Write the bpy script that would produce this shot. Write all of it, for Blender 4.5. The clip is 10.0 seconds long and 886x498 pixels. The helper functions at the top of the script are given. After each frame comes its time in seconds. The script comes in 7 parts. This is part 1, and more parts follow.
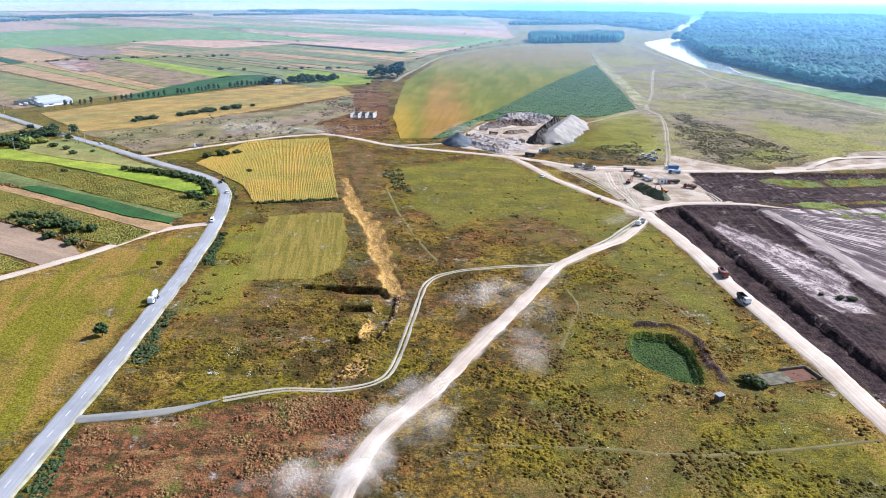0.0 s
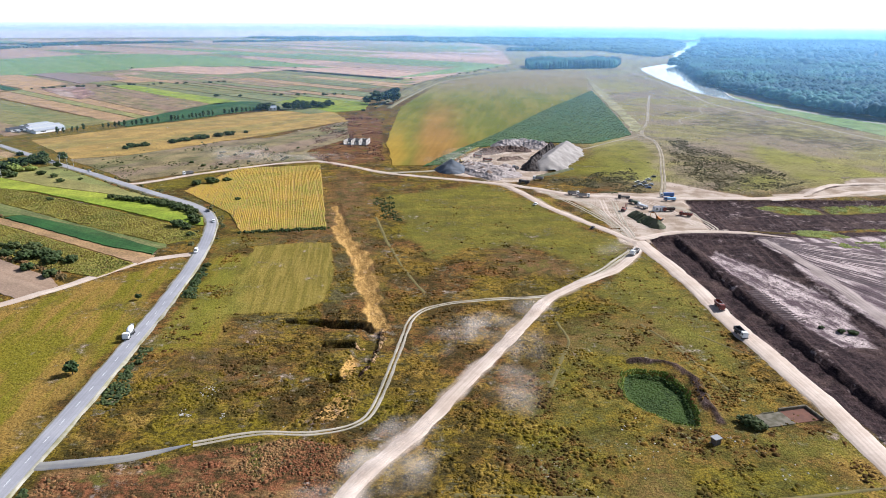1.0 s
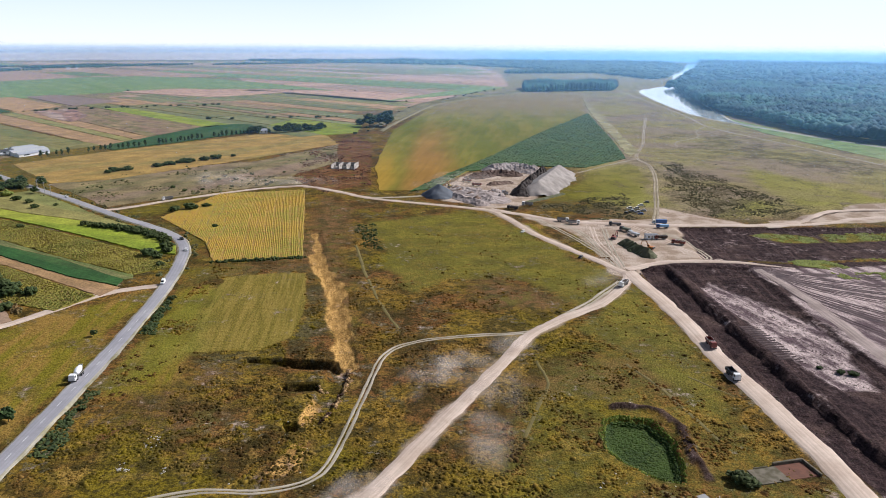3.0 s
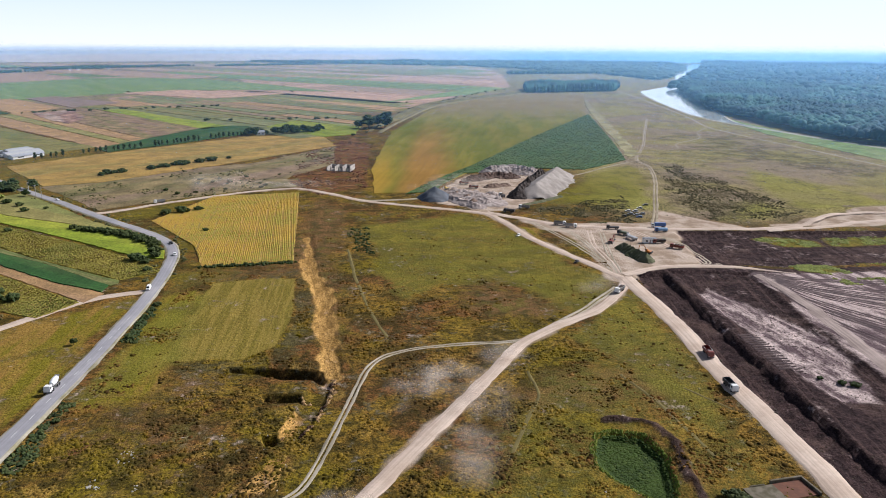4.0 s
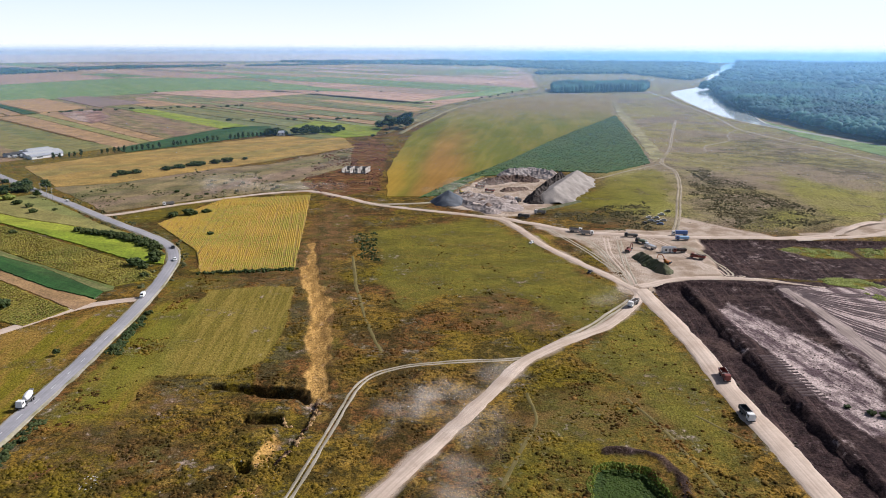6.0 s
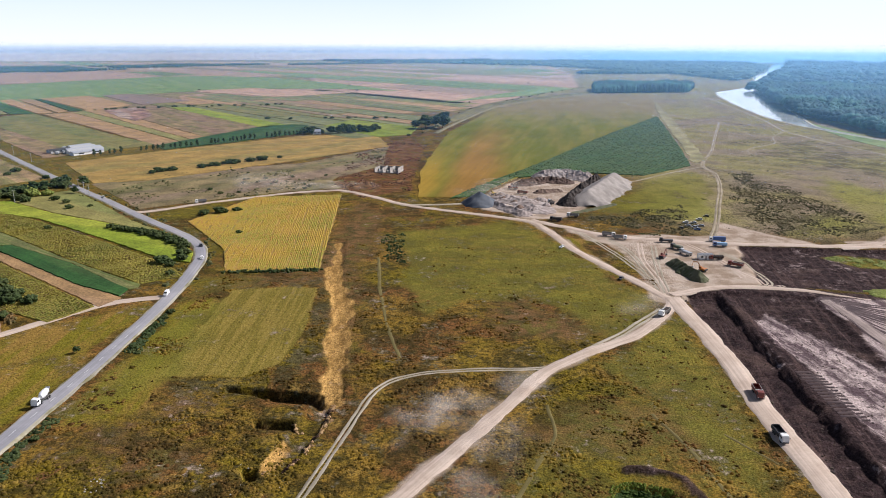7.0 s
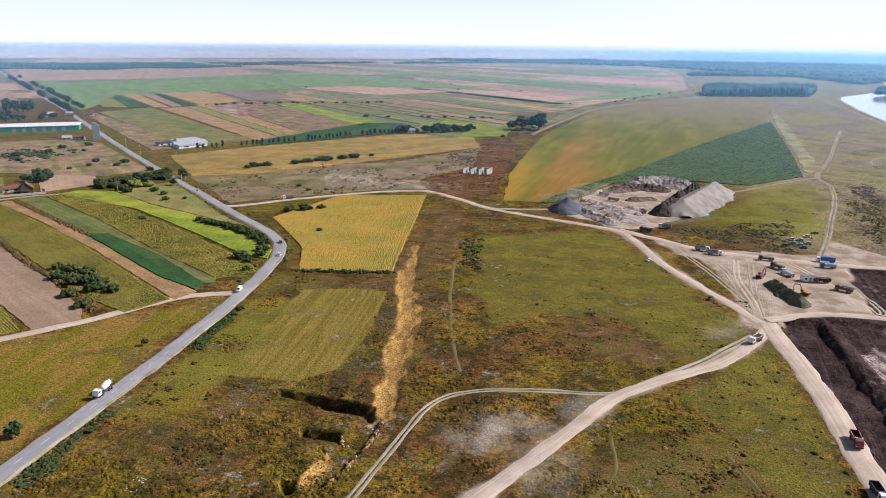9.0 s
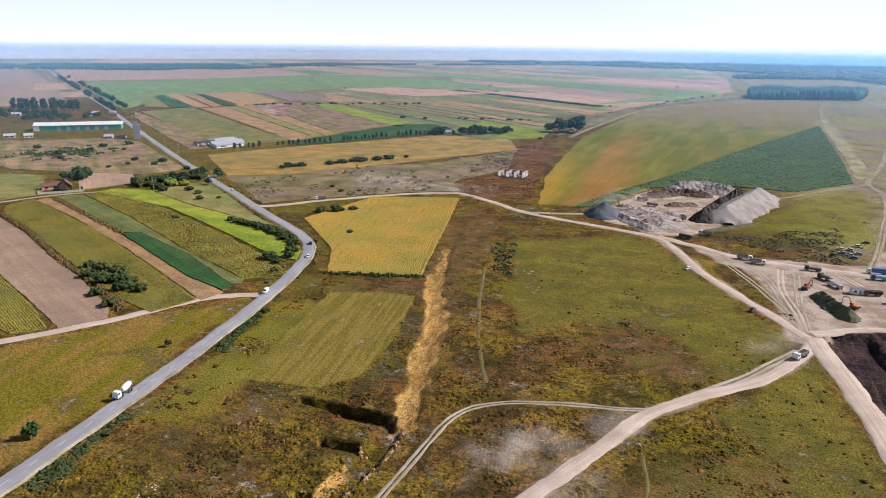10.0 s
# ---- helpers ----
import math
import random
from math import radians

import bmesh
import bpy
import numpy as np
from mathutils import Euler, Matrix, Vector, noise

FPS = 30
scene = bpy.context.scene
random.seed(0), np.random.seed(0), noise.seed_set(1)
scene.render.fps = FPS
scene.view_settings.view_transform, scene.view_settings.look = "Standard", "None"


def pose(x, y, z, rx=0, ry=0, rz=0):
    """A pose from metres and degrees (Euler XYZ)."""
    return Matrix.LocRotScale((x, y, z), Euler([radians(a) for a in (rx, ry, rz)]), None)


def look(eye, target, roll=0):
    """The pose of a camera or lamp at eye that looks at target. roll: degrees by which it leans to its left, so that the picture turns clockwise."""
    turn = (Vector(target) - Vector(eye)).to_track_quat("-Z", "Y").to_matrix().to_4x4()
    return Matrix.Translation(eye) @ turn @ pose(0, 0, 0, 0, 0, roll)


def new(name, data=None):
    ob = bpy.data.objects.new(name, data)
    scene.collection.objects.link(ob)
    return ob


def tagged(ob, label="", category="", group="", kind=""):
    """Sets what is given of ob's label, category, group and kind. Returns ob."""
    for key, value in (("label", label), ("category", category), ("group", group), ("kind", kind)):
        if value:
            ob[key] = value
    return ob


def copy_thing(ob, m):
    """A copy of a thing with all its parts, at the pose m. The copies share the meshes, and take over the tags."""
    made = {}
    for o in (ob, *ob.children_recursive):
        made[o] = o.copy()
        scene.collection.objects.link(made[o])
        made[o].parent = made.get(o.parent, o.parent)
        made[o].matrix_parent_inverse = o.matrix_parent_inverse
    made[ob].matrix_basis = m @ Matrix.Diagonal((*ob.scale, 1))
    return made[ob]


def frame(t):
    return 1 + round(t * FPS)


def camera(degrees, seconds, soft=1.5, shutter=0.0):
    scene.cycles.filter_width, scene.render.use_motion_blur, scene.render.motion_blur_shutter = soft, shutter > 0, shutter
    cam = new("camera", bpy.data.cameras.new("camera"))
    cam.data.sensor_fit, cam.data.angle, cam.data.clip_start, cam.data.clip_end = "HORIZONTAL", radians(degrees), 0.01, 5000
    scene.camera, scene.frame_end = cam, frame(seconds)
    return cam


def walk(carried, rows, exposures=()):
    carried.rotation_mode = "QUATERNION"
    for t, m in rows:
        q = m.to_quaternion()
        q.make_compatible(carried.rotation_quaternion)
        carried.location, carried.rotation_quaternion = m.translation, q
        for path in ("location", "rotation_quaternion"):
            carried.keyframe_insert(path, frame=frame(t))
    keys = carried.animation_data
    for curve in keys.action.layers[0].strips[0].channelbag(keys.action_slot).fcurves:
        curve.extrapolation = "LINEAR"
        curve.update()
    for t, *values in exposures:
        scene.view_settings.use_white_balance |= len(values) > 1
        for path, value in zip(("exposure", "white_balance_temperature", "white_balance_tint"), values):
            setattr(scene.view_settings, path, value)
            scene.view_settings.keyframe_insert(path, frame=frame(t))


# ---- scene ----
cam = camera(63.6, 10.0, 1.0)
PATH = [
    (0, (2.00, -11.95, 101.93), (1.05, 82.25, 68.38), 0.40),
    (0.5, (4.11, -7.59, 102.03), (3.21, 87.16, 70.03), 0.40),
    (1, (6.40, -3.31, 102.11), (5.50, 91.94, 71.76), 0.30),
    (1.5, (8.78, 1.09, 101.99), (7.88, 96.84, 73.14), 0.30),
    (2, (11.19, 4.95, 101.93), (10.19, 101.00, 74.28), 0.30),
    (2.5, (13.60, 8.86, 101.92), (12.55, 104.96, 74.32), 0.30),
    (4, (20.65, 20.17, 101.68), (19.15, 116.32, 74.23), 0.20),
    (4.5, (23.33, 24.05, 101.64), (21.08, 120.15, 74.19), 0.10),
    (5, (25.74, 28.00, 101.43), (22.59, 124.10, 73.98), 0.10),
    (5.5, (28.27, 31.64, 101.44), (24.32, 127.74, 73.99), 0.10),
    (7, (36.14, 42.87, 100.99), (25.14, 138.37, 73.44), 0.20),
    (7.5, (39.13, 45.85, 101.06), (24.78, 140.90, 73.46), 0.20),
    (8, (41.46, 49.15, 101.16), (23.61, 143.60, 73.51), 0.20),
    (8.5, (43.31, 52.72, 101.09), (21.96, 146.42, 73.39), 0.30),
    (9, (44.48, 56.39, 101.00), (19.98, 149.29, 73.30), 0.50),
    (9.5, (45.04, 60.88, 100.21), (18.09, 153.13, 72.61), 0.60),
    (10, (45.36, 64.52, 99.94), (15.86, 156.02, 72.44), 0.60),
]
walk(cam, [(t, look(e, g, r)) for t, e, g, r in PATH], [(0, 0.84, 5350, 10), (0.5, 0.74, 5480, 11), (1, 0.60, 5700, 11), (1.5, 0.42, 5900, 12), (2, 0.27, 5950, 13), (4, 0.14, 6020, 13), (10, 0.18, 6120, 16)])

# ---- light ----
SUN = Vector((0.85, 0.42, 0.74)).normalized()
world = bpy.data.worlds.new("sky")
scene.world = world
world.use_nodes = True
wn = world.node_tree
sky = wn.nodes.new("ShaderNodeTexSky")
sky.sky_type = "NISHITA"
sky.sun_disc = False
sky.sun_elevation = math.asin(SUN.z)
sky.sun_rotation = math.atan2(SUN.x, SUN.y)
sky.dust_density = 3.0
sky.air_density = 1.0
wn.links.new(sky.outputs[0], wn.nodes["Background"].inputs[0])
wn.nodes["Background"].inputs[1].default_value = 0.045
sun = new("sun", bpy.data.lights.new("sun", "SUN"))
sun.data.energy, sun.data.angle, sun.data.color = 5.0, radians(0.6), (1.0, 0.95, 0.87)
sun.matrix_world = look(SUN * 300, (0, 0, 0))


# ---- materials ----
class Nodes:
    """A node material under construction."""

    def __init__(self, name, rough=0.9, metal=0.0):
        self.m = bpy.data.materials.new(name)
        self.m.use_nodes = True
        self.t = self.m.node_tree
        self.b = self.t.nodes["Principled BSDF"]
        self.b.inputs["Roughness"].default_value = rough
        self.b.inputs["Metallic"].default_value = metal
        self.b.inputs["Specular IOR Level"].default_value = 0.25

    def add(self, kind, **kw):
        n = self.t.nodes.new(kind)
        for k, v in kw.items():
            n.inputs[k].default_value = v
        return n

    def link(self, a, b):
        self.t.links.new(a, b)

    def place(self):
        return self.add("ShaderNodeNewGeometry").outputs["Position"]

    def local(self):
        return self.add("ShaderNodeTexCoord").outputs["Object"]

    def stretch(self, vec, s):
        n = self.add("ShaderNodeMapping", Scale=s)
        self.link(vec, n.inputs["Vector"])
        return n.outputs[0]

    def turned(self, vec, angle):
        n = self.add("ShaderNodeMapping", Rotation=(0, 0, angle))
        self.link(vec, n.inputs["Vector"])
        return n.outputs[0]

    def noise(self, vec, scale, detail=3.0, rough=0.55):
        n = self.add("ShaderNodeTexNoise", Scale=scale, Detail=detail, Roughness=rough)
        self.link(vec, n.inputs["Vector"])
        return n.outputs["Fac"]

    def span(self, fac, a, b):
        n = self.add("ShaderNodeMapRange")
        n.interpolation_type = "SMOOTHSTEP"
        n.inputs["From Min"].default_value = a
        n.inputs["From Max"].default_value = b
        self.link(fac, n.inputs["Value"])
        return n.outputs["Result"]

    def math(self, op, a, b):
        n = self.t.nodes.new("ShaderNodeMath")
        n.operation = op
        for i, v in enumerate((a, b)):
            if isinstance(v, (int, float)):
                n.inputs[i].default_value = v
            else:
                self.link(v, n.inputs[i])
        return n.outputs[0]

    def mix(self, fac, a, b):
        n = self.t.nodes.new("ShaderNodeMix")
        n.data_type = "RGBA"
        for sock, v in ((n.inputs[0], fac), (n.inputs[6], a), (n.inputs[7], b)):
            if isinstance(v, (int, float)):
                sock.default_value = v
            elif isinstance(v, tuple):
                sock.default_value = (*v, 1)
            else:
                self.link(v, sock)
        return n.outputs[2]

    def bright(self, col, fac, lo, hi):
        """Scale a colour by lo to hi as fac goes from 0 to 1."""
        n = self.add("ShaderNodeMapRange")
        n.inputs["To Min"].default_value, n.inputs["To Max"].default_value = lo, hi
        self.link(fac, n.inputs["Value"])
        v = self.t.nodes.new("ShaderNodeVectorMath")
        v.operation = "SCALE"
        self.link(col, v.inputs[0])
        self.link(n.outputs["Result"], v.inputs["Scale"])
        return v.outputs[0]

    def done(self, col, bump=None, strength=0.3, dist=0.1):
        self.link(col, self.b.inputs["Base Color"])
        if bump is not None:
            n = self.add("ShaderNodeBump", Strength=strength, Distance=dist)
            self.link(bump, n.inputs["Height"])
            self.link(n.outputs[0], self.b.inputs["Normal"])
        return self.m


def surface(name, c1, c2, scale=0.3, fine=4.0, rough=0.9, metal=0.0, bump=0.05, vary=0.25):
    """A two-scale surface: two colours in broad patches, and fine grain over them."""
    n = Nodes(name, rough, metal)
    p = n.local()
    col = n.mix(n.span(n.noise(p, scale), 0.35, 0.65), c1, c2)
    g = n.noise(p, fine, 4)
    col = n.bright(col, g, 1 - vary, 1 + vary)
    return n.done(col, g, 0.4, bump)


def field_surface(name, c1, c2, c3, row=0.35, vary=0.28):
    """A field: streaks along its rows, patches of another growth, and fine grain."""
    n = Nodes(name, 0.95)
    p = n.local()
    streak = n.noise(n.stretch(p, (0.012, row, 0.02)), 1.0, 3)
    wide = n.noise(n.stretch(p, (0.006, 0.03, 0.02)), 1.0, 4)
    fine = n.noise(p, 0.9, 5, 0.7)
    col = n.mix(n.span(streak, 0.42, 0.58), c1, c2)
    col = n.mix(n.math("MULTIPLY", n.span(wide, 0.46, 0.60), 0.8), col, c3)
    col = n.bright(col, n.span(n.noise(p, 0.05, 4, 0.6), 0.3, 0.7), 1 - vary, 1 + 0.8 * vary)
    col = n.bright(col, n.span(fine, 0.3, 0.7), 1 - 1.3 * vary, 1 + 1.2 * vary)
    rnd = n.add("ShaderNodeObjectInfo").outputs["Random"]
    col = n.bright(col, rnd, 0.86, 1.14)
    return n.done(col, fine, 0.6, 0.3)


def leafy(name, c1, c2, c3, spread=0.45, rough=0.85, patch=0.03):
    """Leaves or blades: each clump has its own tint."""
    n = Nodes(name, rough)
    isl = n.add("ShaderNodeNewGeometry").outputs["Random Per Island"]
    p = n.place()
    col = n.mix(n.span(n.noise(p, patch, 3), 0.40, 0.60), c1, c2)
    col = n.mix(n.span(isl, 0.55, 1.0), col, c3)
    f = n.noise(p, 1.7, 3)
    col = n.bright(col, n.span(f, 0.25, 0.75), 1 - spread, 1 + spread)
    return n.done(col, f, 0.5, 0.2)


def sward_colour(n, p):
    """Dry grassland: green, straw and rusty patches from a hundred metres down to one."""
    warp = n.add("ShaderNodeTexNoise", Scale=0.05, Detail=3.0)
    n.link(p, warp.inputs["Vector"])
    bend = n.t.nodes.new("ShaderNodeVectorMath")
    bend.operation = "MULTIPLY_ADD"
    bend.inputs[1].default_value = (16, 16, 0)
    n.link(warp.outputs["Color"], bend.inputs[0])
    n.link(p, bend.inputs[2])
    q = bend.outputs[0]
    broad = n.math("ADD", n.math("MULTIPLY", n.noise(q, 0.012, 4), 0.6), n.math("MULTIPLY", n.noise(q, 0.004, 3), 0.4))
    col = n.mix(n.span(broad, 0.44, 0.56), (0.150, 0.112, 0.010), (0.210, 0.122, 0.022))
    col = n.mix(n.math("MULTIPLY", n.span(n.noise(q, 0.028, 6, 0.62), 0.46, 0.58), 0.85), col, (0.160, 0.068, 0.026))
    col = n.mix(n.math("MULTIPLY", n.span(n.noise(q, 0.055, 6, 0.65), 0.47, 0.58), 0.75), col, (0.044, 0.032, 0.009))
    col = n.mix(n.math("MULTIPLY", n.span(n.noise(q, 0.10, 6, 0.65), 0.54, 0.66), 0.6), col, (0.290, 0.185, 0.045))
    return n.mix(n.math("MULTIPLY", n.span(n.noise(q, 0.24, 7, 0.68), 0.46, 0.60), 0.75), col, (0.030, 0.025, 0.007))


def ground_material():
    n = Nodes("meadow", 0.95)
    n.b.inputs["Specular IOR Level"].default_value = 0.05
    p = n.place()
    big, mid = n.noise(p, 0.012, 4), n.noise(p, 0.06, 4, 0.6)
    small, fine = n.noise(p, 0.35, 5, 0.65), n.noise(p, 1.6, 5, 0.7)
    a = n.t.nodes.new("ShaderNodeVertexColor")
    a.layer_name = "cover"
    sa = n.add("ShaderNodeSeparateColor")
    n.link(a.outputs["Color"], sa.inputs[0])
    b = n.t.nodes.new("ShaderNodeVertexColor")
    b.layer_name = "soil"
    sb = n.add("ShaderNodeSeparateColor")
    n.link(b.outputs["Color"], sb.inputs[0])

    def zone(v, rag=0.9):
        w = n.math("ADD", n.math("MULTIPLY", n.math("SUBTRACT", small, 0.5), rag), n.math("MULTIPLY", n.math("SUBTRACT", mid, 0.5), rag))
        w = n.math("MULTIPLY", w, n.math("MULTIPLY", n.math("SUBTRACT", 1.0, v), 1.6))
        return n.span(n.math("ADD", v, w), 0.22, 0.78)

    c = n.t.nodes.new("ShaderNodeVertexColor")
    c.layer_name = "sward"
    sc = n.add("ShaderNodeSeparateColor")
    n.link(c.outputs["Color"], sc.inputs[0])
    spot = n.noise(p, 0.75, 4, 0.65)
    col = sward_colour(n, p)
    e = n.t.nodes.new("ShaderNodeVertexColor")
    e.layer_name = "plain"
    se = n.add("ShaderNodeSeparateColor")
    n.link(e.outputs["Color"], se.inputs[0])
    # greyer, browner grass over the flood plain and all far ground
    plain_grass = n.mix(n.span(n.noise(p, 0.012, 5, 0.6), 0.40, 0.60), (0.262, 0.226, 0.086), (0.245, 0.188, 0.132))
    plain_grass = n.mix(n.math("MULTIPLY", n.span(n.noise(n.stretch(n.turned(p, 0.76), (0.012, 0.05, 1)), 1.0, 6, 0.68), 0.49, 0.62), 0.42), plain_grass, (0.105, 0.088, 0.056))
    col = n.mix(se.outputs[0], col, plain_grass)
    col = n.mix(n.math("MULTIPLY", zone(se.outputs[2], 1.3), 0.55), col, (0.235, 0.235, 0.040))
    col = n.mix(n.math("MULTIPLY", zone(se.outputs[1], 2.6), 0.85), col, (0.070, 0.062, 0.030))
    band = n.noise(n.stretch(n.turned(p, -0.12), (0.10, 0.012, 1)), 1.0, 6, 0.62)
    sun_dry = n.mix(n.span(band, 0.44, 0.57), (0.158, 0.138, 0.012), (0.250, 0.152, 0.036))
    sun_dry = n.mix(n.math("MULTIPLY", n.span(mid, 0.54, 0.64), 0.6), sun_dry, (0.085, 0.068, 0.014))
    col = n.mix(n.math("MULTIPLY", zone(sc.outputs[0]), 0.85), col, sun_dry)
    gold = n.mix(n.span(n.noise(n.stretch(p, (0.35, 0.14, 1)), 1.0, 6, 0.68), 0.38, 0.62), (0.46, 0.275, 0.090), (0.22, 0.125, 0.036))
    hay = n.mix(n.span(n.noise(n.stretch(n.turned(p, -0.12), (0.55, 0.03, 1)), 1.0, 4), 0.42, 0.58), (0.150, 0.120, 0.022), (0.215, 0.160, 0.036))
    col = n.mix(n.math("MULTIPLY", zone(sc.outputs[2], 0.25), 0.92), col, hay)
    weak = n.math("SUBTRACT", n.math("SUBTRACT", 1.0, n.math("MULTIPLY", sc.outputs[0], 0.6)), n.math("ADD", n.math("MULTIPLY", sc.outputs[2], 0.9), n.math("MULTIPLY", sa.outputs[1], 0.2)))
    col = n.mix(n.math("MULTIPLY", n.math("MULTIPLY", n.span(spot, 0.49, 0.61), 0.74), weak), col, (0.022, 0.018, 0.007))
    col = n.mix(n.math("MULTIPLY", n.span(n.noise(p, 0.5, 5, 0.7), 0.56, 0.7), 0.45), col, (0.23, 0.178, 0.038))
    dry = n.mix(n.span(n.noise(p, 0.14, 6, 0.68), 0.40, 0.60), (0.150, 0.082, 0.034), (0.056, 0.046, 0.016))
    dry = n.mix(n.math("MULTIPLY", n.span(n.noise(p, 0.07, 5, 0.6), 0.54, 0.64), 0.7), dry, (0.130, 0.108, 0.024))
    col = n.mix(zone(sa.outputs[0]), col, dry)
    lush = n.mix(n.span(mid, 0.35, 0.65), (0.162, 0.152, 0.024), (0.102, 0.098, 0.017))
    col = n.mix(n.math("MULTIPLY", zone(sa.outputs[1]), 0.62), col, lush)
    red = n.mix(n.span(small, 0.40, 0.58), (0.165, 0.066, 0.030), (0.056, 0.036, 0.015))
    red = n.mix(n.math("MULTIPLY", n.span(n.noise(n.stretch(p, (0.06, 0.16, 1)), 1.0, 6, 0.65), 0.50, 0.62), 0.7), red, (0.235, 0.135, 0.056))
    red = n.mix(n.math("MULTIPLY", n.span(n.noise(p, 0.09, 5, 0.6), 0.56, 0.66), 0.85), red, (0.085, 0.085, 0.016))
    col = n.mix(zone(sb.outputs[2]), col, red)
    col = n.mix(n.math("MULTIPLY", zone(sc.outputs[1], 0.8), 0.92), col, gold)
    dark = n.mix(n.span(small, 0.35, 0.65), (0.016, 0.010, 0.011), (0.046, 0.029, 0.029))
    comb = n.noise(n.stretch(n.turned(p, 0.06), (0.55, 0.02, 1)), 1.0, 6, 0.7)
    dark = n.mix(n.math("MULTIPLY", n.span(comb, 0.50, 0.62), 0.6), dark, (0.088, 0.056, 0.050))
    dark = n.mix(n.math("MULTIPLY", n.span(n.noise(p, 0.045, 6, 0.65), 0.52, 0.64), 0.5), dark, (0.095, 0.062, 0.052))
    col = n.mix(zone(sb.outputs[0], 0.5), col, dark)
    grey = n.mix(n.span(n.noise(n.stretch(n.turned(p, -0.30), (0.15, 0.018, 1)), 1.0, 8, 0.72), 0.42, 0.58), (0.44, 0.355, 0.335), (0.095, 0.066, 0.072))
    col = n.mix(zone(sb.outputs[1], 1.1), col, grey)
    col = n.bright(col, n.span(fine, 0.3, 0.7), 0.54, 1.66)
    dust = n.mix(n.span(n.noise(p, 0.09, 5, 0.65), 0.40, 0.60), (0.46, 0.37, 0.30), (0.30, 0.225, 0.165))
    col = n.mix(zone(sa.outputs[2], 0.35), col, dust)
    col = n.bright(col, fine, 0.85, 1.15)
    h = n.math("ADD", n.math("MULTIPLY", small, 1.0), n.math("MULTIPLY", fine, 0.5))
    return n.done(col, h, 0.85, 0.7)


def road_surface(name, c1, c2, scale=0.15, fine=2.5, vary=0.2):
    n = Nodes(name, 0.9)
    p = n.place()
    col = n.mix(n.span(n.noise(p, scale, 4), 0.35, 0.65), c1, c2)
    f = n.noise(p, fine, 5, 0.65)
    m = n.noise(p, 0.45, 4)
    col = n.bright(col, m, 0.88, 1.12)
    lane = n.add("ShaderNodeAttribute")
    lane.attribute_name = "lane"
    streak = n.noise(n.stretch(lane.outputs["Vector"], (1.3, 0.022, 1)), 1.0, 4, 0.6)
    col = n.bright(col, n.span(streak, 0.3, 0.7), 1 - 1.1 * vary, 1 + 0.9 * vary)
    col = n.bright(col, f, 1 - vary, 1 + vary)
    return n.done(col, f, 0.4, 0.08)


def plain(name, c, rough=0.5, metal=0.0, dirt=0.15):
    n = Nodes(name, rough, metal)
    n.b.inputs["Specular IOR Level"].default_value = 0.5
    f = n.noise(n.local(), 1.3, 5, 0.6)
    base = n.mix(0.0, c, c)
    return n.done(n.bright(base, f, 1 - dirt, 1 + dirt))


MEADOW = ground_material()
ASPHALT = road_surface("worn_asphalt", (0.27, 0.265, 0.29), (0.33, 0.32, 0.34), 0.05, 2.0, 0.12)
OLD_ASPHALT = road_surface("old_asphalt", (0.16, 0.16, 0.175), (0.25, 0.235, 0.21), 0.1, 2.0, 0.15)
DUST = road_surface("dusty_earth_road", (0.54, 0.435, 0.36), (0.45, 0.35, 0.28), 0.08, 1.2, 0.16)
SOFT_TRACK = road_surface("soft_dusty_track", (0.33, 0.275, 0.20), (0.245, 0.20, 0.135), 0.1, 1.2, 0.3)
TRACK = road_surface("pale_earth_track", (0.40, 0.35, 0.28), (0.31, 0.27, 0.20), 0.1, 1.2, 0.25)
SHOULDER = road_surface("road_shoulder", (0.36, 0.33, 0.27), (0.22, 0.20, 0.11), 0.12, 1.2, 0.3)
PAINT = plain("road_paint", (0.55, 0.55, 0.56), 0.7)
F_PINK = field_surface("stubble_pink", (0.40, 0.240, 0.165), (0.45, 0.285, 0.20), (0.34, 0.22, 0.14))
F_TAN = field_surface("stubble_tan", (0.39, 0.24, 0.11), (0.33, 0.205, 0.095), (0.35, 0.22, 0.12))
F_SAGE = field_surface("sage_crop", (0.165, 0.172, 0.062), (0.205, 0.195, 0.080), (0.125, 0.140, 0.052))
F_OLIVE = field_surface("olive_pasture", (0.205, 0.185, 0.055), (0.24, 0.205, 0.07), (0.15, 0.165, 0.05))
F_LIME = field_surface("bright_lucerne", (0.21, 0.260, 0.020), (0.165, 0.22, 0.015), (0.26, 0.275, 0.030))
F_GREEN = field_surface("green_crop", (0.125, 0.195, 0.055), (0.15, 0.215, 0.072), (0.18, 0.22, 0.085))
F_DEEP = field_surface("deep_green_crop", (0.020, 0.072, 0.015), (0.028, 0.085, 0.018), (0.045, 0.085, 0.022))
F_BROWN = field_surface("ploughed_brown", (0.33, 0.222, 0.150), (0.375, 0.26, 0.18), (0.29, 0.20, 0.14), 0.3, 0.14)
F_OCHRE = field_surface("ochre_dry_field", (0.32, 0.200, 0.052), (0.28, 0.185, 0.052), (0.20, 0.160, 0.044))
F_MIX = field_surface("weedy_fallow", (0.275, 0.185, 0.095), (0.165, 0.145, 0.052), (0.235, 0.145, 0.095), 0.1, 0.4)
F_ROUGH = field_surface("rough_fallow", (0.180, 0.138, 0.066), (0.120, 0.112, 0.042), (0.190, 0.128, 0.092), 0.06, 0.4)
F_WEEDY = field_surface("weedy_green", (0.115, 0.135, 0.036), (0.165, 0.160, 0.06), (0.085, 0.115, 0.026), 0.6, 0.3)
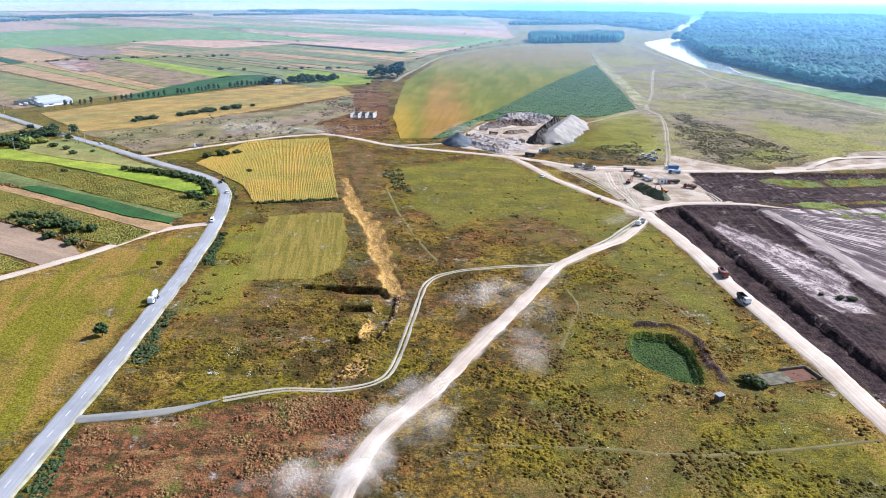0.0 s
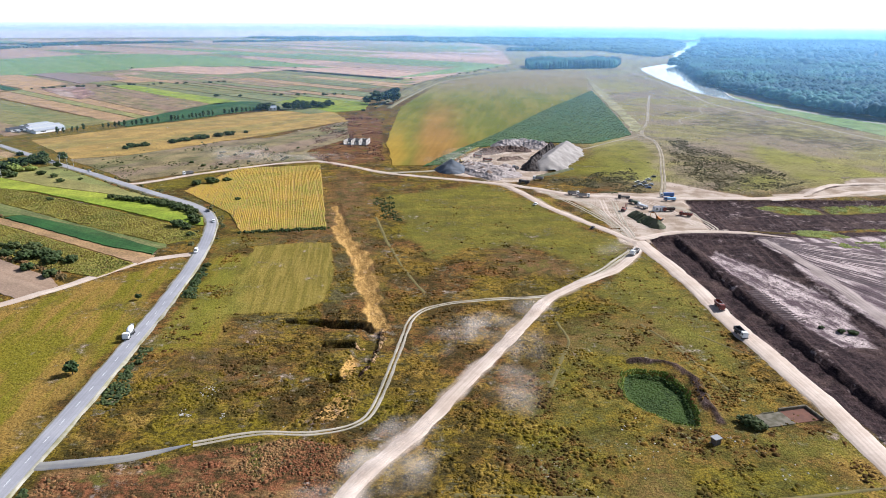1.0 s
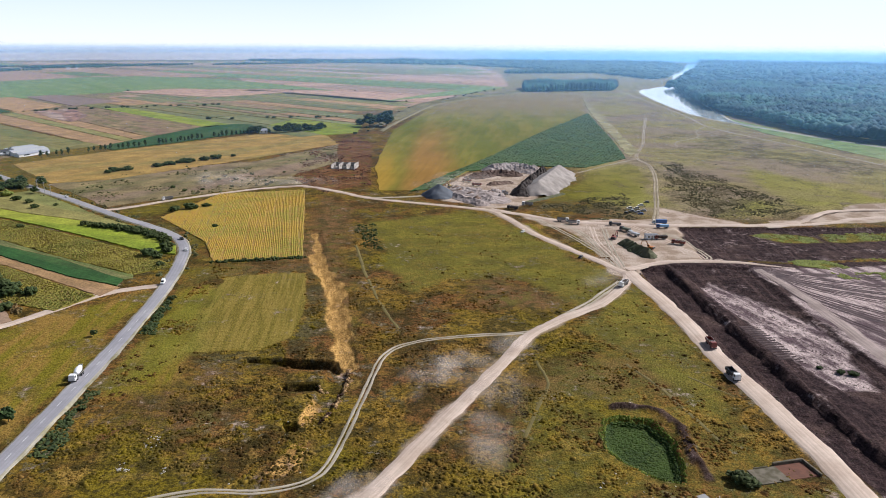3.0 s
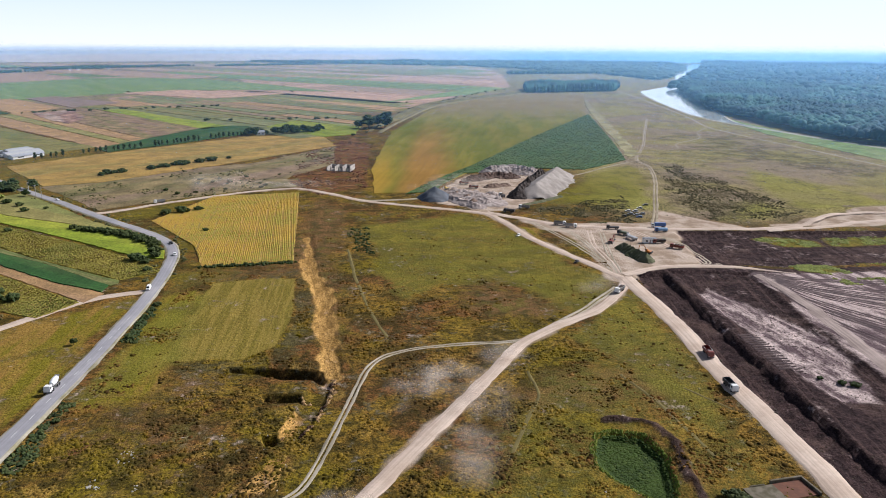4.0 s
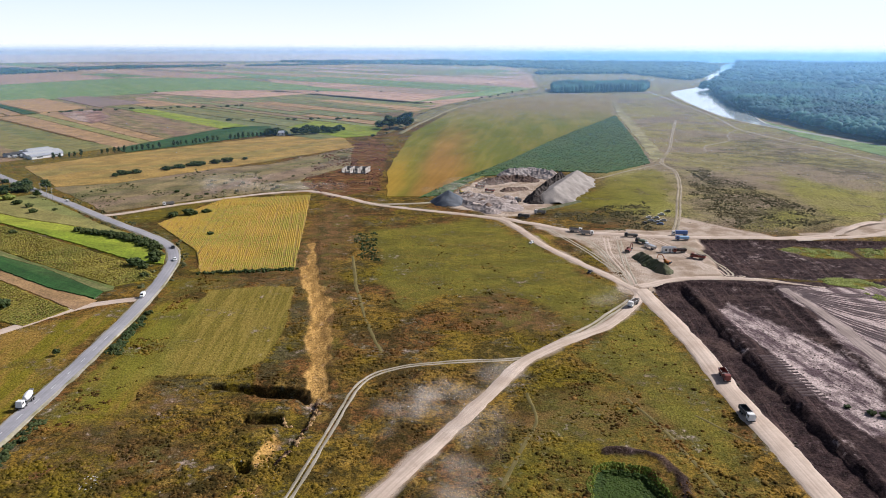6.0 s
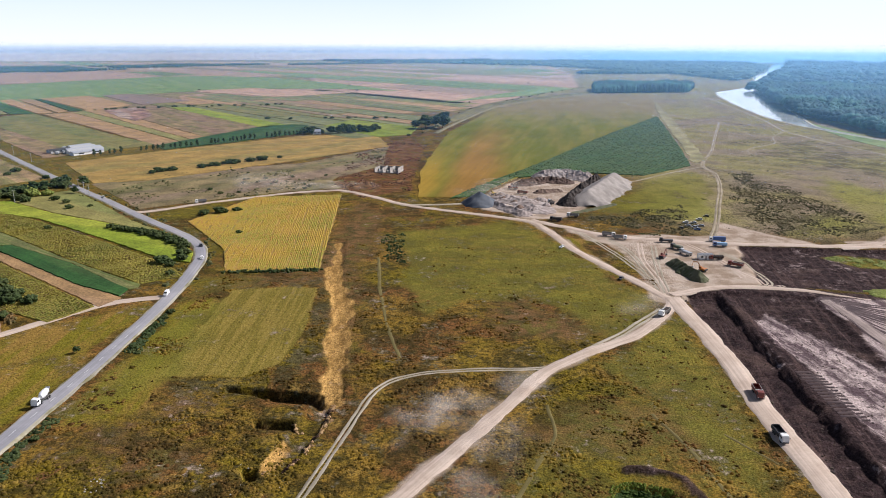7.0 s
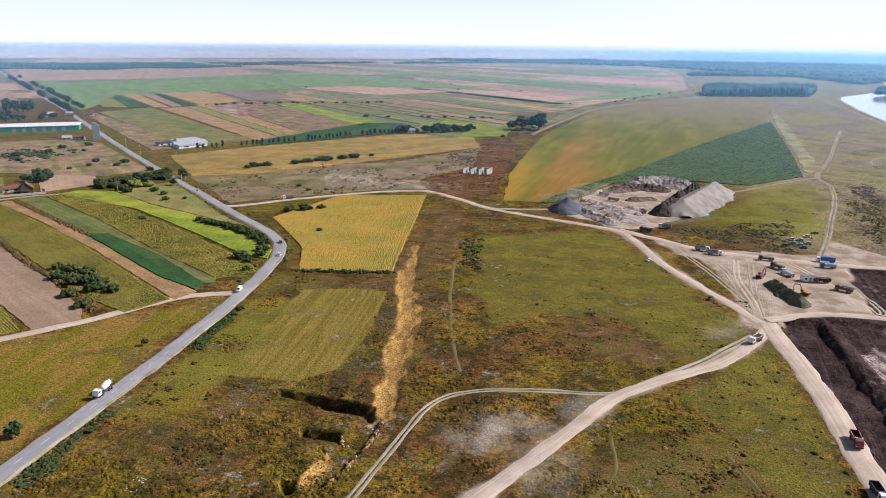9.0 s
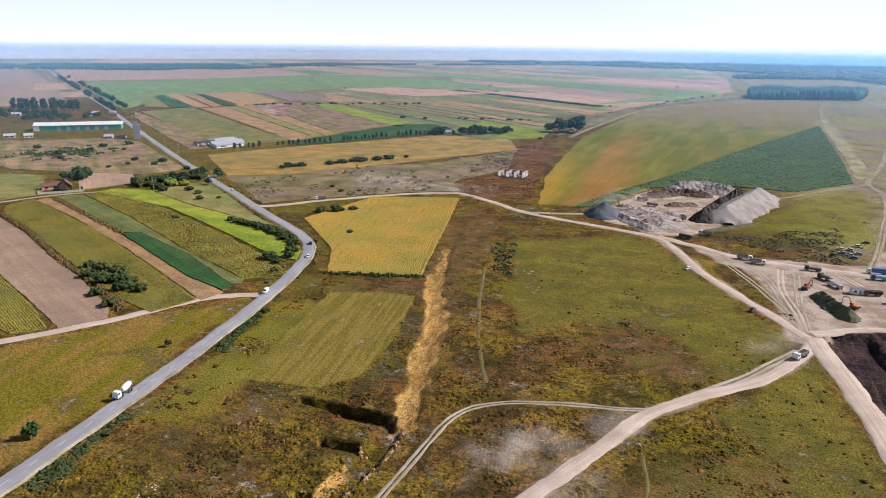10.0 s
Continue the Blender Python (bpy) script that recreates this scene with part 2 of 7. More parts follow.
F_PALE = field_surface("pale_dry_grass", (0.30, 0.262, 0.135), (0.25, 0.225, 0.10), (0.22, 0.19, 0.10), 0.05, 0.3)
F_PURPLE = field_surface("purple_plough", (0.215, 0.150, 0.130), (0.25, 0.170, 0.145), (0.19, 0.145, 0.11), 0.3, 0.15)
F_STALK = field_surface("cut_stalks", (0.34, 0.20, 0.15), (0.16, 0.085, 0.07), (0.40, 0.30, 0.24), 0.05, 0.5)
F_SUNF = field_surface("sunflower_floor", (0.235, 0.20, 0.03), (0.265, 0.215, 0.035), (0.18, 0.165, 0.028))


def ripening():
    """A wide crop that ripens from its green middle to a golden corner and a rusty streak."""
    n = Nodes("ripening_crop", 0.95)
    n.b.inputs["Specular IOR Level"].default_value = 0.05
    p = n.place()
    sep = n.add("ShaderNodeSeparateXYZ")
    n.link(p, sep.inputs[0])
    drift = n.math("SUBTRACT", n.noise(n.stretch(n.turned(p, 0.10), (0.022, 0.005, 0.02)), 1.0, 5, 0.6), 0.5)
    east = n.math("ADD", n.math("SUBTRACT", sep.outputs[0], n.math("MULTIPLY", n.math("SUBTRACT", sep.outputs[1], 520), -0.02)), n.math("MULTIPLY", drift, 45.0))
    north = n.math("ADD", sep.outputs[1], n.math("MULTIPLY", drift, 420.0))
    col = n.mix(n.span(n.noise(n.stretch(n.turned(p, 0.10), (0.05, 0.006, 0.02)), 1.0, 5, 0.6), 0.40, 0.62), (0.122, 0.130, 0.016), (0.185, 0.160, 0.030))
    rust = n.math("MULTIPLY", n.math("MULTIPLY", n.span(east, -30, -6), n.math("SUBTRACT", 1.0, n.span(east, 4, 34))), n.math("SUBTRACT", 1.0, n.span(north, 700, 1050)))
    col = n.mix(n.math("MULTIPLY", rust, 0.75), col, (0.30, 0.150, 0.045))
    gold = n.math("MULTIPLY", n.math("SUBTRACT", 1.0, n.span(east, -40, -22)), n.math("SUBTRACT", 1.0, n.span(north, 540, 800)))
    col = n.mix(n.math("MULTIPLY", gold, 0.85), col, (0.36, 0.225, 0.038))
    col = n.mix(n.math("MULTIPLY", n.span(north, 950, 1330), 0.85), col, (0.225, 0.165, 0.088))
    streak = n.noise(n.stretch(n.turned(p, 0.10), (0.3, 0.012, 0.02)), 1.0, 3)
    fine = n.noise(p, 0.6, 5, 0.7)
    col = n.bright(col, streak, 0.75, 1.25)
    col = n.bright(col, n.noise(p, 0.02, 5, 0.6), 0.7, 1.3)
    col = n.bright(col, fine, 0.7, 1.3)
    return n.done(col, fine, 0.6, 0.3)


F_BIG = ripening()


def tuft_material():
    n = Nodes("grass_tufts", 0.95)
    n.b.inputs["Specular IOR Level"].default_value = 0.05
    p = n.place()
    col = sward_colour(n, p)
    isl = n.add("ShaderNodeNewGeometry").outputs["Random Per Island"]
    col = n.mix(n.math("MULTIPLY", n.span(isl, 0.7, 1.0), 0.5), col, (0.16, 0.10, 0.03))
    return n.done(n.bright(col, isl, 0.5, 1.3))


L_GRASS = tuft_material()
L_RED = leafy("dry_red_weeds", (0.175, 0.066, 0.028), (0.215, 0.115, 0.045), (0.070, 0.055, 0.018), 0.4, 0.95, 0.09)
L_RUIN = leafy("dark_red_weeds", (0.135, 0.052, 0.036), (0.105, 0.060, 0.046), (0.085, 0.060, 0.030), 0.3, 0.95, 0.03)
L_REED = leafy("dry_reed", (0.42, 0.25, 0.080), (0.30, 0.175, 0.055), (0.24, 0.14, 0.045), 0.3, 0.9, 0.12)
L_TREE = leafy("tree_leaves", (0.032, 0.058, 0.016), (0.042, 0.065, 0.018), (0.025, 0.043, 0.015))
L_BUSH = leafy("bush_leaves", (0.034, 0.055, 0.014), (0.052, 0.066, 0.018), (0.025, 0.040, 0.013))
L_SCRUB = leafy("olive_scrub", (0.075, 0.080, 0.028), (0.110, 0.100, 0.040), (0.045, 0.055, 0.020))
L_HEDGE = leafy("brown_hedge", (0.150, 0.085, 0.032), (0.105, 0.075, 0.026), (0.075, 0.072, 0.022))
L_HEDGE_DARK = leafy("dark_dry_scrub", (0.070, 0.066, 0.028), (0.095, 0.080, 0.036), (0.055, 0.058, 0.022))
L_WILLOW = leafy("pale_bush_leaves", (0.23, 0.26, 0.05), (0.19, 0.22, 0.05), (0.13, 0.16, 0.03))
# both river forest leaf colours carry the blue of distance haze
L_FOREST_HAZE = leafy("river_forest_leaves", (0.011, 0.056, 0.078), (0.044, 0.140, 0.124), (0.010, 0.050, 0.072), 0.4, 0.85, 0.008)
L_MID_HAZE = leafy("far_river_forest", (0.012, 0.062, 0.088), (0.042, 0.128, 0.120), (0.011, 0.056, 0.080), 0.3, 0.85, 0.004)
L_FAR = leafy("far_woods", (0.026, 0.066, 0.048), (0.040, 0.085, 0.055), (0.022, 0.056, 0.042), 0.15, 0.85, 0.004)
L_CORN = leafy("ripe_maize", (0.36, 0.240, 0.030), (0.25, 0.220, 0.028), (0.35, 0.19, 0.045), 0.25, 0.9, 0.022)
L_MAIZE = leafy("green_maize", (0.068, 0.108, 0.036), (0.085, 0.122, 0.040), (0.055, 0.085, 0.03))
L_SUNF = leafy("sunflower_plants", (0.225, 0.190, 0.03), (0.165, 0.165, 0.03), (0.15, 0.105, 0.03), 0.35)
L_POND = leafy("duckweed", (0.034, 0.062, 0.006), (0.022, 0.044, 0.005), (0.048, 0.074, 0.010), 0.3, 0.9, 0.12)
L_POND_RIM = leafy("pond_rim_reed", (0.125, 0.165, 0.018), (0.10, 0.14, 0.016), (0.15, 0.175, 0.025))
BARK = surface("bark", (0.10, 0.075, 0.055), (0.07, 0.055, 0.04), 1.0, 8.0)

# ---- building blocks ----
rng = np.random.default_rng(7)


def inside(x, y, poly):
    x, y = np.asarray(x, float), np.asarray(y, float)
    r = np.zeros(x.shape, bool)
    for (x1, y1), (x2, y2) in zip(poly, poly[1:] + poly[:1]):
        if y1 != y2:
            r ^= ((y1 > y) != (y2 > y)) & (x < (x2 - x1) * (y - y1) / (y2 - y1) + x1)
    return r


def reach(x, y, line):
    """The distance of points from a line of several legs."""
    x, y = np.asarray(x, float), np.asarray(y, float)
    d = np.full(x.shape, 1e9)
    for (x1, y1), (x2, y2) in zip(line, line[1:]):
        dx, dy = x2 - x1, y2 - y1
        k = np.clip(((x - x1) * dx + (y - y1) * dy) / (dx * dx + dy * dy), 0, 1)
        d = np.minimum(d, np.hypot(x - x1 - k * dx, y - y1 - k * dy))
    return d


def depth_in(x, y, poly):
    """The distance from the rim of a polygon, positive inside it."""
    d = reach(x, y, poly + poly[:1])
    return np.where(inside(x, y, poly), d, -d)


def ease(v, a, b):
    k = np.clip((v - a) / (b - a), 0, 1)
    return k * k * (3 - 2 * k)


def wobble(x, y, size, seed=0):
    """Smooth value noise from -1 to 1."""
    x, y = np.asarray(x, float) / size + seed * 17.3, np.asarray(y, float) / size + seed * 9.1
    i, j = np.floor(x), np.floor(y)
    fx, fy = x - i, y - j
    fx, fy = fx * fx * (3 - 2 * fx), fy * fy * (3 - 2 * fy)

    def h(a, b):
        v = np.sin(a * 127.1 + b * 311.7 + seed * 74.7) * 43758.5453
        return (v - np.floor(v)) * 2 - 1

    return (h(i, j) * (1 - fx) + h(i + 1, j) * fx) * (1 - fy) + (h(i, j + 1) * (1 - fx) + h(i + 1, j + 1) * fx) * fy


def curve(pts, step):
    """Points every step metres along a smooth line through pts (Catmull-Rom)."""
    p = [np.array(q, float) for q in pts]
    p = [2 * p[0] - p[1]] + p + [2 * p[-1] - p[-2]]
    out = []
    for a, b, c, d in zip(p, p[1:], p[2:], p[3:]):
        n = max(2, int(np.linalg.norm(c - b) / step))
        for k in range(n):
            t = k / n
            out.append(0.5 * (2 * b + (c - a) * t + (2 * a - 5 * b + 4 * c - d) * t * t + (3 * b - a - 3 * c + d) * t ** 3))
    out.append(p[-2])
    return np.array(out)


def mesh_of(name, verts, faces, material, smooth=False):
    """A mesh from arrays; faces is an array of equal-sided faces."""
    verts, faces = np.asarray(verts, np.float32), np.asarray(faces, np.int32)
    me = bpy.data.meshes.new(name)
    k = faces.shape[1]
    me.vertices.add(len(verts))
    me.vertices.foreach_set("co", verts.ravel())
    me.loops.add(faces.size)
    me.loops.foreach_set("vertex_index", faces.ravel())
    me.polygons.add(len(faces))
    me.polygons.foreach_set("loop_start", np.arange(0, faces.size, k, dtype=np.int32))
    me.polygons.foreach_set("use_smooth", np.full(len(faces), smooth, bool))
    me.update(calc_edges=True)
    me.materials.append(material)
    return me


def grid_faces(nu, nv):
    """Quads of a grid of nu x nv points, the second index running fastest."""
    i = (np.arange(nu - 1)[:, None] * nv + np.arange(nv - 1)[None, :]).ravel()
    return np.stack([i, i + nv, i + nv + 1, i + 1], 1)


def part(name, bm, material, parent=None, label=""):
    me = bpy.data.meshes.new(name)
    bm.to_mesh(me)
    bm.free()
    me.materials.append(material)
    ob = new(name, me)
    ob.parent = parent
    if label:
        ob["label"] = label
    return ob


# ---- the lie of the land ----
ROAD = [(-78, -300), (-86, -90), (-92, 70), (-93.5, 100), (-95, 140), (-96.2, 170), (-98.5, 210), (-101.5, 251), (-107, 300), (-115.5, 345), (-124, 371),
        (-138, 392), (-160, 412), (-192, 438), (-234, 475), (-282, 515), (-364, 586), (-474, 683), (-608, 804), (-809, 985), (-1085, 1225), (-1435, 1530), (-2100, 2120), (-3300, 3180)]
HAUL = [(-30, -260), (-27, -60), (-24, 60), (-21.5, 105), (-18, 129), (-11, 145), (0, 163), (11.5, 187), (22, 208), (34.5, 233), (46, 256), (61, 273), (76, 287), (85, 300), (95, 318), (99, 332)]
HAUL_EAST = [(99, 332), (101.5, 310), (104.5, 285), (106.0, 262), (106.8, 240), (108.8, 219), (110.4, 202), (111.7, 187), (112.8, 171), (113.5, 145), (114, 110), (114, 60), (112, -60), (108, -260)]
NORTH_ROAD = [(97, 330), (88, 350), (76, 373), (63, 399), (51, 436), (41, 458), (21, 468), (-10, 480), (-41, 494), (-70, 519), (-96, 535), (-130, 519), (-168, 486), (-194, 456), (-205, 450)]
YARD_ROAD = [(97, 332), (100, 355), (98, 385), (90, 412), (85, 428)]
EAST_ROAD = [(41, 462), (62, 446), (85, 431), (110, 425), (136, 422), (168, 423), (200, 424), (228, 435), (261, 461), (300, 468), (360, 462)]
EAST_ROAD_LOW = [(200, 421), (241, 431), (278, 446), (340, 450)]
PIT_ROAD = [(99, 336), (121, 348), (143, 350), (162, 346), (185, 338)]
RIVER_TRACK = [(138, 430), (150, 470), (162, 516), (179, 580), (190, 640), (191, 690), (220, 780), (252, 900), (300, 1075)]
SIDE_ROAD = [(-250, 150), (-205, 195), (-169, 235), (-157, 250), (-144, 270), (-129, 296), (-109, 307)]
DRIVE = [(-94, 142.5), (-83, 144.2), (-71, 147.3), (-57, 153.4)]
RUTS = [(-58, 153), (-43, 158.2), (-28, 158.8), (-17.6, 163.6), (-13.6, 175), (-10.5, 202), (-6.6, 235), (3, 247.2), (18.7, 252.8), (37, 255.8), (46, 258)]
GULLY = [(-60.5, 402), (-54, 374), (-48.5, 345), (-41, 323), (-33, 301), (-30, 280), (-26, 262), (-21.5, 245), (-18.5, 226)]
HOLLOW = [(-27, 190), (-20, 190), (-17, 205), (-16.5, 222), (-22, 228), (-25, 214)]
PIT_A = [(-53, 233.2), (-40.4, 232.8), (-21.5, 231.6), (-19.5, 224), (-33.5, 224), (-41, 227.5), (-51.5, 229.5)]
PIT_B = [(-37, 214.6), (-25.5, 215.4), (-23, 210.5), (-29.5, 207.5), (-35.5, 210)]
PIT_C = [(-31, 191), (-27, 191.8), (-25.4, 188), (-26, 185.2), (-29.5, 185.2)]
POND = [(57.4, 187), (60, 194.5), (64, 196), (72.5, 194), (76, 184), (75, 172), (73.4, 164), (67, 166.5), (60.7, 173), (57.2, 180)]
SPOIL = [(64, 201.5), (70, 202), (77, 199), (80, 190), (79, 177), (79.5, 166)]
CUT_W = [(105, 339), (105, 312), (108.5, 281), (110.8, 240), (114, 217), (115.8, 196), (118.5, 178), (120, 150), (120, -150), (132, -150), (131, 150), (129, 178), (126, 206),
         (124.6, 230), (122.8, 266), (120.6, 313), (119, 342)]
CUT_E = [(122, 343), (138, 342), (158.5, 340), (158, 306), (156, 267), (157.6, 243), (158.5, 215), (150, 207), (137, 210), (134, 226), (131, 250), (127.5, 285)]
CUT_N = [(146, 418), (185, 418.5), (265, 421), (360, 430), (360, 360), (229, 357), (181, 350), (140.5, 354)]
BANK = [(119.5, 340), (120.6, 313), (122.8, 266), (124.6, 230), (126, 206), (129, 178), (131, 150), (132, -150)]
MOWN = [(-86, 318), (-66, 326), (-51, 326), (-46, 300), (-41, 272), (-41, 250), (-50, 240), (-76, 237), (-79, 262)]


def height(x, y):
    x, y = np.asarray(x, float), np.asarray(y, float)
    z = 0.10 * wobble(x, y, 19, 1) + 0.05 * wobble(x, y, 6, 2)
    z = z - 0.7 * ease(-reach(x, y, GULLY), -4.5 + 0.8 * wobble(x, y, 5, 3), -1.0)
    rough = 0.9 * wobble(x, y, 3.5, 4)
    z = z - 1.2 * ease(depth_in(x, y, HOLLOW) + rough, -0.4, 1.4)
    for poly, deep, long, brow in ((PIT_A, 3.4, 8.0, [(-53, 233), (-40.4, 232.6), (-21.5, 231.4)]), (PIT_B, 2.6, 6.0, [(-37, 214.4), (-25.5, 215.2)]), (PIT_C, 3.2, 6.5, [(-31, 191), (-27, 191.6)])):
        d = depth_in(x, y, poly) + 0.22 * rough
        z = z - deep * ease(d, -0.1, 0.9) * (1 - ease(reach(x, y, brow), 2.0, long))
    d = depth_in(x, y, POND)
    z = z - 2.2 * ease(d, -1.0, 2.5)
    z = z + (1.1 + 0.5 * wobble(x, y, 3, 5)) * ease(-reach(x, y, SPOIL), -2.4, 0.0)
    clod = 0.22 * wobble(x, y, 2.6, 6) + 0.25 * wobble(x, y, 7, 7)
    d = depth_in(x, y, CUT_W) + 0.8 * wobble(x, y, 5, 8)
    z = z + ease(d, -0.2, 1.6) * (-2.0 + clod)
    d = depth_in(x, y, CUT_E) + 0.8 * wobble(x, y, 5, 9)
    z = z + ease(d, -0.3, 1.4) * (-1.15 + clod + 0.25 * wobble(x, y, 16, 10))
    d = depth_in(x, y, CUT_N) + 0.6 * wobble(x, y, 6, 11)
    z = z + ease(d, -0.4, 2.2) * (-1.5 + clod)
    z = z + (0.35 + 0.5 * wobble(x, y, 4, 12)) * ease(-reach(x, y, BANK) + 0.5 * wobble(x, y, 3, 93), -2.4, -0.3)
    z = z + 2.2 * ease(-reach(x, y, [(232, 447), (262, 474), (300, 480), (380, 476)]), -14, -4)
    return z


def edge_steps(lo, hi, step, far_lo, far_hi, grow):
    a = list(np.arange(lo, hi + 0.01, step))
    s = step
    while a[-1] < far_hi:
        s = min(s * grow, 160)
        a.append(a[-1] + s)
    s = step
    while a[0] > far_lo:
        s = min(s * grow, 160)
        a.insert(0, a[0] - s)
    return np.array(a)


def refine(a, lo, hi, step):
    return np.concatenate([a[a < lo - 0.3], np.arange(lo, hi, step), a[a > hi + 0.3]])


gx = refine(edge_steps(-125, 185, 1.25, -6500, 6500, 1.05), -58, -10, 0.6)
gy = refine(edge_steps(95, 425, 1.25, -2600, 6500, 1.05), 180, 236, 0.6)
GX, GY = np.meshgrid(gx, gy, indexing="ij")
GZ = height(GX, GY)
me = mesh_of("ground", np.stack([GX.ravel(), GY.ravel(), GZ.ravel()], 1), grid_faces(len(gx), len(gy)), MEADOW, True)

# plant cover and bare soil, by zone
DRY_ZONES = [[(-69, 346), (-69, 400), (-74, 508), (-42, 456), (-39, 376), (-23, 288), (-10, 252), (-22, 240), (-30, 262), (-48, 340)],
             [(20, 315), (40, 322), (64, 290), (50, 275), (26, 285)], [(-40, 200), (-50, 228), (-92, 222), (-88, 185), (-70, 165), (-45, 168)],
             [(-92, 318), (-52, 335), (-52, 344), (-95, 336)], [(30, 215), (60, 240), (85, 240), (95, 215), (70, 208), (45, 200)],
             [(10, 120), (60, 150), (70, 130), (40, 100), (5, 100)], [(180, 700), (300, 1000), (420, 760), (400, 600), (260, 590), (160, 470), (230, 440)]]
WEED_PATCHES = [[(186, 405), (199, 411), (217, 403), (218, 392), (198, 390)], [(228, 409), (267, 415), (330, 414), (320, 396), (257, 398), (224, 393)],
                [(184, 355), (196, 359), (207, 341), (196, 338), (183, 345)], [(219, 360), (235, 360), (290, 358), (280, 350), (230, 352)],
                [(194, 333), (220, 334), (270, 328), (260, 318), (214, 323), (195, 324)]]
DARK_GROWTH = [[(204, 639), (217, 661), (229, 576), (240, 525), (240, 487), (250, 465), (230, 454), (209, 447), (177, 441), (171, 472), (176, 535)], [(66, 470), (90, 452), (128, 436), (134, 470), (140, 520), (120, 500), (95, 485), (78, 492)], [(254, 750), (344, 888), (363, 726), (400, 634), (353, 578), (320, 632), (275, 697)]]
GREEN_GROWTH = [[(274, 643), (305, 528), (330, 484), (250, 468), (248, 539)], [(222, 504), (235, 481), (216, 450), (180, 443), (200, 474)], [(150, 470), (162, 540), (150, 600), (125, 540), (105, 500), (128, 470)]]
FRONT_GREEN = [[(-900, 560), (-640, 840), (-330, 770), (-250, 570), (-180, 505), (-235, 462), (-300, 440), (-420, 470)], [(14, 118), (26, 180), (46, 232), (66, 262), (98, 262), (102, 215), (106, 150), (110, 98), (40, 92)], [(-112, 345), (-126, 374), (-160, 418), (-205, 452), (-176, 476), (-148, 505), (-162, 432), (-117, 380), (-101, 344)], [(-104, 300), (-92, 306), (-74, 338), (-98, 340), (-110, 336)]]
LUSH_ZONES = [[(-34, 425), (28, 458), (47, 428), (78, 350), (92, 328), (85, 292), (66, 282), (62, 300), (40, 328), (16, 318), (0, 300), (-12, 330), (-20, 380)], [(62, 262), (98, 312), (102, 235), (96, 190), (86, 200), (78, 240)],
              [(65, 475), (120, 440), (170, 560), (180, 660), (130, 600), (118, 560)], [(-90, 210), (-95, 290), (-85, 310), (-70, 240)],
              [(82, 160), (110, 163), (111, 150), (90, 146)]]
RED_ZONES = [[(-88, 139), (-70, 143), (-52, 150), (-36, 156), (-13, 152), (-20, 137), (-23, 112), (-24, 80), (-86, 80)], [(-124, 730), (-92, 840), (-66, 760), (-45, 540), (-72, 510), (-107, 558)],
             [(-83, 178), (-78, 190), (-72, 186), (-76, 176)], [(-30, 164), (-21, 166), (-20, 181), (-24, 184)]]
DUST_ZONES = [[(60, 445), (86, 434), (140, 436), (149, 425), (145, 400), (141, 355), (122, 347), (104, 337), (99, 326), (96, 345), (90, 380), (80, 412), (62, 436)], [(140, 425), (150, 470), (175, 440), (190, 426)],
              [(40, 462), (60, 470), (72, 492), (90, 525), (112, 575), (90, 600), (62, 628), (30, 592), (10, 535), (-5, 500), (20, 480)], [(134, 357), (140, 356), (144, 410), (140, 414)],
              [(209, 433), (250, 454), (281, 477), (345, 485), (340, 450), (278, 434), (241, 428)]]
GREY_ZONES = [[(124, 310), (133, 322), (146, 300), (155, 262), (156, 246), (150, 215), (136, 212), (132, 252)], [(159, 338), (230, 345), (330, 330), (330, 150), (165, 150), (159, 230)]]


def zone(polys, soft):
    v = np.zeros(GX.shape)
    for p in polys:
        v = np.maximum(v, ease(depth_in(GX, GY, p) + 3 * wobble(GX, GY, 14, 20), -soft, soft))
    return v


near = (abs(GX) < 600) & (GY < 1300)
cover = np.zeros((*GX.shape, 4), np.float32)
soil = np.zeros((*GX.shape, 4), np.float32)
cover[..., 3] = soil[..., 3] = 1
cover[..., 0] = np.maximum(0.72 * zone(DRY_ZONES[:2] + DRY_ZONES[3:-1], 14), 0.45 * zone(DRY_ZONES[2:3], 16))
cover[..., 1] = zone(LUSH_ZONES, 10)
cover[..., 1] = np.maximum(cover[..., 1], 0.5 * zone(FRONT_GREEN, 10))
cover[..., 2] = zone(DUST_ZONES, 3)
verge = np.minimum.reduce([reach(GX, GY, HAUL), reach(GX, GY, HAUL_EAST), reach(GX, GY, NORTH_ROAD), reach(GX, GY, YARD_ROAD) - 6])
cover[..., 2] = np.maximum(cover[..., 2], ease(-verge + 1.2 * wobble(GX, GY, 9, 90), -5.2, -1.3) * 0.65)
digs = np.maximum.reduce([ease(depth_in(GX, GY, p), -1.5, 0.5) for p in (CUT_W, CUT_E, CUT_N)])
digs = np.maximum(digs, ease(-reach(GX, GY, BANK), -4.5, -2.5))
digs = np.maximum(digs, 0.7 * ease(-reach(GX, GY, SPOIL) + 0.6 * wobble(GX, GY, 3, 94), -2.8, -1.0))
east = inside(GX, GY, [(159, 345), (360, 365), (360, -200), (130, -200), (132, 150), (130, 200), (158, 214)])
digs = np.maximum(digs, np.where(east, 0.9, 0))
digs = np.maximum(digs, ease(depth_in(GX, GY, [(105, 345), (121, 352), (143, 354), (162, 350), (175, 345), (175, 200), (131, 90), (118, 90), (118, 160), (109, 215)]), -1.0, 1.0))
for p in (PIT_A, PIT_B, PIT_C):
    cover[..., 0] = np.maximum(cover[..., 0], 0.4 * ease(depth_in(GX, GY, p), -1, 1))
soil[..., 0] = digs
soil[..., 1] = np.maximum(0.75 * zone(GREY_ZONES, 3), 0.12 * zone([CUT_N], 4))
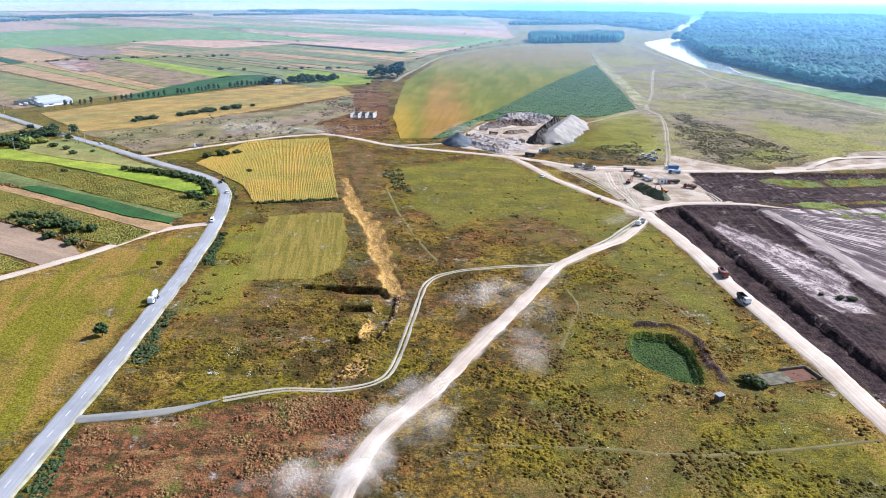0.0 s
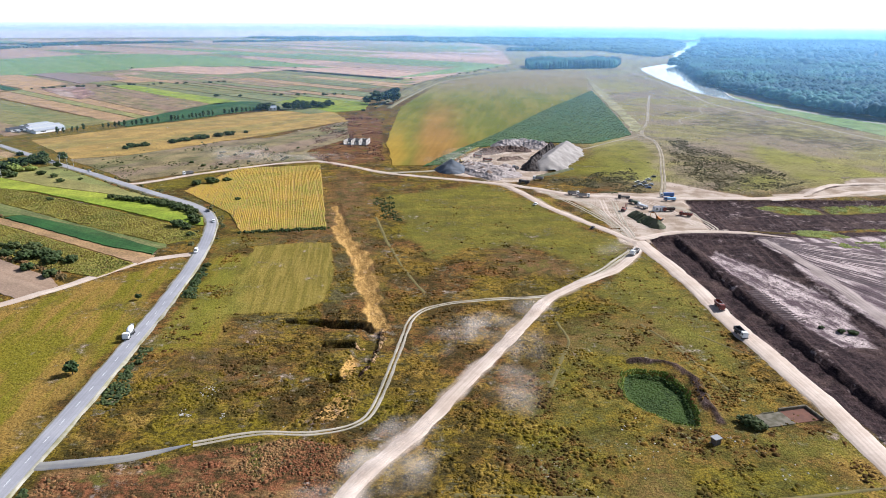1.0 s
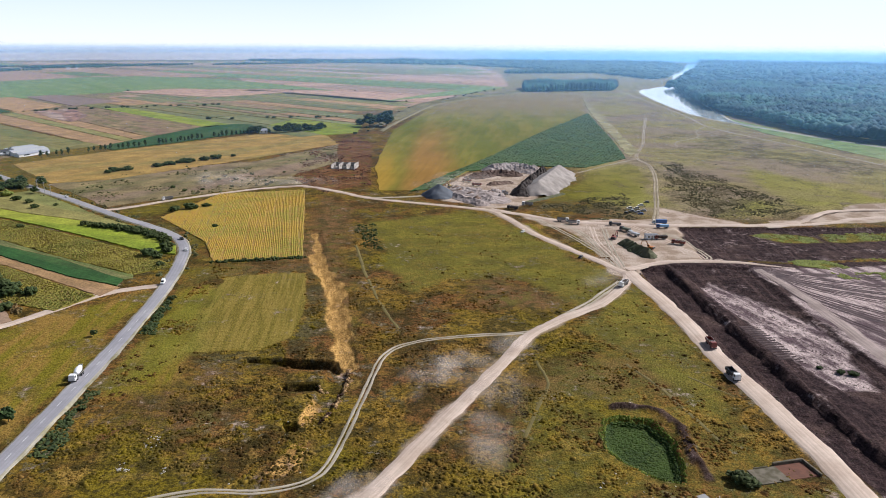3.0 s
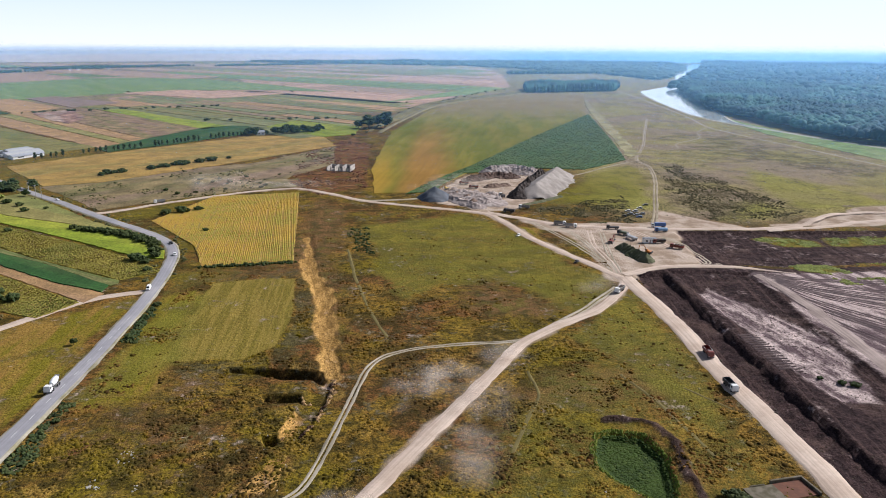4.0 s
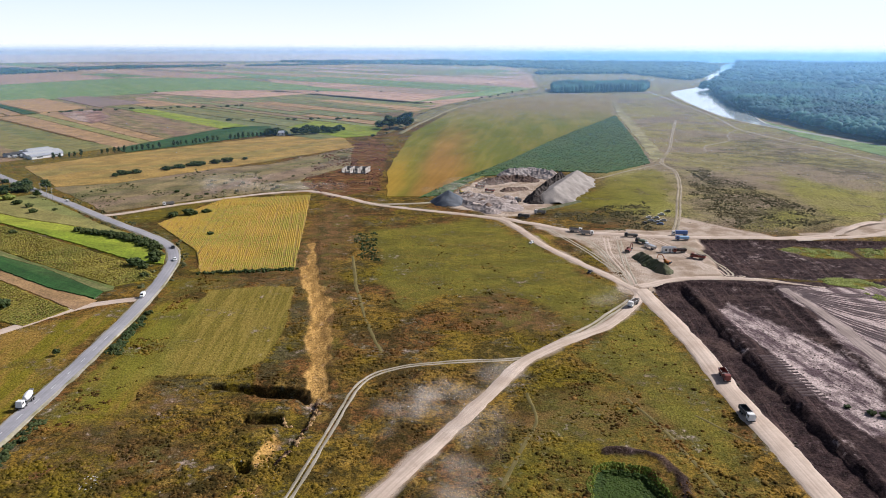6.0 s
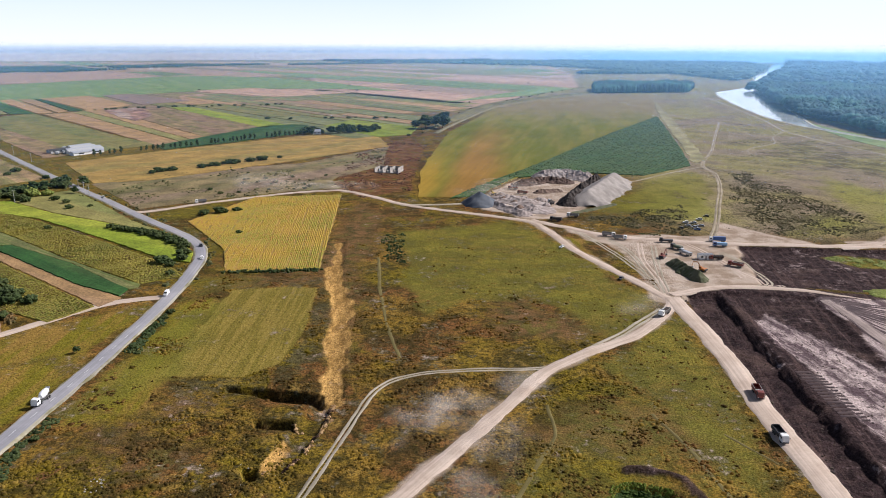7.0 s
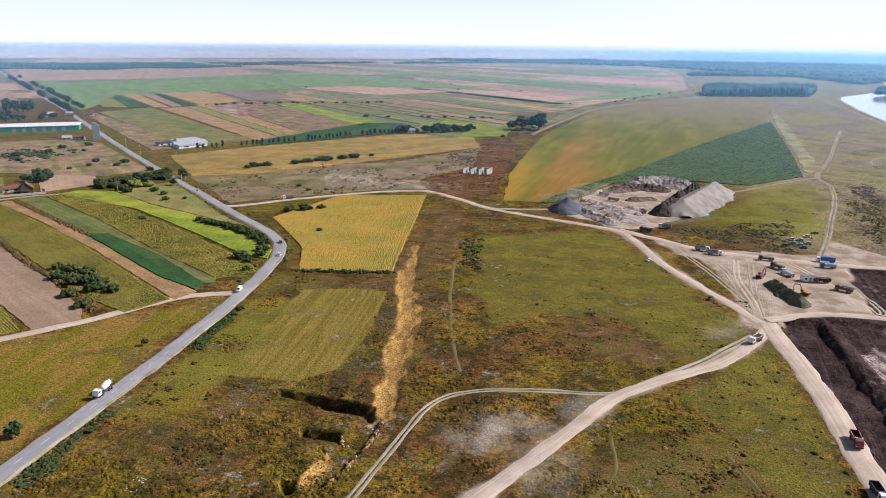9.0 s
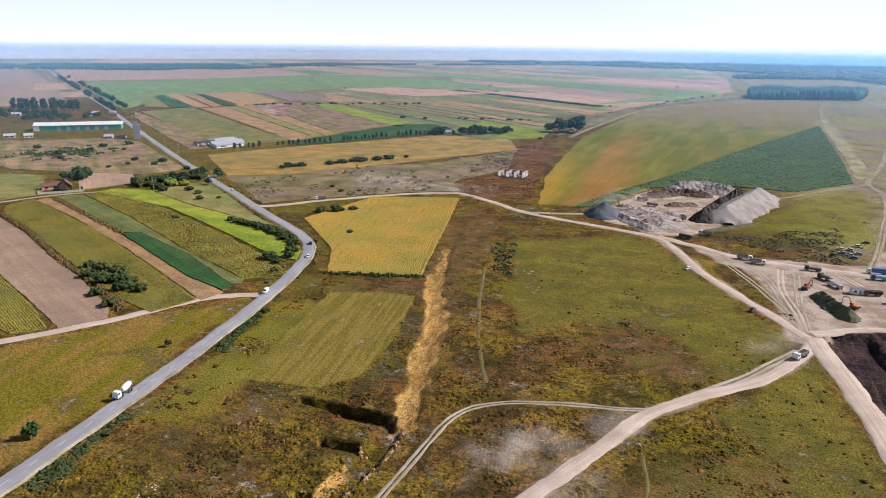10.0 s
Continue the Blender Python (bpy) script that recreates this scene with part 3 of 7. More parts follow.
soil[..., 2] = zone(RED_ZONES, 5)
lime = zone(WEED_PATCHES, 4)
soil[..., 0] *= 1 - lime
cover[..., 1] = np.maximum(cover[..., 1], lime)
sward = np.zeros((*GX.shape, 4), np.float32)
sward[..., 3] = 1
sward[..., 0] = zone([[(-101, 60), (-103, 200), (-106, 250), (-112, 296), (-135, 275), (-170, 225), (-300, 100), (-200, 40)], [(97, 152), (111, 165), (113, 120), (104, 110)], [(-88, 200), (-93, 250), (-99, 300), (-88, 310), (-80, 260), (-70, 215)],
                       [(75, 375), (88, 352), (80, 354), (64, 398), (58, 425), (68, 420)]], 8)
sward[..., 1] = np.maximum(0.95 * ease(-reach(GX, GY, GULLY) + 1.8 * wobble(GX, GY, 7, 36) + 2.0 * wobble(GX, GY, 17, 37) + 2.2 * ease(GY, 246, 270) * ease(-GY, -335, -310) - 2.2 * ease(GY, 340, 385), -5.0, -1.6), zone([[(-29, 165), (-20, 166), (-21, 179), (-27, 182.5)], [(-26.8, 188.5), (-24, 187.5), (-22.8, 202), (-24.8, 205)]], 1.2))
sward[..., 2] = ease(depth_in(GX, GY, MOWN) + 0.8 * wobble(GX, GY, 6, 20), -1.0, 1.0)
plain_layer = np.zeros((*GX.shape, 4), np.float32)
plain_layer[..., 3] = 1
plain_layer[..., 1] = 0.5 * zone(DARK_GROWTH, 16)
cover[..., 1] *= 1 - 1.8 * plain_layer[..., 1]
rim = depth_in(GX, GY, MOWN)
plain_layer[..., 1] = np.maximum(plain_layer[..., 1], 0.6 * ease(rim, -16, -5) * ease(-rim, 0.0, 2.0) * ease(GX + 0.15 * (GY - 230), -78, -62))
plain_layer[..., 2] = zone(GREEN_GROWTH, 18)
plain_layer[..., 0] = np.maximum(ease(GY + 5 * wobble(GX, GY, 30, 81), 415, 470) * ease(GX, 100, 150), ease(GY, 1000, 1300))
for key, data in (("plain", plain_layer), ("cover", cover), ("soil", soil), ("sward", sward)):
    layer = me.color_attributes.new(key, "FLOAT_COLOR", "POINT")
    layer.data.foreach_set("color", data.ravel())
ground = tagged(new("ground", me), "flat river plain with dry grass, weeds and bare dug soil", "ground", kind="structure")


# ---- roads ----
def ribbon(name, line, profile, material, lift=0.0, step=2.5, ragged=0.0, seed=1, parent=None, fade=0.0):
    """A strip laid along a line; profile: (offset to the right, height) pairs, the outer ones ragged."""
    c = curve(line, step)
    d = np.gradient(c, axis=0)
    d /= np.linalg.norm(d, axis=1)[:, None]
    nrm = np.stack([d[:, 1], -d[:, 0]], 1)
    s = np.arange(len(c)) * step
    base = height(c[:, 0], c[:, 1])
    rows = []
    taper = np.clip((s[-1] - s) / fade, 0.05, 1) if fade else np.ones(len(c))
    for k, (o, z) in enumerate(profile):
        off = o * taper
        if ragged and k in (0, 1, len(profile) - 2, len(profile) - 1):
            off += ragged * (wobble(s, np.full(len(s), 3.0 * (k < 2)), 6, seed) + 0.5 * wobble(s, np.full(len(s), 3.0 * (k < 2)), 2.2, seed + 3))
        q = c + nrm * off[:, None]
        rows.append(np.column_stack([q, base + (z + lift) * taper - 0.1 * (taper < 0.1)]))
    v = np.stack(rows, 1).reshape(-1, 3)
    me = mesh_of(name, v, grid_faces(len(c), len(profile)), material, True)
    lane = np.zeros((len(c), len(profile), 3), np.float32)
    lane[..., 0], lane[..., 1] = np.array([o for o, z in profile])[None, :], s[:, None]
    me.attributes.new("lane", "FLOAT_VECTOR", "POINT").data.foreach_set("vector", lane.ravel())
    ob = new(name, me)
    ob.parent = parent
    return ob


def dirt_profile(w):
    h = w / 2
    return [(-h - 0.5, -0.25), (-h, 0.10), (-h * 0.55, 0.07), (-h * 0.4, 0.13), (0, 0.16), (h * 0.4, 0.13), (h * 0.55, 0.07), (h, 0.10), (h + 0.5, -0.25)]


road = ribbon("road", ROAD, [(-2.5, 0.42), (-1.3, 0.47), (0, 0.50), (1.3, 0.47), (2.5, 0.42)], ASPHALT, 0, 3)
tagged(road, "pale grey worn asphalt country road with dashed centre line", "road", kind="structure")
ribbon("shoulder", ROAD, [(-3.9, -0.3), (-3.0, 0.34), (-2.4, 0.385), (2.4, 0.385), (3.0, 0.34), (3.9, -0.3)], SHOULDER, 0, 3, 0.35, 2, road)
dash = bpy.data.meshes.new("lane_mark")
bm = bmesh.new()
bmesh.ops.create_cube(bm, size=1, matrix=Matrix.Diagonal((0.16, 3.0, 0.012, 1)))
bm.to_mesh(dash)
bm.free()
dash.materials.append(PAINT)
c = curve(ROAD, 3)
for k in range(6, 190, 3):
    a, b = c[k], c[k + 1]
    ob = new("lane_mark", dash)
    ob.parent = road
    ob.matrix_basis = pose((a[0] + b[0]) / 2, (a[1] + b[1]) / 2, 0.512 + float(height(*(a + b) / 2)), 0, 0, math.degrees(math.atan2(b[1] - a[1], b[0] - a[0])) - 90)

for line, w, lift, words, rag in ((HAUL, 4.4, 0.06, "pale dusty haul road of beaten earth", 0.5), (HAUL_EAST, 6.8, 0.10, "wide pale haul road along the dug trench", 0.5),
                                  (NORTH_ROAD, 4.2, 0.02, "dusty earth road to the gravel yard", 0.4),                                   (EAST_ROAD, 5.5, 0.05, "pale earth road past the parked trucks", 0.7), (EAST_ROAD_LOW, 4.5, 0.08, "pale earth road below the embankment", 0.8),
                                  (PIT_ROAD, 4.5, 0.08, "earth road along the edge of the dig", 0.7), (SIDE_ROAD, 4.6, 0.03, "pale earth side road between the fields", 0.4)):
    tagged(ribbon("dirt_road", line, dirt_profile(w), DUST, lift, 2.5, rag, int(w * 10), fade=40.0 if line is PIT_ROAD else 0.0), words, "dirt road", kind="structure")
tagged(ribbon("drive", DRIVE, [(-1.9, -0.2), (-1.4, 0.26), (0, 0.30), (1.4, 0.26), (1.9, -0.2)], OLD_ASPHALT, 0, 2, 0.35, 5, fade=14.0), "short grey asphalt stub off the road", "drive", kind="structure")
for line, o, w, words in ((RUTS, -0.7, 0.6, "wheel rut of a pale field track"), (RUTS, 0.7, 0.6, "wheel rut of a pale field track"),
                          ([(59, 273), (70, 286), (80, 300), (92, 318)], -0.8, 1.0, "wheel rut cutting the corner"), ([(59, 273), (70, 286), (80, 300), (92, 318)], 1.0, 0.9, "wheel rut cutting the corner"),
                          (RIVER_TRACK, -0.9, 1.3, "pale track towards the river"), (RIVER_TRACK, 1.0, 1.2, "pale track towards the river"),
                          ([(190, 680), (153, 640), (123, 603), (105, 590)], 0, 1.8, "faint field track"), ([(402, 1752), (387, 1430), (368, 1120), (351, 967), (362, 866), (383, 760), (402, 650), (430, 560)], 0, 3.0, "pale riverside track"),
                          ([(351, 967), (318, 905), (300, 846), (262, 800), (250, 755)], 0, 1.6, "faint track off the riverside"), ([(-362, 402), (-353, 422), (-338, 444), (-300, 470)], 0, 3.0, "pale lane to the house"),
                          ([(-44, 493), (-20, 497), (5, 505)], 0, 3.5, "earth spur to the dark heap")):
    tagged(ribbon("track", [(x, y) for x, y in line], [(o - w / 2 - 0.25, -0.1), (o - w / 2, 0.07), (o, 0.09), (o + w / 2, 0.07), (o + w / 2 + 0.25, -0.1)], SOFT_TRACK if "river" in words or "faint" in words else TRACK, 0.03, 1.5, 0.22, int(o * 3 + 8)), words, "track", kind="structure")

FAINT = road_surface("trodden_grass", (0.165, 0.132, 0.045), (0.12, 0.098, 0.032), 0.2, 1.5, 0.3)
for line, w, words in (([(45, 233), (46.5, 216), (41.5, 200), (35, 180)], 0.7, "thin trodden path in the meadow"), ([(74.5, 231), (81, 214), (88.5, 183)], 0.8, "faint old wheel track in the meadow"),
                       ([(8, 134), (40, 133), (62, 131), (90, 135), (108, 138)], 0.9, "faint path across the weeds"), ([(-34, 374), (-25, 333), (-19, 310), (-13.7, 290), (-8, 273), (-3, 259)], 1.1, "pale strip of old track"), ([(92, 222), (102, 209)], 0.5, "narrow dark furrow")):
    tagged(ribbon("path", line, [(-w / 2 - 0.2, -0.06), (-w / 2, 0.05), (0, 0.06), (w / 2, 0.05), (w / 2 + 0.2, -0.06)], FAINT, 0.02, 1.2, 0.25, int(w * 30)), words, "path", kind="structure")
for k, line in enumerate(([(104, 412), (101, 385), (99, 360), (98, 338)], [(98, 418), (95, 388), (97, 356), (97, 336)], [(136, 405), (143, 385), (147, 362), (140, 352)], [(128, 396), (134, 378), (142, 360), (150, 352)], [(82, 424), (90, 400), (94, 365), (96, 340)],
                          [(120, 425), (128, 404), (134, 384), (136, 362)], [(64, 444), (74, 420), (86, 385), (95, 350)])):
    for o in (-1.0, 1.0):
        tagged(ribbon("wheel_rut", line, [(o - 0.5, -0.02), (o - 0.3, 0.05), (o, 0.0), (o + 0.3, 0.05), (o + 0.5, -0.02)], DUST if k % 2 else TRACK, 0.06, 1.5, 0.2, 3 + k), "wheel rut pressed into the dusty yard", "track", kind="structure")


DAMP = road_surface("damp_rut", (0.060, 0.040, 0.044), (0.10, 0.070, 0.070), 0.2, 1.2, 0.3)
PALE_RUT = road_surface("pale_scraped_earth", (0.34, 0.27, 0.245), (0.25, 0.195, 0.175), 0.1, 1.2, 0.25)
for k, (mx, my, ex, ey) in enumerate(((190, 328, 320, 312), (186, 322, 320, 290), (182, 314, 310, 262), (178, 306, 290, 236), (174, 298, 262, 214), (170, 290, 240, 200), (167, 280, 218, 190), (188, 330, 320, 326), (180, 309, 300, 250), (184, 317, 318, 276), (172, 293, 250, 206))):
    for o in (-1.1, 1.1):
        w = 0.45 + 0.25 * (k % 3)
        tagged(ribbon("wheel_rut", [(160 + 0.3 * k, 340 - 0.6 * k), (mx, my), ((mx + ex) / 2, (my + ey) / 2 - 4), (ex, ey)], [(o - w, -0.04), (o - 0.6 * w, 0.07), (o, 0.03), (o + 0.6 * w, 0.07), (o + w, -0.04)], DAMP, 0.05, 2.0, 0.3, 11 + k), "damp wheel rut over the graded soil", "track", kind="structure")
tagged(ribbon("track", [(162, 337), (165, 310), (165.5, 284), (165, 255), (164, 225), (168, 190)], [(-3.4, -0.1), (-2.6, 0.06), (0, 0.10), (2.6, 0.06), (3.4, -0.1)], PALE_RUT, 0.04, 2.0, 0.6, 6), "pale scraped track along the upper edge of the dig", "track", kind="structure")
for k in range(15):
    y = 236 + 2.0 * k
    x = 124.8 + 0.09 * (264 - y)
    tagged(ribbon("wheel_rut", [(x, y), (x + 4, y + 0.8), (x + 8.5, y + 1.2)], [(-0.6, -0.05), (-0.25, 0.16), (0.25, 0.16), (0.6, -0.05)], DAMP, 0.05, 1.0, 0.12, 40 + k), "low ridge scraped up by a blade", "track", kind="structure")


# ---- fields ----
def field(words, poly, material, top=0.25, step=3.0, jitter=0.35):
    """A field as a low slab with an uneven rim; its own axes follow its longest side."""
    p = [Vector((*q, 0)) for q in poly]
    sides = [b - a for a, b in zip(p, p[1:] + p[:1])]
    long = max(sides, key=lambda v: v.length)
    ang = math.atan2(long.y, long.x)
    mid = sum(p, Vector()) / len(p)
    inv = Matrix.Rotation(-ang, 3, "Z")
    rim = []
    for a, s in zip(p, sides):
        n = max(1, int(s.length / step))
        for k in range(n):
            q = a + s * (k / n)
            rim.append(inv @ (q - mid + Vector((random.uniform(-jitter, jitter), random.uniform(-jitter, jitter), 0))))
    bm = bmesh.new()
    up = [bm.verts.new((q.x, q.y, top)) for q in rim]
    low = [bm.verts.new((q.x * 1.002, q.y * 1.002, -0.4)) for q in rim]
    bm.faces.new(up)
    for i in range(len(rim)):
        j = (i + 1) % len(rim)
        bm.faces.new((up[i], low[i], low[j], up[j]))
    bmesh.ops.recalc_face_normals(bm, faces=bm.faces)
    ob = part("field", bm, material)
    ob.matrix_basis = pose(mid.x, mid.y, 0, 0, 0, math.degrees(ang))
    return tagged(ob, words, "field", kind="structure")


CORN = [(-146, 503), (-90, 520), (-57.5, 352), (-99, 342), (-115, 378), (-160, 432)]
SUN_1 = [(-330, 441), (-320, 458), (-250, 423), (-181, 382), (-136, 353), (-115, 335), (-129, 321), (-186, 354), (-248, 394)]
SUN_2 = [(-350, 397), (-350, 418), (-243, 362), (-132, 292), (-140, 274), (-164, 283.5), (-197, 303.5), (-232, 322.5), (-282, 353.5), (-336, 382.5)]
SUN_3 = [(-234, 290), (-188, 265), (-163, 248), (-172, 240), (-240, 270)]
TRIANGLE = [(-14, 517), (0, 556), (22, 612), (50, 678), (88, 785), (134, 908), (226, 1135), (195, 819), (179, 680), (131, 626), (84, 632), (28, 602), (14, 560), (6, 530)]
field("ripe yellow maize field", CORN, F_OCHRE, 0.3)
field("bright green lucerne field", [(-330, 450), (-325, 464), (-300, 468), (-250, 440), (-200, 420), (-169, 405), (-140, 386), (-128, 370), (-122, 354), (-136, 356.5), (-181, 385.5), (-250, 426.5)], F_LIME, 0.5)
field("yellowing sunflower strip", SUN_1, F_SUNF, 0.3)
field("weedy green grass strip", [(-339, 435), (-331, 440), (-248, 393), (-186, 353), (-129, 320.5), (-127, 316), (-130, 313.5), (-177, 346), (-227, 372), (-236, 369), (-300, 405), (-341, 428)], F_WEEDY, 0.24)
field("deep green crop strip", [(-233, 365), (-227, 371), (-177, 345), (-130, 313), (-129, 305), (-155, 316)], F_DEEP, 0.6)
field("tan stubble strip", [(-346, 416), (-343, 427), (-235, 365), (-176, 331), (-127, 303), (-130, 292), (-212, 344), (-287, 387)], F_TAN, 0.22)
field("yellowing sunflower field", SUN_2, F_SUNF, 0.3)
field("bare brown ploughed field", [(-336, 377), (-282, 348.5), (-232, 317.5), (-197, 298.5), (-158, 273), (-151, 264), (-160, 250), (-188, 266), (-231, 289), (-330, 345)], F_BROWN, 0.22)
field("yellowing sunflower field", SUN_3, F_SUNF, 0.3)
field("square green pasture", [(-451, 481), (-416, 489), (-356, 432), (-367, 408), (-460, 440)], F_OLIVE, 0.25)
field("square bare brown plot", [(-402, 508), (-373, 534), (-328, 487), (-346, 452)], F_BROWN, 0.25)
field("rough grass wedge beside the road", [(-300, 470), (-293, 497), (-284, 510), (-262, 492), (-234, 467), (-195, 431), (-163, 407), (-143, 391), (-169, 407), (-200, 422), (-250, 442)], F_OLIVE, 0.18)
field("rusty brown overgrown wasteland", [(-615, 625), (-527, 686), (-480, 672), (-332, 550), (-348, 516), (-460, 500), (-620, 560)], F_MIX, 0.3)
field("olive pasture strip", [(-710, 946), (-692, 1040), (-406, 792), (-344, 747), (-380, 675), (-402, 689)], F_OLIVE, 0.35, 8, 1)
field("brown fallow beside the road", [(-700, 908), (-705, 935), (-415, 707), (-383, 668), (-400, 645)], F_MIX, 0.3, 8, 1)
field("tan stubble strip", [(-668, 1030), (-340, 740), (-328, 767), (-645, 1062)], F_TAN, 0.4, 8, 1)
field("green strip between stubble", [(-645, 1064), (-640, 1088), (-322, 783), (-326, 768)], F_OLIVE, 0.4, 8, 1)
field("tan stubble strip", [(-660, 1118), (-628, 1120), (-321, 810), (-321, 784), (-640, 1090)], F_TAN, 0.4, 8, 1)
field("weedy fallow field", [(-628, 1122), (-585, 1194), (-420, 1050), (-290, 906), (-302, 830), (-320, 811)], F_MIX, 0.4, 8, 1)
field("bright lime green strip", [(-541, 1165), (-516, 1186), (-275, 948), (-290, 908)], F_LIME, 0.5, 8, 1)
field("deep green strip along the tree row", [(-339, 738), (-297, 924), (-268, 950), (-244, 947), (-219, 872), (-272, 777), (-317, 710)], F_DEEP, 0.5, 8, 1)
field("broad ochre dry field", [(-363, 621), (-324, 689), (-211, 845), (-132, 850), (-104, 766), (-167, 664), (-246, 556), (-284, 536)], F_OCHRE, 0.3, 6, 1)
field("scrubby fallow land", [(-284, 534), (-223, 608), (-157, 650), (-104, 765), (-86, 647), (-112, 575), (-96, 542), (-130, 526), (-170, 493), (-205, 460)], F_ROUGH, 0.14, 6, 1)
field("bright lime green square", [(-221, 936), (-203, 1019), (-100, 941), (-97, 865), (-129, 838)], F_LIME, 0.5, 8, 1)
field("large field turning from green to red ochre", [(-36, 518), (-4, 522), (31, 602), (130, 845), (218, 1117), (305, 1644), (174, 1582), (63, 1460), (-25, 1151), (-56, 890), (-50, 625)], F_BIG, 0.4, 8, 1)
field("pale strip beside the young maize", [(272, 1434), (250, 1290), (231, 1140), (198, 819), (184, 690), (200, 715), (246, 1141)], F_PALE, 0.3, 8, 2)
field("dark green young maize", TRIANGLE, F_DEEP, 0.5, 5, 0.8)
field("wide green crop belt", [(-1396, 1555), (-1256, 1703), (-1198, 1931), (-1095, 2230), (-970, 2309), (-734, 2212), (-456, 1925), (-238, 1640), (-398, 1705), (-598, 1679), (-721, 1517), (-790, 1376), (-869, 1297), (-831, 1133), (-756, 962), (-905, 1085), (-1050, 1215)], F_GREEN, 0.6, 20, 2)
field("green belt along the far levee", [(-120, 1330), (60, 1800), (150, 1830), (40, 1560)], F_GREEN, 0.6, 15, 2)
field("tan stubble patch", [(-1400, 1403), (-1400, 1505), (-1190, 1312), (-1221, 1235)], F_PINK, 0.8, 15, 2)
field("reddish stubble band", [(-696, 1577), (-606, 1690), (-339, 1585), (-431, 1443), (-461, 1428), (-666, 1546)], F_PINK, 0.85, 15, 2)
field("tan and yellow stubble field", [(-873, 1313), (-825, 1398), (-628, 1202), (-643, 1101)], F_TAN, 0.75, 10, 1)
field("dull purple ploughed field", [(-807, 1407), (-776, 1466), (-574, 1304), (-613, 1209)], F_PURPLE, 0.75, 10, 1)
field("reddish field of cut stalks", [(-617, 1101), (-590, 1165), (-504, 1040), (-487, 961), (-537, 1005)], F_STALK, 0.75, 10, 1)

field("broad far plain of pinkish stubble", [(-300, 1250), (-60, 1240), (60, 1640), (160, 1880), (190, 2680), (80, 4700), (-3200, 3600), (-2300, 2330), (-1450, 1560), (-1250, 1820), (-680, 2400), (-480, 1765), (-660, 1440), (-560, 1260)], F_PINK, 0.2, 60, 3)

LEVEE_PALE = road_surface("dusty_bank_grass", (0.22, 0.185, 0.105), (0.165, 0.145, 0.072), 0.03, 1.2, 0.3)
LEVEE_GRASS = field_surface("levee_grass", (0.135, 0.112, 0.042), (0.10, 0.085, 0.036), (0.155, 0.135, 0.062), 0.2, 0.35)
tagged(ribbon("levee", [(215, 1760), (152, 1632), (50, 1452), (-20, 1315), (-46, 1194), (-68, 1036), (-78, 960), (-86, 880)], [(-13, -0.3), (-6, 1.6), (-1, 2.8), (3, 2.9), (7, 2.3), (15, -0.3)], LEVEE_GRASS, 0, 12, 1.2, 9, fade=160.0), "low grassy flood bank with dark weeds", "levee", kind="structure")
tagged(ribbon("track", [(-70, 880), (-62, 960), (-52, 1036), (-30, 1194), (-2, 1315), (66, 1447), (166, 1624), (228, 1752)], [(-3.2, -0.2), (-2.6, 0.5), (0, 0.55), (2.6, 0.5), (3.2, -0.2)], LEVEE_PALE, 0, 10, 0.8, 4), "pale earth track at the foot of the flood bank", "track", kind="structure")

# strips of the far plain, which run parallel to the road
U, W = np.array((-0.748, 0.664)), np.array((0.664, 0.748))
KNOWN = [[(-1396, 1555), (-1256, 1703), (-1198, 1931), (-1095, 2230), (-970, 2309), (-734, 2212), (-456, 1925), (-238, 1640), (-398, 1705), (-598, 1679), (-721, 1517), (-790, 1376), (-869, 1297), (-831, 1133), (-756, 962), (-905, 1085), (-1050, 1215)],
         [(-363, 600), (-720, 930), (-700, 1140), (-585, 1200), (-275, 950), (-100, 960), (-80, 640)]]
LEVEE = [(-84, 844), (-64, 1003), (-31, 1235), (86, 1627), (189, 1874), (215, 2680), (100, 5000)]


def left_of_levee(q):
    return q[0] < np.interp(q[1], [a[1] for a in LEVEE], [a[0] for a in LEVEE]) - 25


def right_of_road(q):
    return q[0] > np.interp(q[1], [a[1] for a in ROAD], [a[0] for a in ROAD]) + 22


r = random.Random(11)
PALETTE = ((F_OLIVE, "olive pasture strip"), (F_TAN, "tan stubble strip"), (F_OLIVE, "olive pasture strip"), (F_SAGE, "grey-green crop strip"), (F_SAGE, "grey-green crop strip"), (F_MIX, "weedy fallow strip"), (F_OLIVE, "olive pasture strip"), (F_SAGE, "grey-green crop strip"))
v = 512.0
while v < 930:
    wide = r.choice((22, 30, 38, 50))
    cuts = [660, r.uniform(850, 980), r.uniform(1080, 1250), r.uniform(1320, 1480), 1640]
    for a, b in zip(cuts, cuts[1:]):
        while a < b - 60:
            quad = [U * p + W * q for p, q in ((a, v), (b - 5, v), (b - 5, v + wide - 4), (a, v + wide - 4))]
            if all(left_of_levee(q) and not inside(q[0], q[1], KNOWN[0]) for q in quad):
                m, words = r.choice(PALETTE)
                field(words, [tuple(q) for q in quad], m, 0.45, 20, 1)
                break
            a += 20
            if a > b - 60:
                break
    v += wide
for words, quad, m in (("olive pasture strip", [(-871, 1144), (-888, 1192), (-716, 1020), (-759, 1012)], F_OLIVE), ("dark green strip", [(-885, 1187), (-915, 1248), (-686, 1035), (-714, 1022)], F_DEEP), ("tan stubble strip", [(-908, 1250), (-913, 1290), (-668, 1053), (-684, 1038)], F_TAN),
                       ("tan stubble strip", [(-898, 1284), (-876, 1294), (-664, 1080), (-665, 1058)], F_TAN), ("dark green strip", [(-872, 1297), (-865, 1306), (-650, 1097), (-660, 1082)], F_DEEP)):
    field(words, quad, m, 0.7, 12, 0.8)
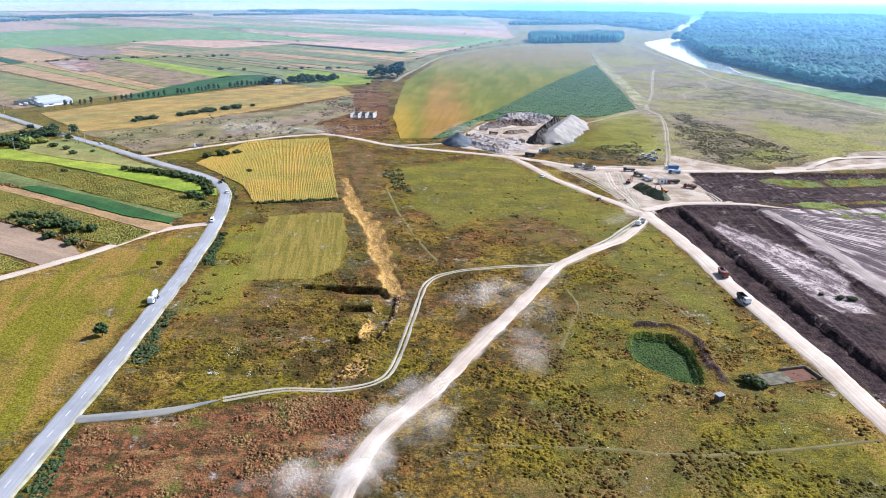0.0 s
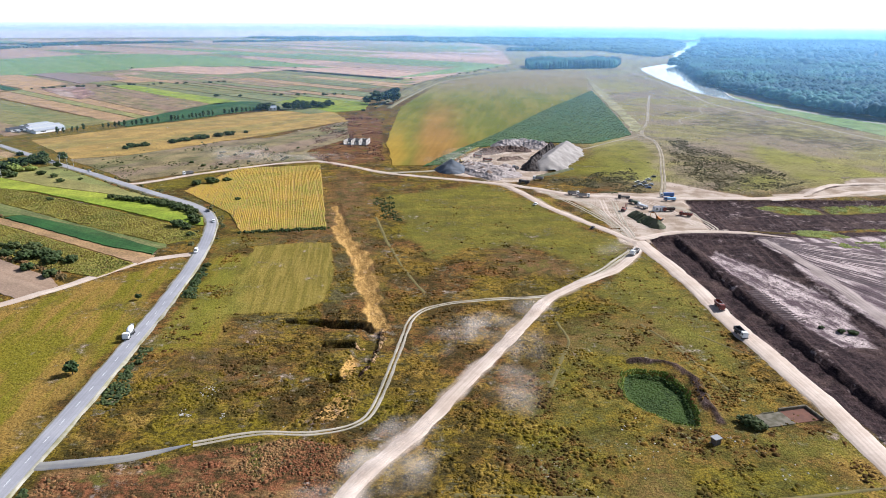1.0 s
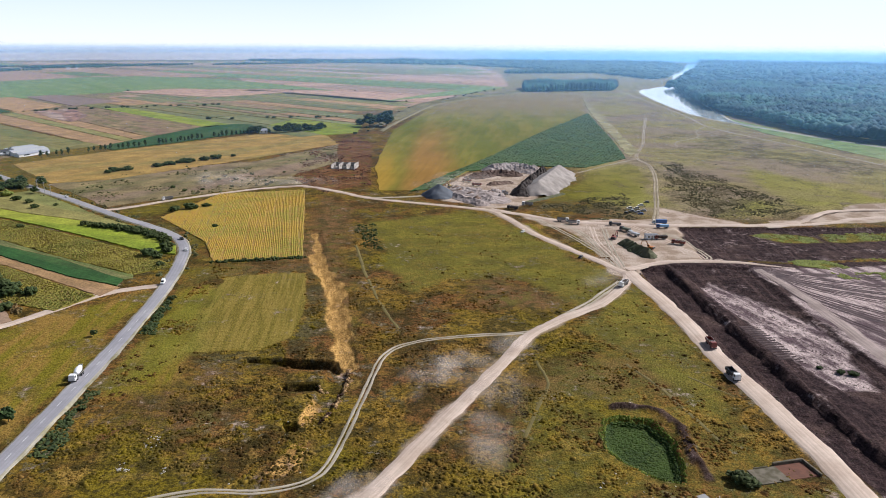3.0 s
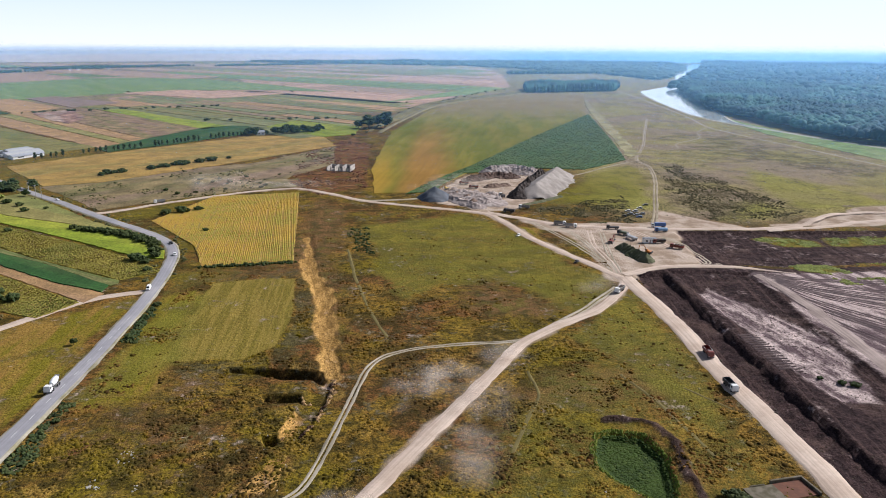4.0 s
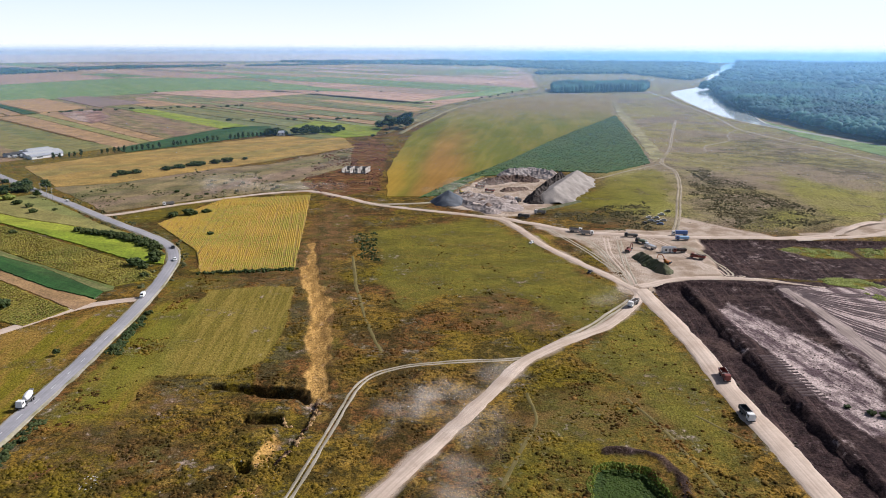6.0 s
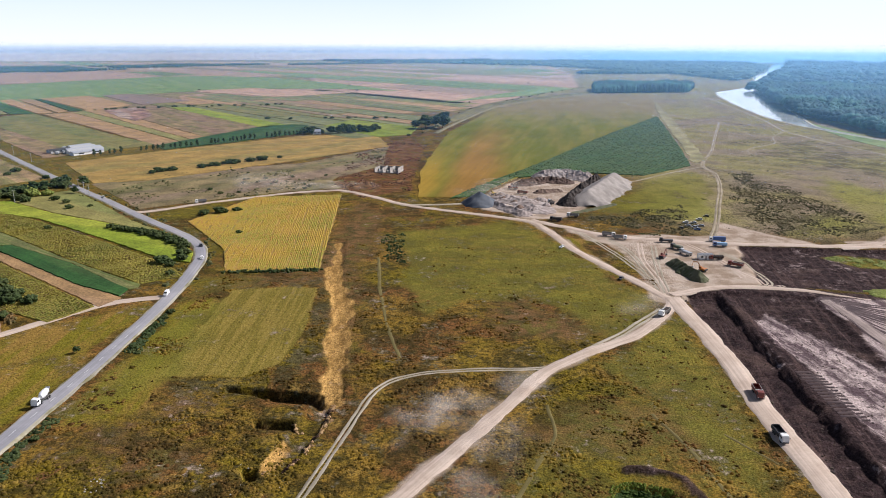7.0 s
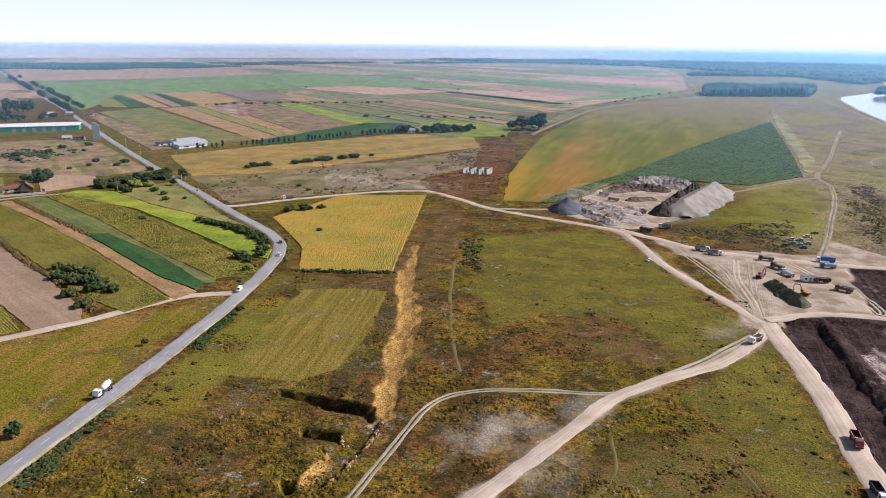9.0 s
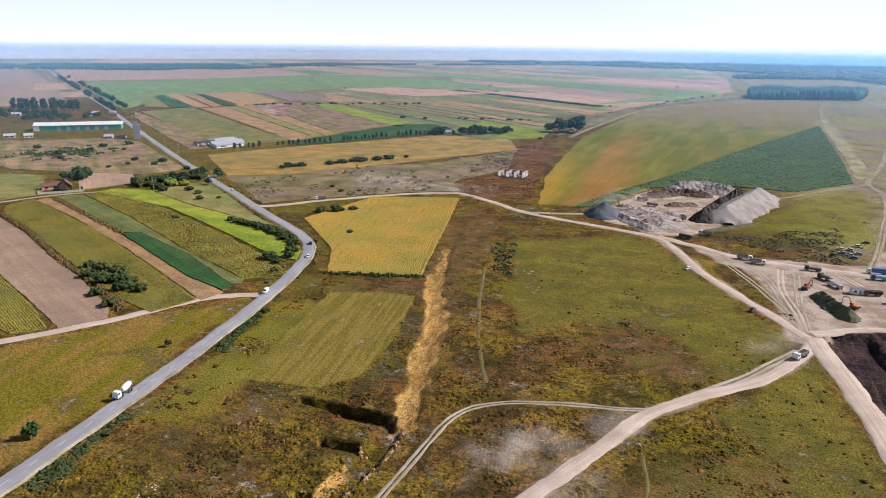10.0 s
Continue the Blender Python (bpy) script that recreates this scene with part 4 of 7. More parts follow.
v = 930.0
FAR_PALETTE = [(F_PINK, "pinkish stubble strip")] * 4 + [(F_TAN, "tan stubble strip")] * 2 + [(F_OLIVE, "olive pasture strip")] * 2 + [(F_GREEN, "green crop strip"), (F_GREEN, "green crop strip"), (F_BROWN, "bare brown ploughed strip"), (F_MIX, "weedy fallow strip"), (F_MIX, "weedy fallow strip")]
while v < 3500:
    wide = r.choice((34, 46, 60, 85, 120)) * (0.45 + v / 1700)
    u = 350.0
    while u < 3900:
        run = r.uniform(320, 800) * (0.8 + v / 2500)
        a, b = u, u + run - 12
        for trial in range(60):
            ends = [[U * p + W * q for q in (v, v + wide / 2, v + wide - 6)] for p in (a, b)]
            good = [all(left_of_levee(q) and right_of_road(q) and q[1] > 900 and np.hypot(*q) < 4650 and not any(inside(q[0], q[1], k) for k in KNOWN) for q in e) for e in ends]
            if all(good) or b - a < 80:
                break
            a, b = (a if good[0] else a + 25), (b if good[1] else b - 25)
        if all(good) and b - a > 80:
            m, words = r.choice(FAR_PALETTE)
            field(words, [tuple(U * p + W * q) for p, q in ((a, v), (b, v), (b, v + wide - 6), (a, v + wide - 6))], m, 0.45, 40, 1.5)
        u += run
    v += wide
field("broad bare pinkish ploughed field", [(-880, 985), (-1120, 1205), (-1470, 1510), (-2150, 2085), (-2700, 1900), (-1900, 1300), (-1400, 950), (-1000, 905)], F_BROWN, 0.35, 30, 2)
field("tan stubble patch", [(-1134, 1212), (-1095, 1240), (-985, 1140), (-1025, 1115)], F_PINK, 0.8, 15, 2)
field("bare brown field beside the yard", [(-1000, 880), (-900, 800), (-760, 700), (-640, 640), (-700, 560), (-1200, 780)], F_MIX, 0.2, 20, 2)


# ---- plants in the mass ----
def ball(level):
    bm = bmesh.new()
    bmesh.ops.create_icosphere(bm, subdivisions=level, radius=1)
    v = np.array([p.co[:] for p in bm.verts])
    f = np.array([[p.index for p in q.verts] for q in bm.faces])
    bm.free()
    return v, f


def cone(n):
    a = np.arange(n) * 2 * np.pi / n
    v = np.vstack([np.column_stack([np.cos(a), np.sin(a), np.zeros(n)]), [[0, 0, 1]]])
    f = np.array([[i, (i + 1) % n, n] for i in range(n)])
    return v, f


def dome(n):
    """A low tussock: a rim on the ground, a shoulder above it and a top."""
    a = np.arange(n) * 2 * np.pi / n
    v = np.vstack([np.column_stack([np.cos(a), np.sin(a), np.full(n, -0.1)]), np.column_stack([0.72 * np.cos(a + 0.4), 0.72 * np.sin(a + 0.4), np.full(n, 0.62)]), [[0, 0, 1]]])
    f = [(i, (i + 1) % n, n + i) for i in range(n)] + [((i + 1) % n, n + (i + 1) % n, n + i) for i in range(n)] + [(n + i, n + (i + 1) % n, 2 * n) for i in range(n)]
    return v, np.array(f)


def mass(name, shape, pos, wide, tall, material, words, category, rough=0.3, turn=None, smooth=False):
    """Many copies of a small form in one mesh, each turned, stretched and dented on its own."""
    v, f = shape
    n = len(pos)
    a = rng.uniform(0, 2 * np.pi, n) if turn is None else np.full(n, turn)
    c, s = np.cos(a)[:, None], np.sin(a)[:, None]
    q = v[None] * (1 + rough * rng.uniform(-1, 1, (n, len(v), 1)))
    if turn is None:
        w2 = wide * rng.uniform(0.7, 1.3, n)
    else:
        wide, w2 = wide
    x, y = q[..., 0] * wide[:, None], q[..., 1] * w2[:, None]
    out = np.stack([x * c - y * s + pos[:, :1], x * s + y * c + pos[:, 1:2], q[..., 2] * tall[:, None] + pos[:, 2:3]], -1).reshape(-1, 3)
    faces = (f[None] + (np.arange(n) * len(v))[:, None, None]).reshape(-1, f.shape[1])
    return tagged(new(name, mesh_of(name, out, faces, material, smooth)), words, category, kind="stuff")


def sow(n, x0, x1, y0, y1, keep):
    p = np.column_stack([rng.uniform(x0, x1, n), rng.uniform(y0, y1, n)])
    p = p[keep(p[:, 0], p[:, 1])]
    return np.column_stack([p, height(p[:, 0], p[:, 1])])


def off_roads(x, y, gap=1.0):
    ok = reach(x, y, ROAD[:16]) > 4.5 + gap
    for line, w in ((HAUL, 3.2), (HAUL_EAST, 3.6), (NORTH_ROAD, 2.6), (SIDE_ROAD, 2.8), (RUTS, 1.8), (DRIVE, 2.2), (EAST_ROAD, 3.5), (RIVER_TRACK, 2.2)):
        ok &= reach(x, y, line) > w + gap
    for poly in (CUT_W, CUT_E, CUT_N, POND, CORN, *DUST_ZONES):
        ok &= ~inside(x, y, poly)
    return ok & ~inside(x, y, [(159, 345), (360, 365), (360, -200), (130, -200), (132, 150), (130, 200), (158, 214)])


def rows_in(poly, gap, along, ang):
    """Points in rows at a given angle inside a polygon."""
    ca, sa = math.cos(ang), math.sin(ang)
    q = np.array(poly)
    u, w = q[:, 0] * ca + q[:, 1] * sa, -q[:, 0] * sa + q[:, 1] * ca
    uu, ww = np.meshgrid(np.arange(u.min(), u.max(), along), np.arange(w.min(), w.max(), gap))
    uu, ww = uu.ravel() + rng.uniform(-along, along, uu.size) * 0.4, ww.ravel() + rng.normal(0, gap * 0.1, ww.size)
    x, y = uu * ca - ww * sa, uu * sa + ww * ca
    ok = depth_in(x, y, poly) > 0.3
    return np.column_stack([x[ok], y[ok], np.full(ok.sum(), 0.25)])


red = RED_ZONES[0]
p = sow(108000, -124, 115, 92, 400, lambda x, y: off_roads(x, y, 1.6) & (reach(x, y, GULLY) > 5.5) & ~inside(x, y, MOWN) & ~inside(x, y, red) & (wobble(x, y, 13, 31) + 0.8 * wobble(x, y, 4.5, 32) + 0.5 * wobble(x, y, 1.8, 35) > -0.05 + 0.004 * np.clip(y - 180, 0, 200)) & (x > np.interp(y, [90, 210, 300, 400], [-86, -90, -95, -100])) & ((rng.random(len(x)) < 0.12) | ~(inside(x, y, LUSH_ZONES[0]) | inside(x, y, LUSH_ZONES[1]))))
k = 0.22 + 0.16 * rng.exponential(1.0, len(p)).clip(0, 4)
mass("grass_tuft", dome(5), p, k, k * rng.uniform(0.3, 0.75, len(p)), L_GRASS, "tufts of dry olive grass over the meadow", "grass", 0.3, smooth=True)
p = sow(25000, -90, -12, 78, 157, lambda x, y: inside(x, y, red) & off_roads(x, y, 0.6) & (wobble(0.5 * x, y, 5, 33) + 0.7 * wobble(x, y, 2.2, 34) > -0.1))
k = 0.14 + 0.13 * rng.exponential(1.0, len(p)).clip(0, 4)
mass("dry_weeds", dome(5), p, k, k * rng.uniform(0.4, 1.0, len(p)), L_RED, "rust red dry weeds standing thick", "weeds", 0.35, smooth=True)
p = sow(15000, -66, -12, 215, 405, lambda x, y: reach(x, y, GULLY) < 1.6 + 1.8 * wobble(x, y, 7, 36) + 2.0 * wobble(x, y, 17, 37) + 2.2 * ease(y, 246, 270) * ease(-y, -335, -310) - 1.6 * ease(y, 340, 385))
k = rng.uniform(0.10, 0.24, len(p))
mass("reed", dome(5), p, k * 1.6, rng.uniform(0.08, 0.2, len(p)), L_REED, "dry golden reeds filling the gully", "reeds", 0.35)
p = rows_in(CORN, 0.95, 1.1, math.radians(102.4))
across = -p[:, 0] * math.sin(math.radians(102.4)) + p[:, 1] * math.cos(math.radians(102.4))
p = p[((across + 0.5 * wobble(p[:, 0], p[:, 1], 30, 77)) % 4.75 > 1.05) | (rng.random(len(p)) < 0.25)]
mass("maize_row", dome(5), p, (rng.uniform(1.1, 1.8, len(p)), rng.uniform(0.42, 0.62, len(p))), rng.uniform(0.2, 0.45, len(p)) * (1 + 0.4 * wobble(p[:, 0], p[:, 1], 14, 71)), L_CORN, "ripe yellow maize standing in rows", "maize", 0.25, math.radians(102.4))
for poly in (SUN_1, SUN_2, SUN_3):
    p = rows_in(poly, 0.95, 1.15, math.radians(-30.5))
    mass("sunflower_row", dome(5), p, (rng.uniform(0.5, 1.0, len(p)), rng.uniform(0.36, 0.55, len(p))), rng.uniform(0.2, 0.5, len(p)) * (1 + 0.4 * wobble(p[:, 0], p[:, 1], 9, 72)), L_SUNF, "yellowing sunflowers in rows", "sunflowers", 0.3, math.radians(-30.5))
p = rows_in(TRIANGLE, 3.4, 2.8, math.radians(69))
mass("young_maize", ball(1), p, rng.uniform(1.1, 2.1, len(p)), rng.uniform(0.4, 1.0, len(p)), L_MAIZE, "dark green young maize in rows", "maize", 0.35)

# ---- river and far woods ----
# the sky's white glare is put into the pale water colour
WATER = Nodes("river_water", 0.07)
WATER.b.inputs["Specular IOR Level"].default_value = 0.5
_p = WATER.place()
_f = WATER.noise(_p, 0.25, 3)
WATER = WATER.done(WATER.mix(_f, (0.46, 0.49, 0.48), (0.52, 0.54, 0.52)), _f, 0.08, 0.05)
SAND = road_surface("river_sand", (0.50, 0.45, 0.37), (0.40, 0.36, 0.28), 0.02, 0.5)
RIVER = [(560, 690, 1.5), (480, 750, 1.5), (446, 830, 2), (426, 905, 2.5), (406, 985, 7), (400, 1050, 22), (408, 1150, 48), (428, 1300, 68), (452, 1450, 84), (496, 1680, 104),
         (548, 1820, 60), (620, 2020, 12), (740, 2420, 10), (880, 2834, 60), (1230, 3752, 75), (1430, 4300, 80)]


def river_sheet(name, extra, z, material, words, category):
    line = curve([(x, y, w) for x, y, w in RIVER], 20)
    d = np.gradient(line[:, :2], axis=0)
    d /= np.linalg.norm(d, axis=1)[:, None]
    nrm = np.stack([d[:, 1], -d[:, 0]], 1)
    s = np.arange(len(line)) * 20.0
    rows = []
    for side in (-1, 1):
        w = line[:, 2] / 2 + extra * (1 + 0.6 * wobble(s, s * 0 + side, 60, 41))
        rows.append(np.column_stack([line[:, :2] + side * nrm * w[:, None], np.full(len(line), z)]))
    v = np.stack(rows, 1).reshape(-1, 3)
    return tagged(new(name, mesh_of(name, v, grid_faces(len(line), 2), material)), words, category, kind="structure")


river_sheet("river_bank", 2.6, 0.30, SAND, "pale sand along the river's edge", "sand bank")
river_sheet("water", 0.0, 0.45, WATER, "broad calm river, its white sky sheen put into the colour", "water")
field("green meadow along the river bank", [(414, 1150), (420, 1000), (430, 905), (446, 832), (482, 768), (560, 700), (600, 610), (422, 660), (412, 745), (395, 890)], F_GREEN, 0.25, 8, 1)

FOREST = [(552, 1770), (441, 1225), (443, 1041), (448, 908), (462, 829), (484, 792), (560, 715), (900, 520), (3300, 3300), (3700, 4300), (2400, 4750), (1560, 4650), (1330, 3760), (960, 2790), (770, 2300), (650, 1990)]
BEYOND = [(-1200, 4420), (100, 3650), (480, 2960), (640, 2300), (676, 2320), (842, 2800), (1185, 3740), (1300, 4560), (600, 4760), (-1000, 4660)]
WOOD = [(178, 1645), (388, 1712), (430, 1850), (300, 1900), (190, 1800)]
STRIP = [(215, 2680), (640, 2830), (660, 2905), (220, 2765)]


def grove(words, poly, n, wide, tall, shape, density=1.0, base=0.5, leaves=L_FOREST_HAZE):
    q = np.array(poly)
    p = np.column_stack([rng.uniform(q[:, 0].min(), q[:, 0].max(), n), rng.uniform(q[:, 1].min(), q[:, 1].max(), n)])
    p = p[inside(p[:, 0], p[:, 1], poly)]
    if density < 1:
        p = p[wobble(p[:, 0], p[:, 1], 160, 51) > 1 - 2 * density]
    w = rng.uniform(*wide, len(p))
    h = rng.uniform(*tall, len(p)) * (1 + 0.16 * wobble(p[:, 0], p[:, 1], 70, 52) + 0.20 * wobble(p[:, 0], p[:, 1], 150, 53))
    pos = np.column_stack([p, h * base])
    return mass("woodland", shape, pos, w, h * (1 - base), leaves, words, "woods", 0.22, None, True)


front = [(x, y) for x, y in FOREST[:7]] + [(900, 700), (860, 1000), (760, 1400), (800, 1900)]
grove("dense river forest of poplars, haze blue in the leaf colour", front, 20000, (4.2, 8.4), (11, 20), ball(1), base=0.62)
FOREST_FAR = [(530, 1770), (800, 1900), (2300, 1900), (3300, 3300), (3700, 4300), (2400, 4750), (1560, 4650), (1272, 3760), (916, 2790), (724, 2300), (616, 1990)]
grove("far reach of the river forest, haze blue in the leaf colour", FOREST_FAR, 10500, (9, 16), (10, 20), ball(1), base=0.6, leaves=L_MID_HAZE)
grove("dense river forest of poplars, haze blue in the leaf colour", [(760, 1400), (860, 1000), (900, 700), (1100, 650), (2300, 1900), (800, 1900)], 10000, (7, 14), (12, 20), ball(1), base=0.62)
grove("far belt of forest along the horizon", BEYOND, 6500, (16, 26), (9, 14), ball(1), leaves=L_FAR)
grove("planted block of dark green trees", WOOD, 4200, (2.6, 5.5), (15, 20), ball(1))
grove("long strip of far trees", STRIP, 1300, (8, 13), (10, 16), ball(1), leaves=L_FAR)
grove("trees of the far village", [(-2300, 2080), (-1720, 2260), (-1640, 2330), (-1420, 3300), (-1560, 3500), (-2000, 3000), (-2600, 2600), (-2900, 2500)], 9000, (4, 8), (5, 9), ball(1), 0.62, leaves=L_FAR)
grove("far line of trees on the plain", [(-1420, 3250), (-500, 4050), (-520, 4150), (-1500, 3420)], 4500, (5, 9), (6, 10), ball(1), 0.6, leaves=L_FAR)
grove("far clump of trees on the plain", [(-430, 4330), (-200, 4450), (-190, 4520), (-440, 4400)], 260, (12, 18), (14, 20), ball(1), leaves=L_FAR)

HAZE_PER_METRE = 0.00016
# glowing ring beyond the plain: haze, low sky and far land painted in
HORIZON_GLOW = bpy.data.materials.new("horizon_haze")
HORIZON_GLOW.use_nodes = True
_t = HORIZON_GLOW.node_tree
_t.nodes.clear()
_g = _t.nodes.new("ShaderNodeNewGeometry")
_s = _t.nodes.new("ShaderNodeSeparateXYZ")
_t.links.new(_g.outputs["Position"], _s.inputs[0])
_r = _t.nodes.new("ShaderNodeMapRange")
_r.inputs["From Min"].default_value, _r.inputs["From Max"].default_value = 0, 900
_n = _t.nodes.new("ShaderNodeTexNoise")
_n.inputs["Scale"].default_value, _n.inputs["Detail"].default_value = 1.0, 5.0
_v = _t.nodes.new("ShaderNodeMapping")
_v.inputs["Scale"].default_value = (0.0012, 0.0012, 0.06)
_t.links.new(_g.outputs["Position"], _v.inputs["Vector"])
_t.links.new(_v.outputs[0], _n.inputs["Vector"])
_u = _t.nodes.new("ShaderNodeMath")
_u.operation = "MULTIPLY_ADD"
_u.inputs[1].default_value = 16.0
_t.links.new(_n.outputs["Fac"], _u.inputs[0])
_t.links.new(_s.outputs["Z"], _u.inputs[2])
_h = _t.nodes.new("ShaderNodeMath")
_h.operation = "SUBTRACT"
_h.inputs[1].default_value = 8.0
_t.links.new(_u.outputs[0], _h.inputs[0])
_t.links.new(_h.outputs[0], _r.inputs["Value"])
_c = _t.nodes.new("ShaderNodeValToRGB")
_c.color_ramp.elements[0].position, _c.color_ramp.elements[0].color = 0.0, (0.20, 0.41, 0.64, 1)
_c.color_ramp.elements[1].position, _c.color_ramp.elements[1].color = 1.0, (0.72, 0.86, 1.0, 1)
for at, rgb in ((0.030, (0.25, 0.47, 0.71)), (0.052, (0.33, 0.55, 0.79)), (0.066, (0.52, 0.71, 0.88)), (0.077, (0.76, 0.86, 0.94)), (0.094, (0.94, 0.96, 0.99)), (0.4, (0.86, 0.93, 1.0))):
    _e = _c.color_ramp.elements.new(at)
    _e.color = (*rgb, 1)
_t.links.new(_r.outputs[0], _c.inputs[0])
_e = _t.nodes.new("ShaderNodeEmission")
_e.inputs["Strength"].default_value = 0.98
# western far plain, pale with stubble and painted haze, in place of the woods
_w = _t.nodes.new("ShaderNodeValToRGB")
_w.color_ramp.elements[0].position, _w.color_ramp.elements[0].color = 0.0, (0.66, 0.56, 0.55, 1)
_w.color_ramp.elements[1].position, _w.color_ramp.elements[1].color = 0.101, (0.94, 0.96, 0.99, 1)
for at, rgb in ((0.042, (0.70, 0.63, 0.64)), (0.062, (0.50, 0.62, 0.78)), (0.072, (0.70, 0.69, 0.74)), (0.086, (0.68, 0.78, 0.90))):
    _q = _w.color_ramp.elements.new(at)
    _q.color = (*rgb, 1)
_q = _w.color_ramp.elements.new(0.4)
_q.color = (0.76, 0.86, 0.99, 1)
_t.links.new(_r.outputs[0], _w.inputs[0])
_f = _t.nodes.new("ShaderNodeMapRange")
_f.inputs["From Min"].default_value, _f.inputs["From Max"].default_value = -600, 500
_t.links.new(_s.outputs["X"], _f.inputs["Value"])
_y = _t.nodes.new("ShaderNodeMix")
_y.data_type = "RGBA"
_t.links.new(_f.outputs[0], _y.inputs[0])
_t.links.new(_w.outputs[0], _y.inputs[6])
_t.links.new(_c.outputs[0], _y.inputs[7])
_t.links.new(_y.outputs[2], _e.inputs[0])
_o = _t.nodes.new("ShaderNodeOutputMaterial")
_t.links.new(_e.outputs[0], _o.inputs[0])
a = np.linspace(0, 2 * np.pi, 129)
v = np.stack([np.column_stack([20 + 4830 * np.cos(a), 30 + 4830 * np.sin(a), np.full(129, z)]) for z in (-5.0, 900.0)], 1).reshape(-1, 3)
tagged(new("backdrop", mesh_of("backdrop", v, grid_faces(129, 2), HORIZON_GLOW)), "glowing ring painted as low hazy sky and far land", "sky", kind="structure")


# thin summer haze over the plain imitated by blue upright veils, ring behind ring
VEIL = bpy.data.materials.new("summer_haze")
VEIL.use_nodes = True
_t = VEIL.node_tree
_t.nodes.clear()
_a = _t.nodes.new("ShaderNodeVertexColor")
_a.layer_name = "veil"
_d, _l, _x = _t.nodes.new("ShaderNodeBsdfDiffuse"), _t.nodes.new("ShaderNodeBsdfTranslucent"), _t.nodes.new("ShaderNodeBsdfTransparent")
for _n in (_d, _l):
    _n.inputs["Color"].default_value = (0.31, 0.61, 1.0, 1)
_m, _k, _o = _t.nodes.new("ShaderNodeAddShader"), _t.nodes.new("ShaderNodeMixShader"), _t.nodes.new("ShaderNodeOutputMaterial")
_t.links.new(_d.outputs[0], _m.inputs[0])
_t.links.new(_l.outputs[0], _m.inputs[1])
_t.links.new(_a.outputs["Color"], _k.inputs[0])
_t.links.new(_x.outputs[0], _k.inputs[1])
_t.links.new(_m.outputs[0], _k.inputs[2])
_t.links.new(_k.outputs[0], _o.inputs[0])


def veil_attribute(me, values):
    at = me.color_attributes.new("veil", "FLOAT_COLOR", "POINT")
    at.data.foreach_set("color", np.repeat(np.column_stack([values] * 3 + [np.ones(len(values))])[:, :4], 1, axis=0).ravel())


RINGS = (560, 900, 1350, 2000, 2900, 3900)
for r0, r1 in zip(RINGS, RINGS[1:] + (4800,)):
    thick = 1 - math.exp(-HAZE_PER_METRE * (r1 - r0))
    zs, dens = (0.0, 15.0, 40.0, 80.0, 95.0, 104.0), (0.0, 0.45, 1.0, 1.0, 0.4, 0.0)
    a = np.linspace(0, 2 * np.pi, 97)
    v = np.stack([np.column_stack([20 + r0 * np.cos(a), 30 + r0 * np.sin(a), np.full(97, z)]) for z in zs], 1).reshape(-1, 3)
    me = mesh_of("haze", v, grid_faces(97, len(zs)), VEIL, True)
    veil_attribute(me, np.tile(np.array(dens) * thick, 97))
    tagged(new("haze", me), "blue translucent sheet imitating thin summer haze over the plain", "haze", kind="structure")


# ---- trees and bushes ----
def crown_mesh(name, lobes, clumps, size, material, seed):
    """A crown of many small leaf clumps spread through a few lobes."""
    g = np.random.default_rng(seed)
    v, f = ball(1)
    V, Fc = [], []
    for k in range(clumps):
        cx, cy, cz, rr, rz = lobes[k % len(lobes)]
        d = g.normal(size=3)
        d /= np.linalg.norm(d)
        rad = g.uniform(0.55, 1.05)
        c = np.array((cx + d[0] * rr * rad, cy + d[1] * rr * rad, cz + d[2] * rz * rad))
        q = v * (1 + 0.45 * g.uniform(-1, 1, (len(v), 1))) * size * g.uniform(0.6, 1.3) * np.array((1, 1, 0.7))
        Fc.append(f + len(V) * len(v))
        V.append(q + c)
    return mesh_of(name, np.vstack(V), np.vstack(Fc), material)


def limb(bm, a, b, r0, r1, n=7):
    a, b = Vector(a), Vector(b)
    m = (b - a).to_track_quat("Z", "Y").to_matrix().to_4x4()
    bmesh.ops.create_cone(bm, segments=n, radius1=r0, radius2=r1, depth=(b - a).length, cap_ends=True, matrix=Matrix.Translation((a + b) / 2) @ m)


def plant(name, words, category, lobes, clumps, size, leaves, trunk, seed, group):
    """A tree or bush of unit height at the origin, with its stem and crown."""
    ob = tagged(new(name), words, category, group)
    bm = bmesh.new()
    limb(bm, (0, 0, -0.03), (0.01, 0, trunk), 0.035, 0.022)
    for k, (cx, cy, cz, rr, rz) in enumerate(lobes):
        limb(bm, (0.01, 0, trunk * 0.85), (cx * 0.8, cy * 0.8, cz), 0.02, 0.008, 5)
    part("trunk", bm, BARK, ob)
    cr = new("crown", crown_mesh("crown", lobes, clumps, size, leaves, seed))
    cr.parent = ob
    return ob


ROUND = [(0, 0, 0.62, 0.34, 0.30), (0.22, 0.05, 0.5, 0.26, 0.24), (-0.2, 0.12, 0.54, 0.26, 0.26), (0.02, -0.22, 0.48, 0.26, 0.24), (0.08, 0.1, 0.74, 0.24, 0.20), (-0.08, 0.2, 0.42, 0.26, 0.22)]
OVAL = [(0, 0, 0.45, 0.17, 0.2), (0.05, 0.02, 0.62, 0.16, 0.2), (-0.04, -0.02, 0.78, 0.12, 0.18), (0.03, -0.06, 0.35, 0.16, 0.14)]
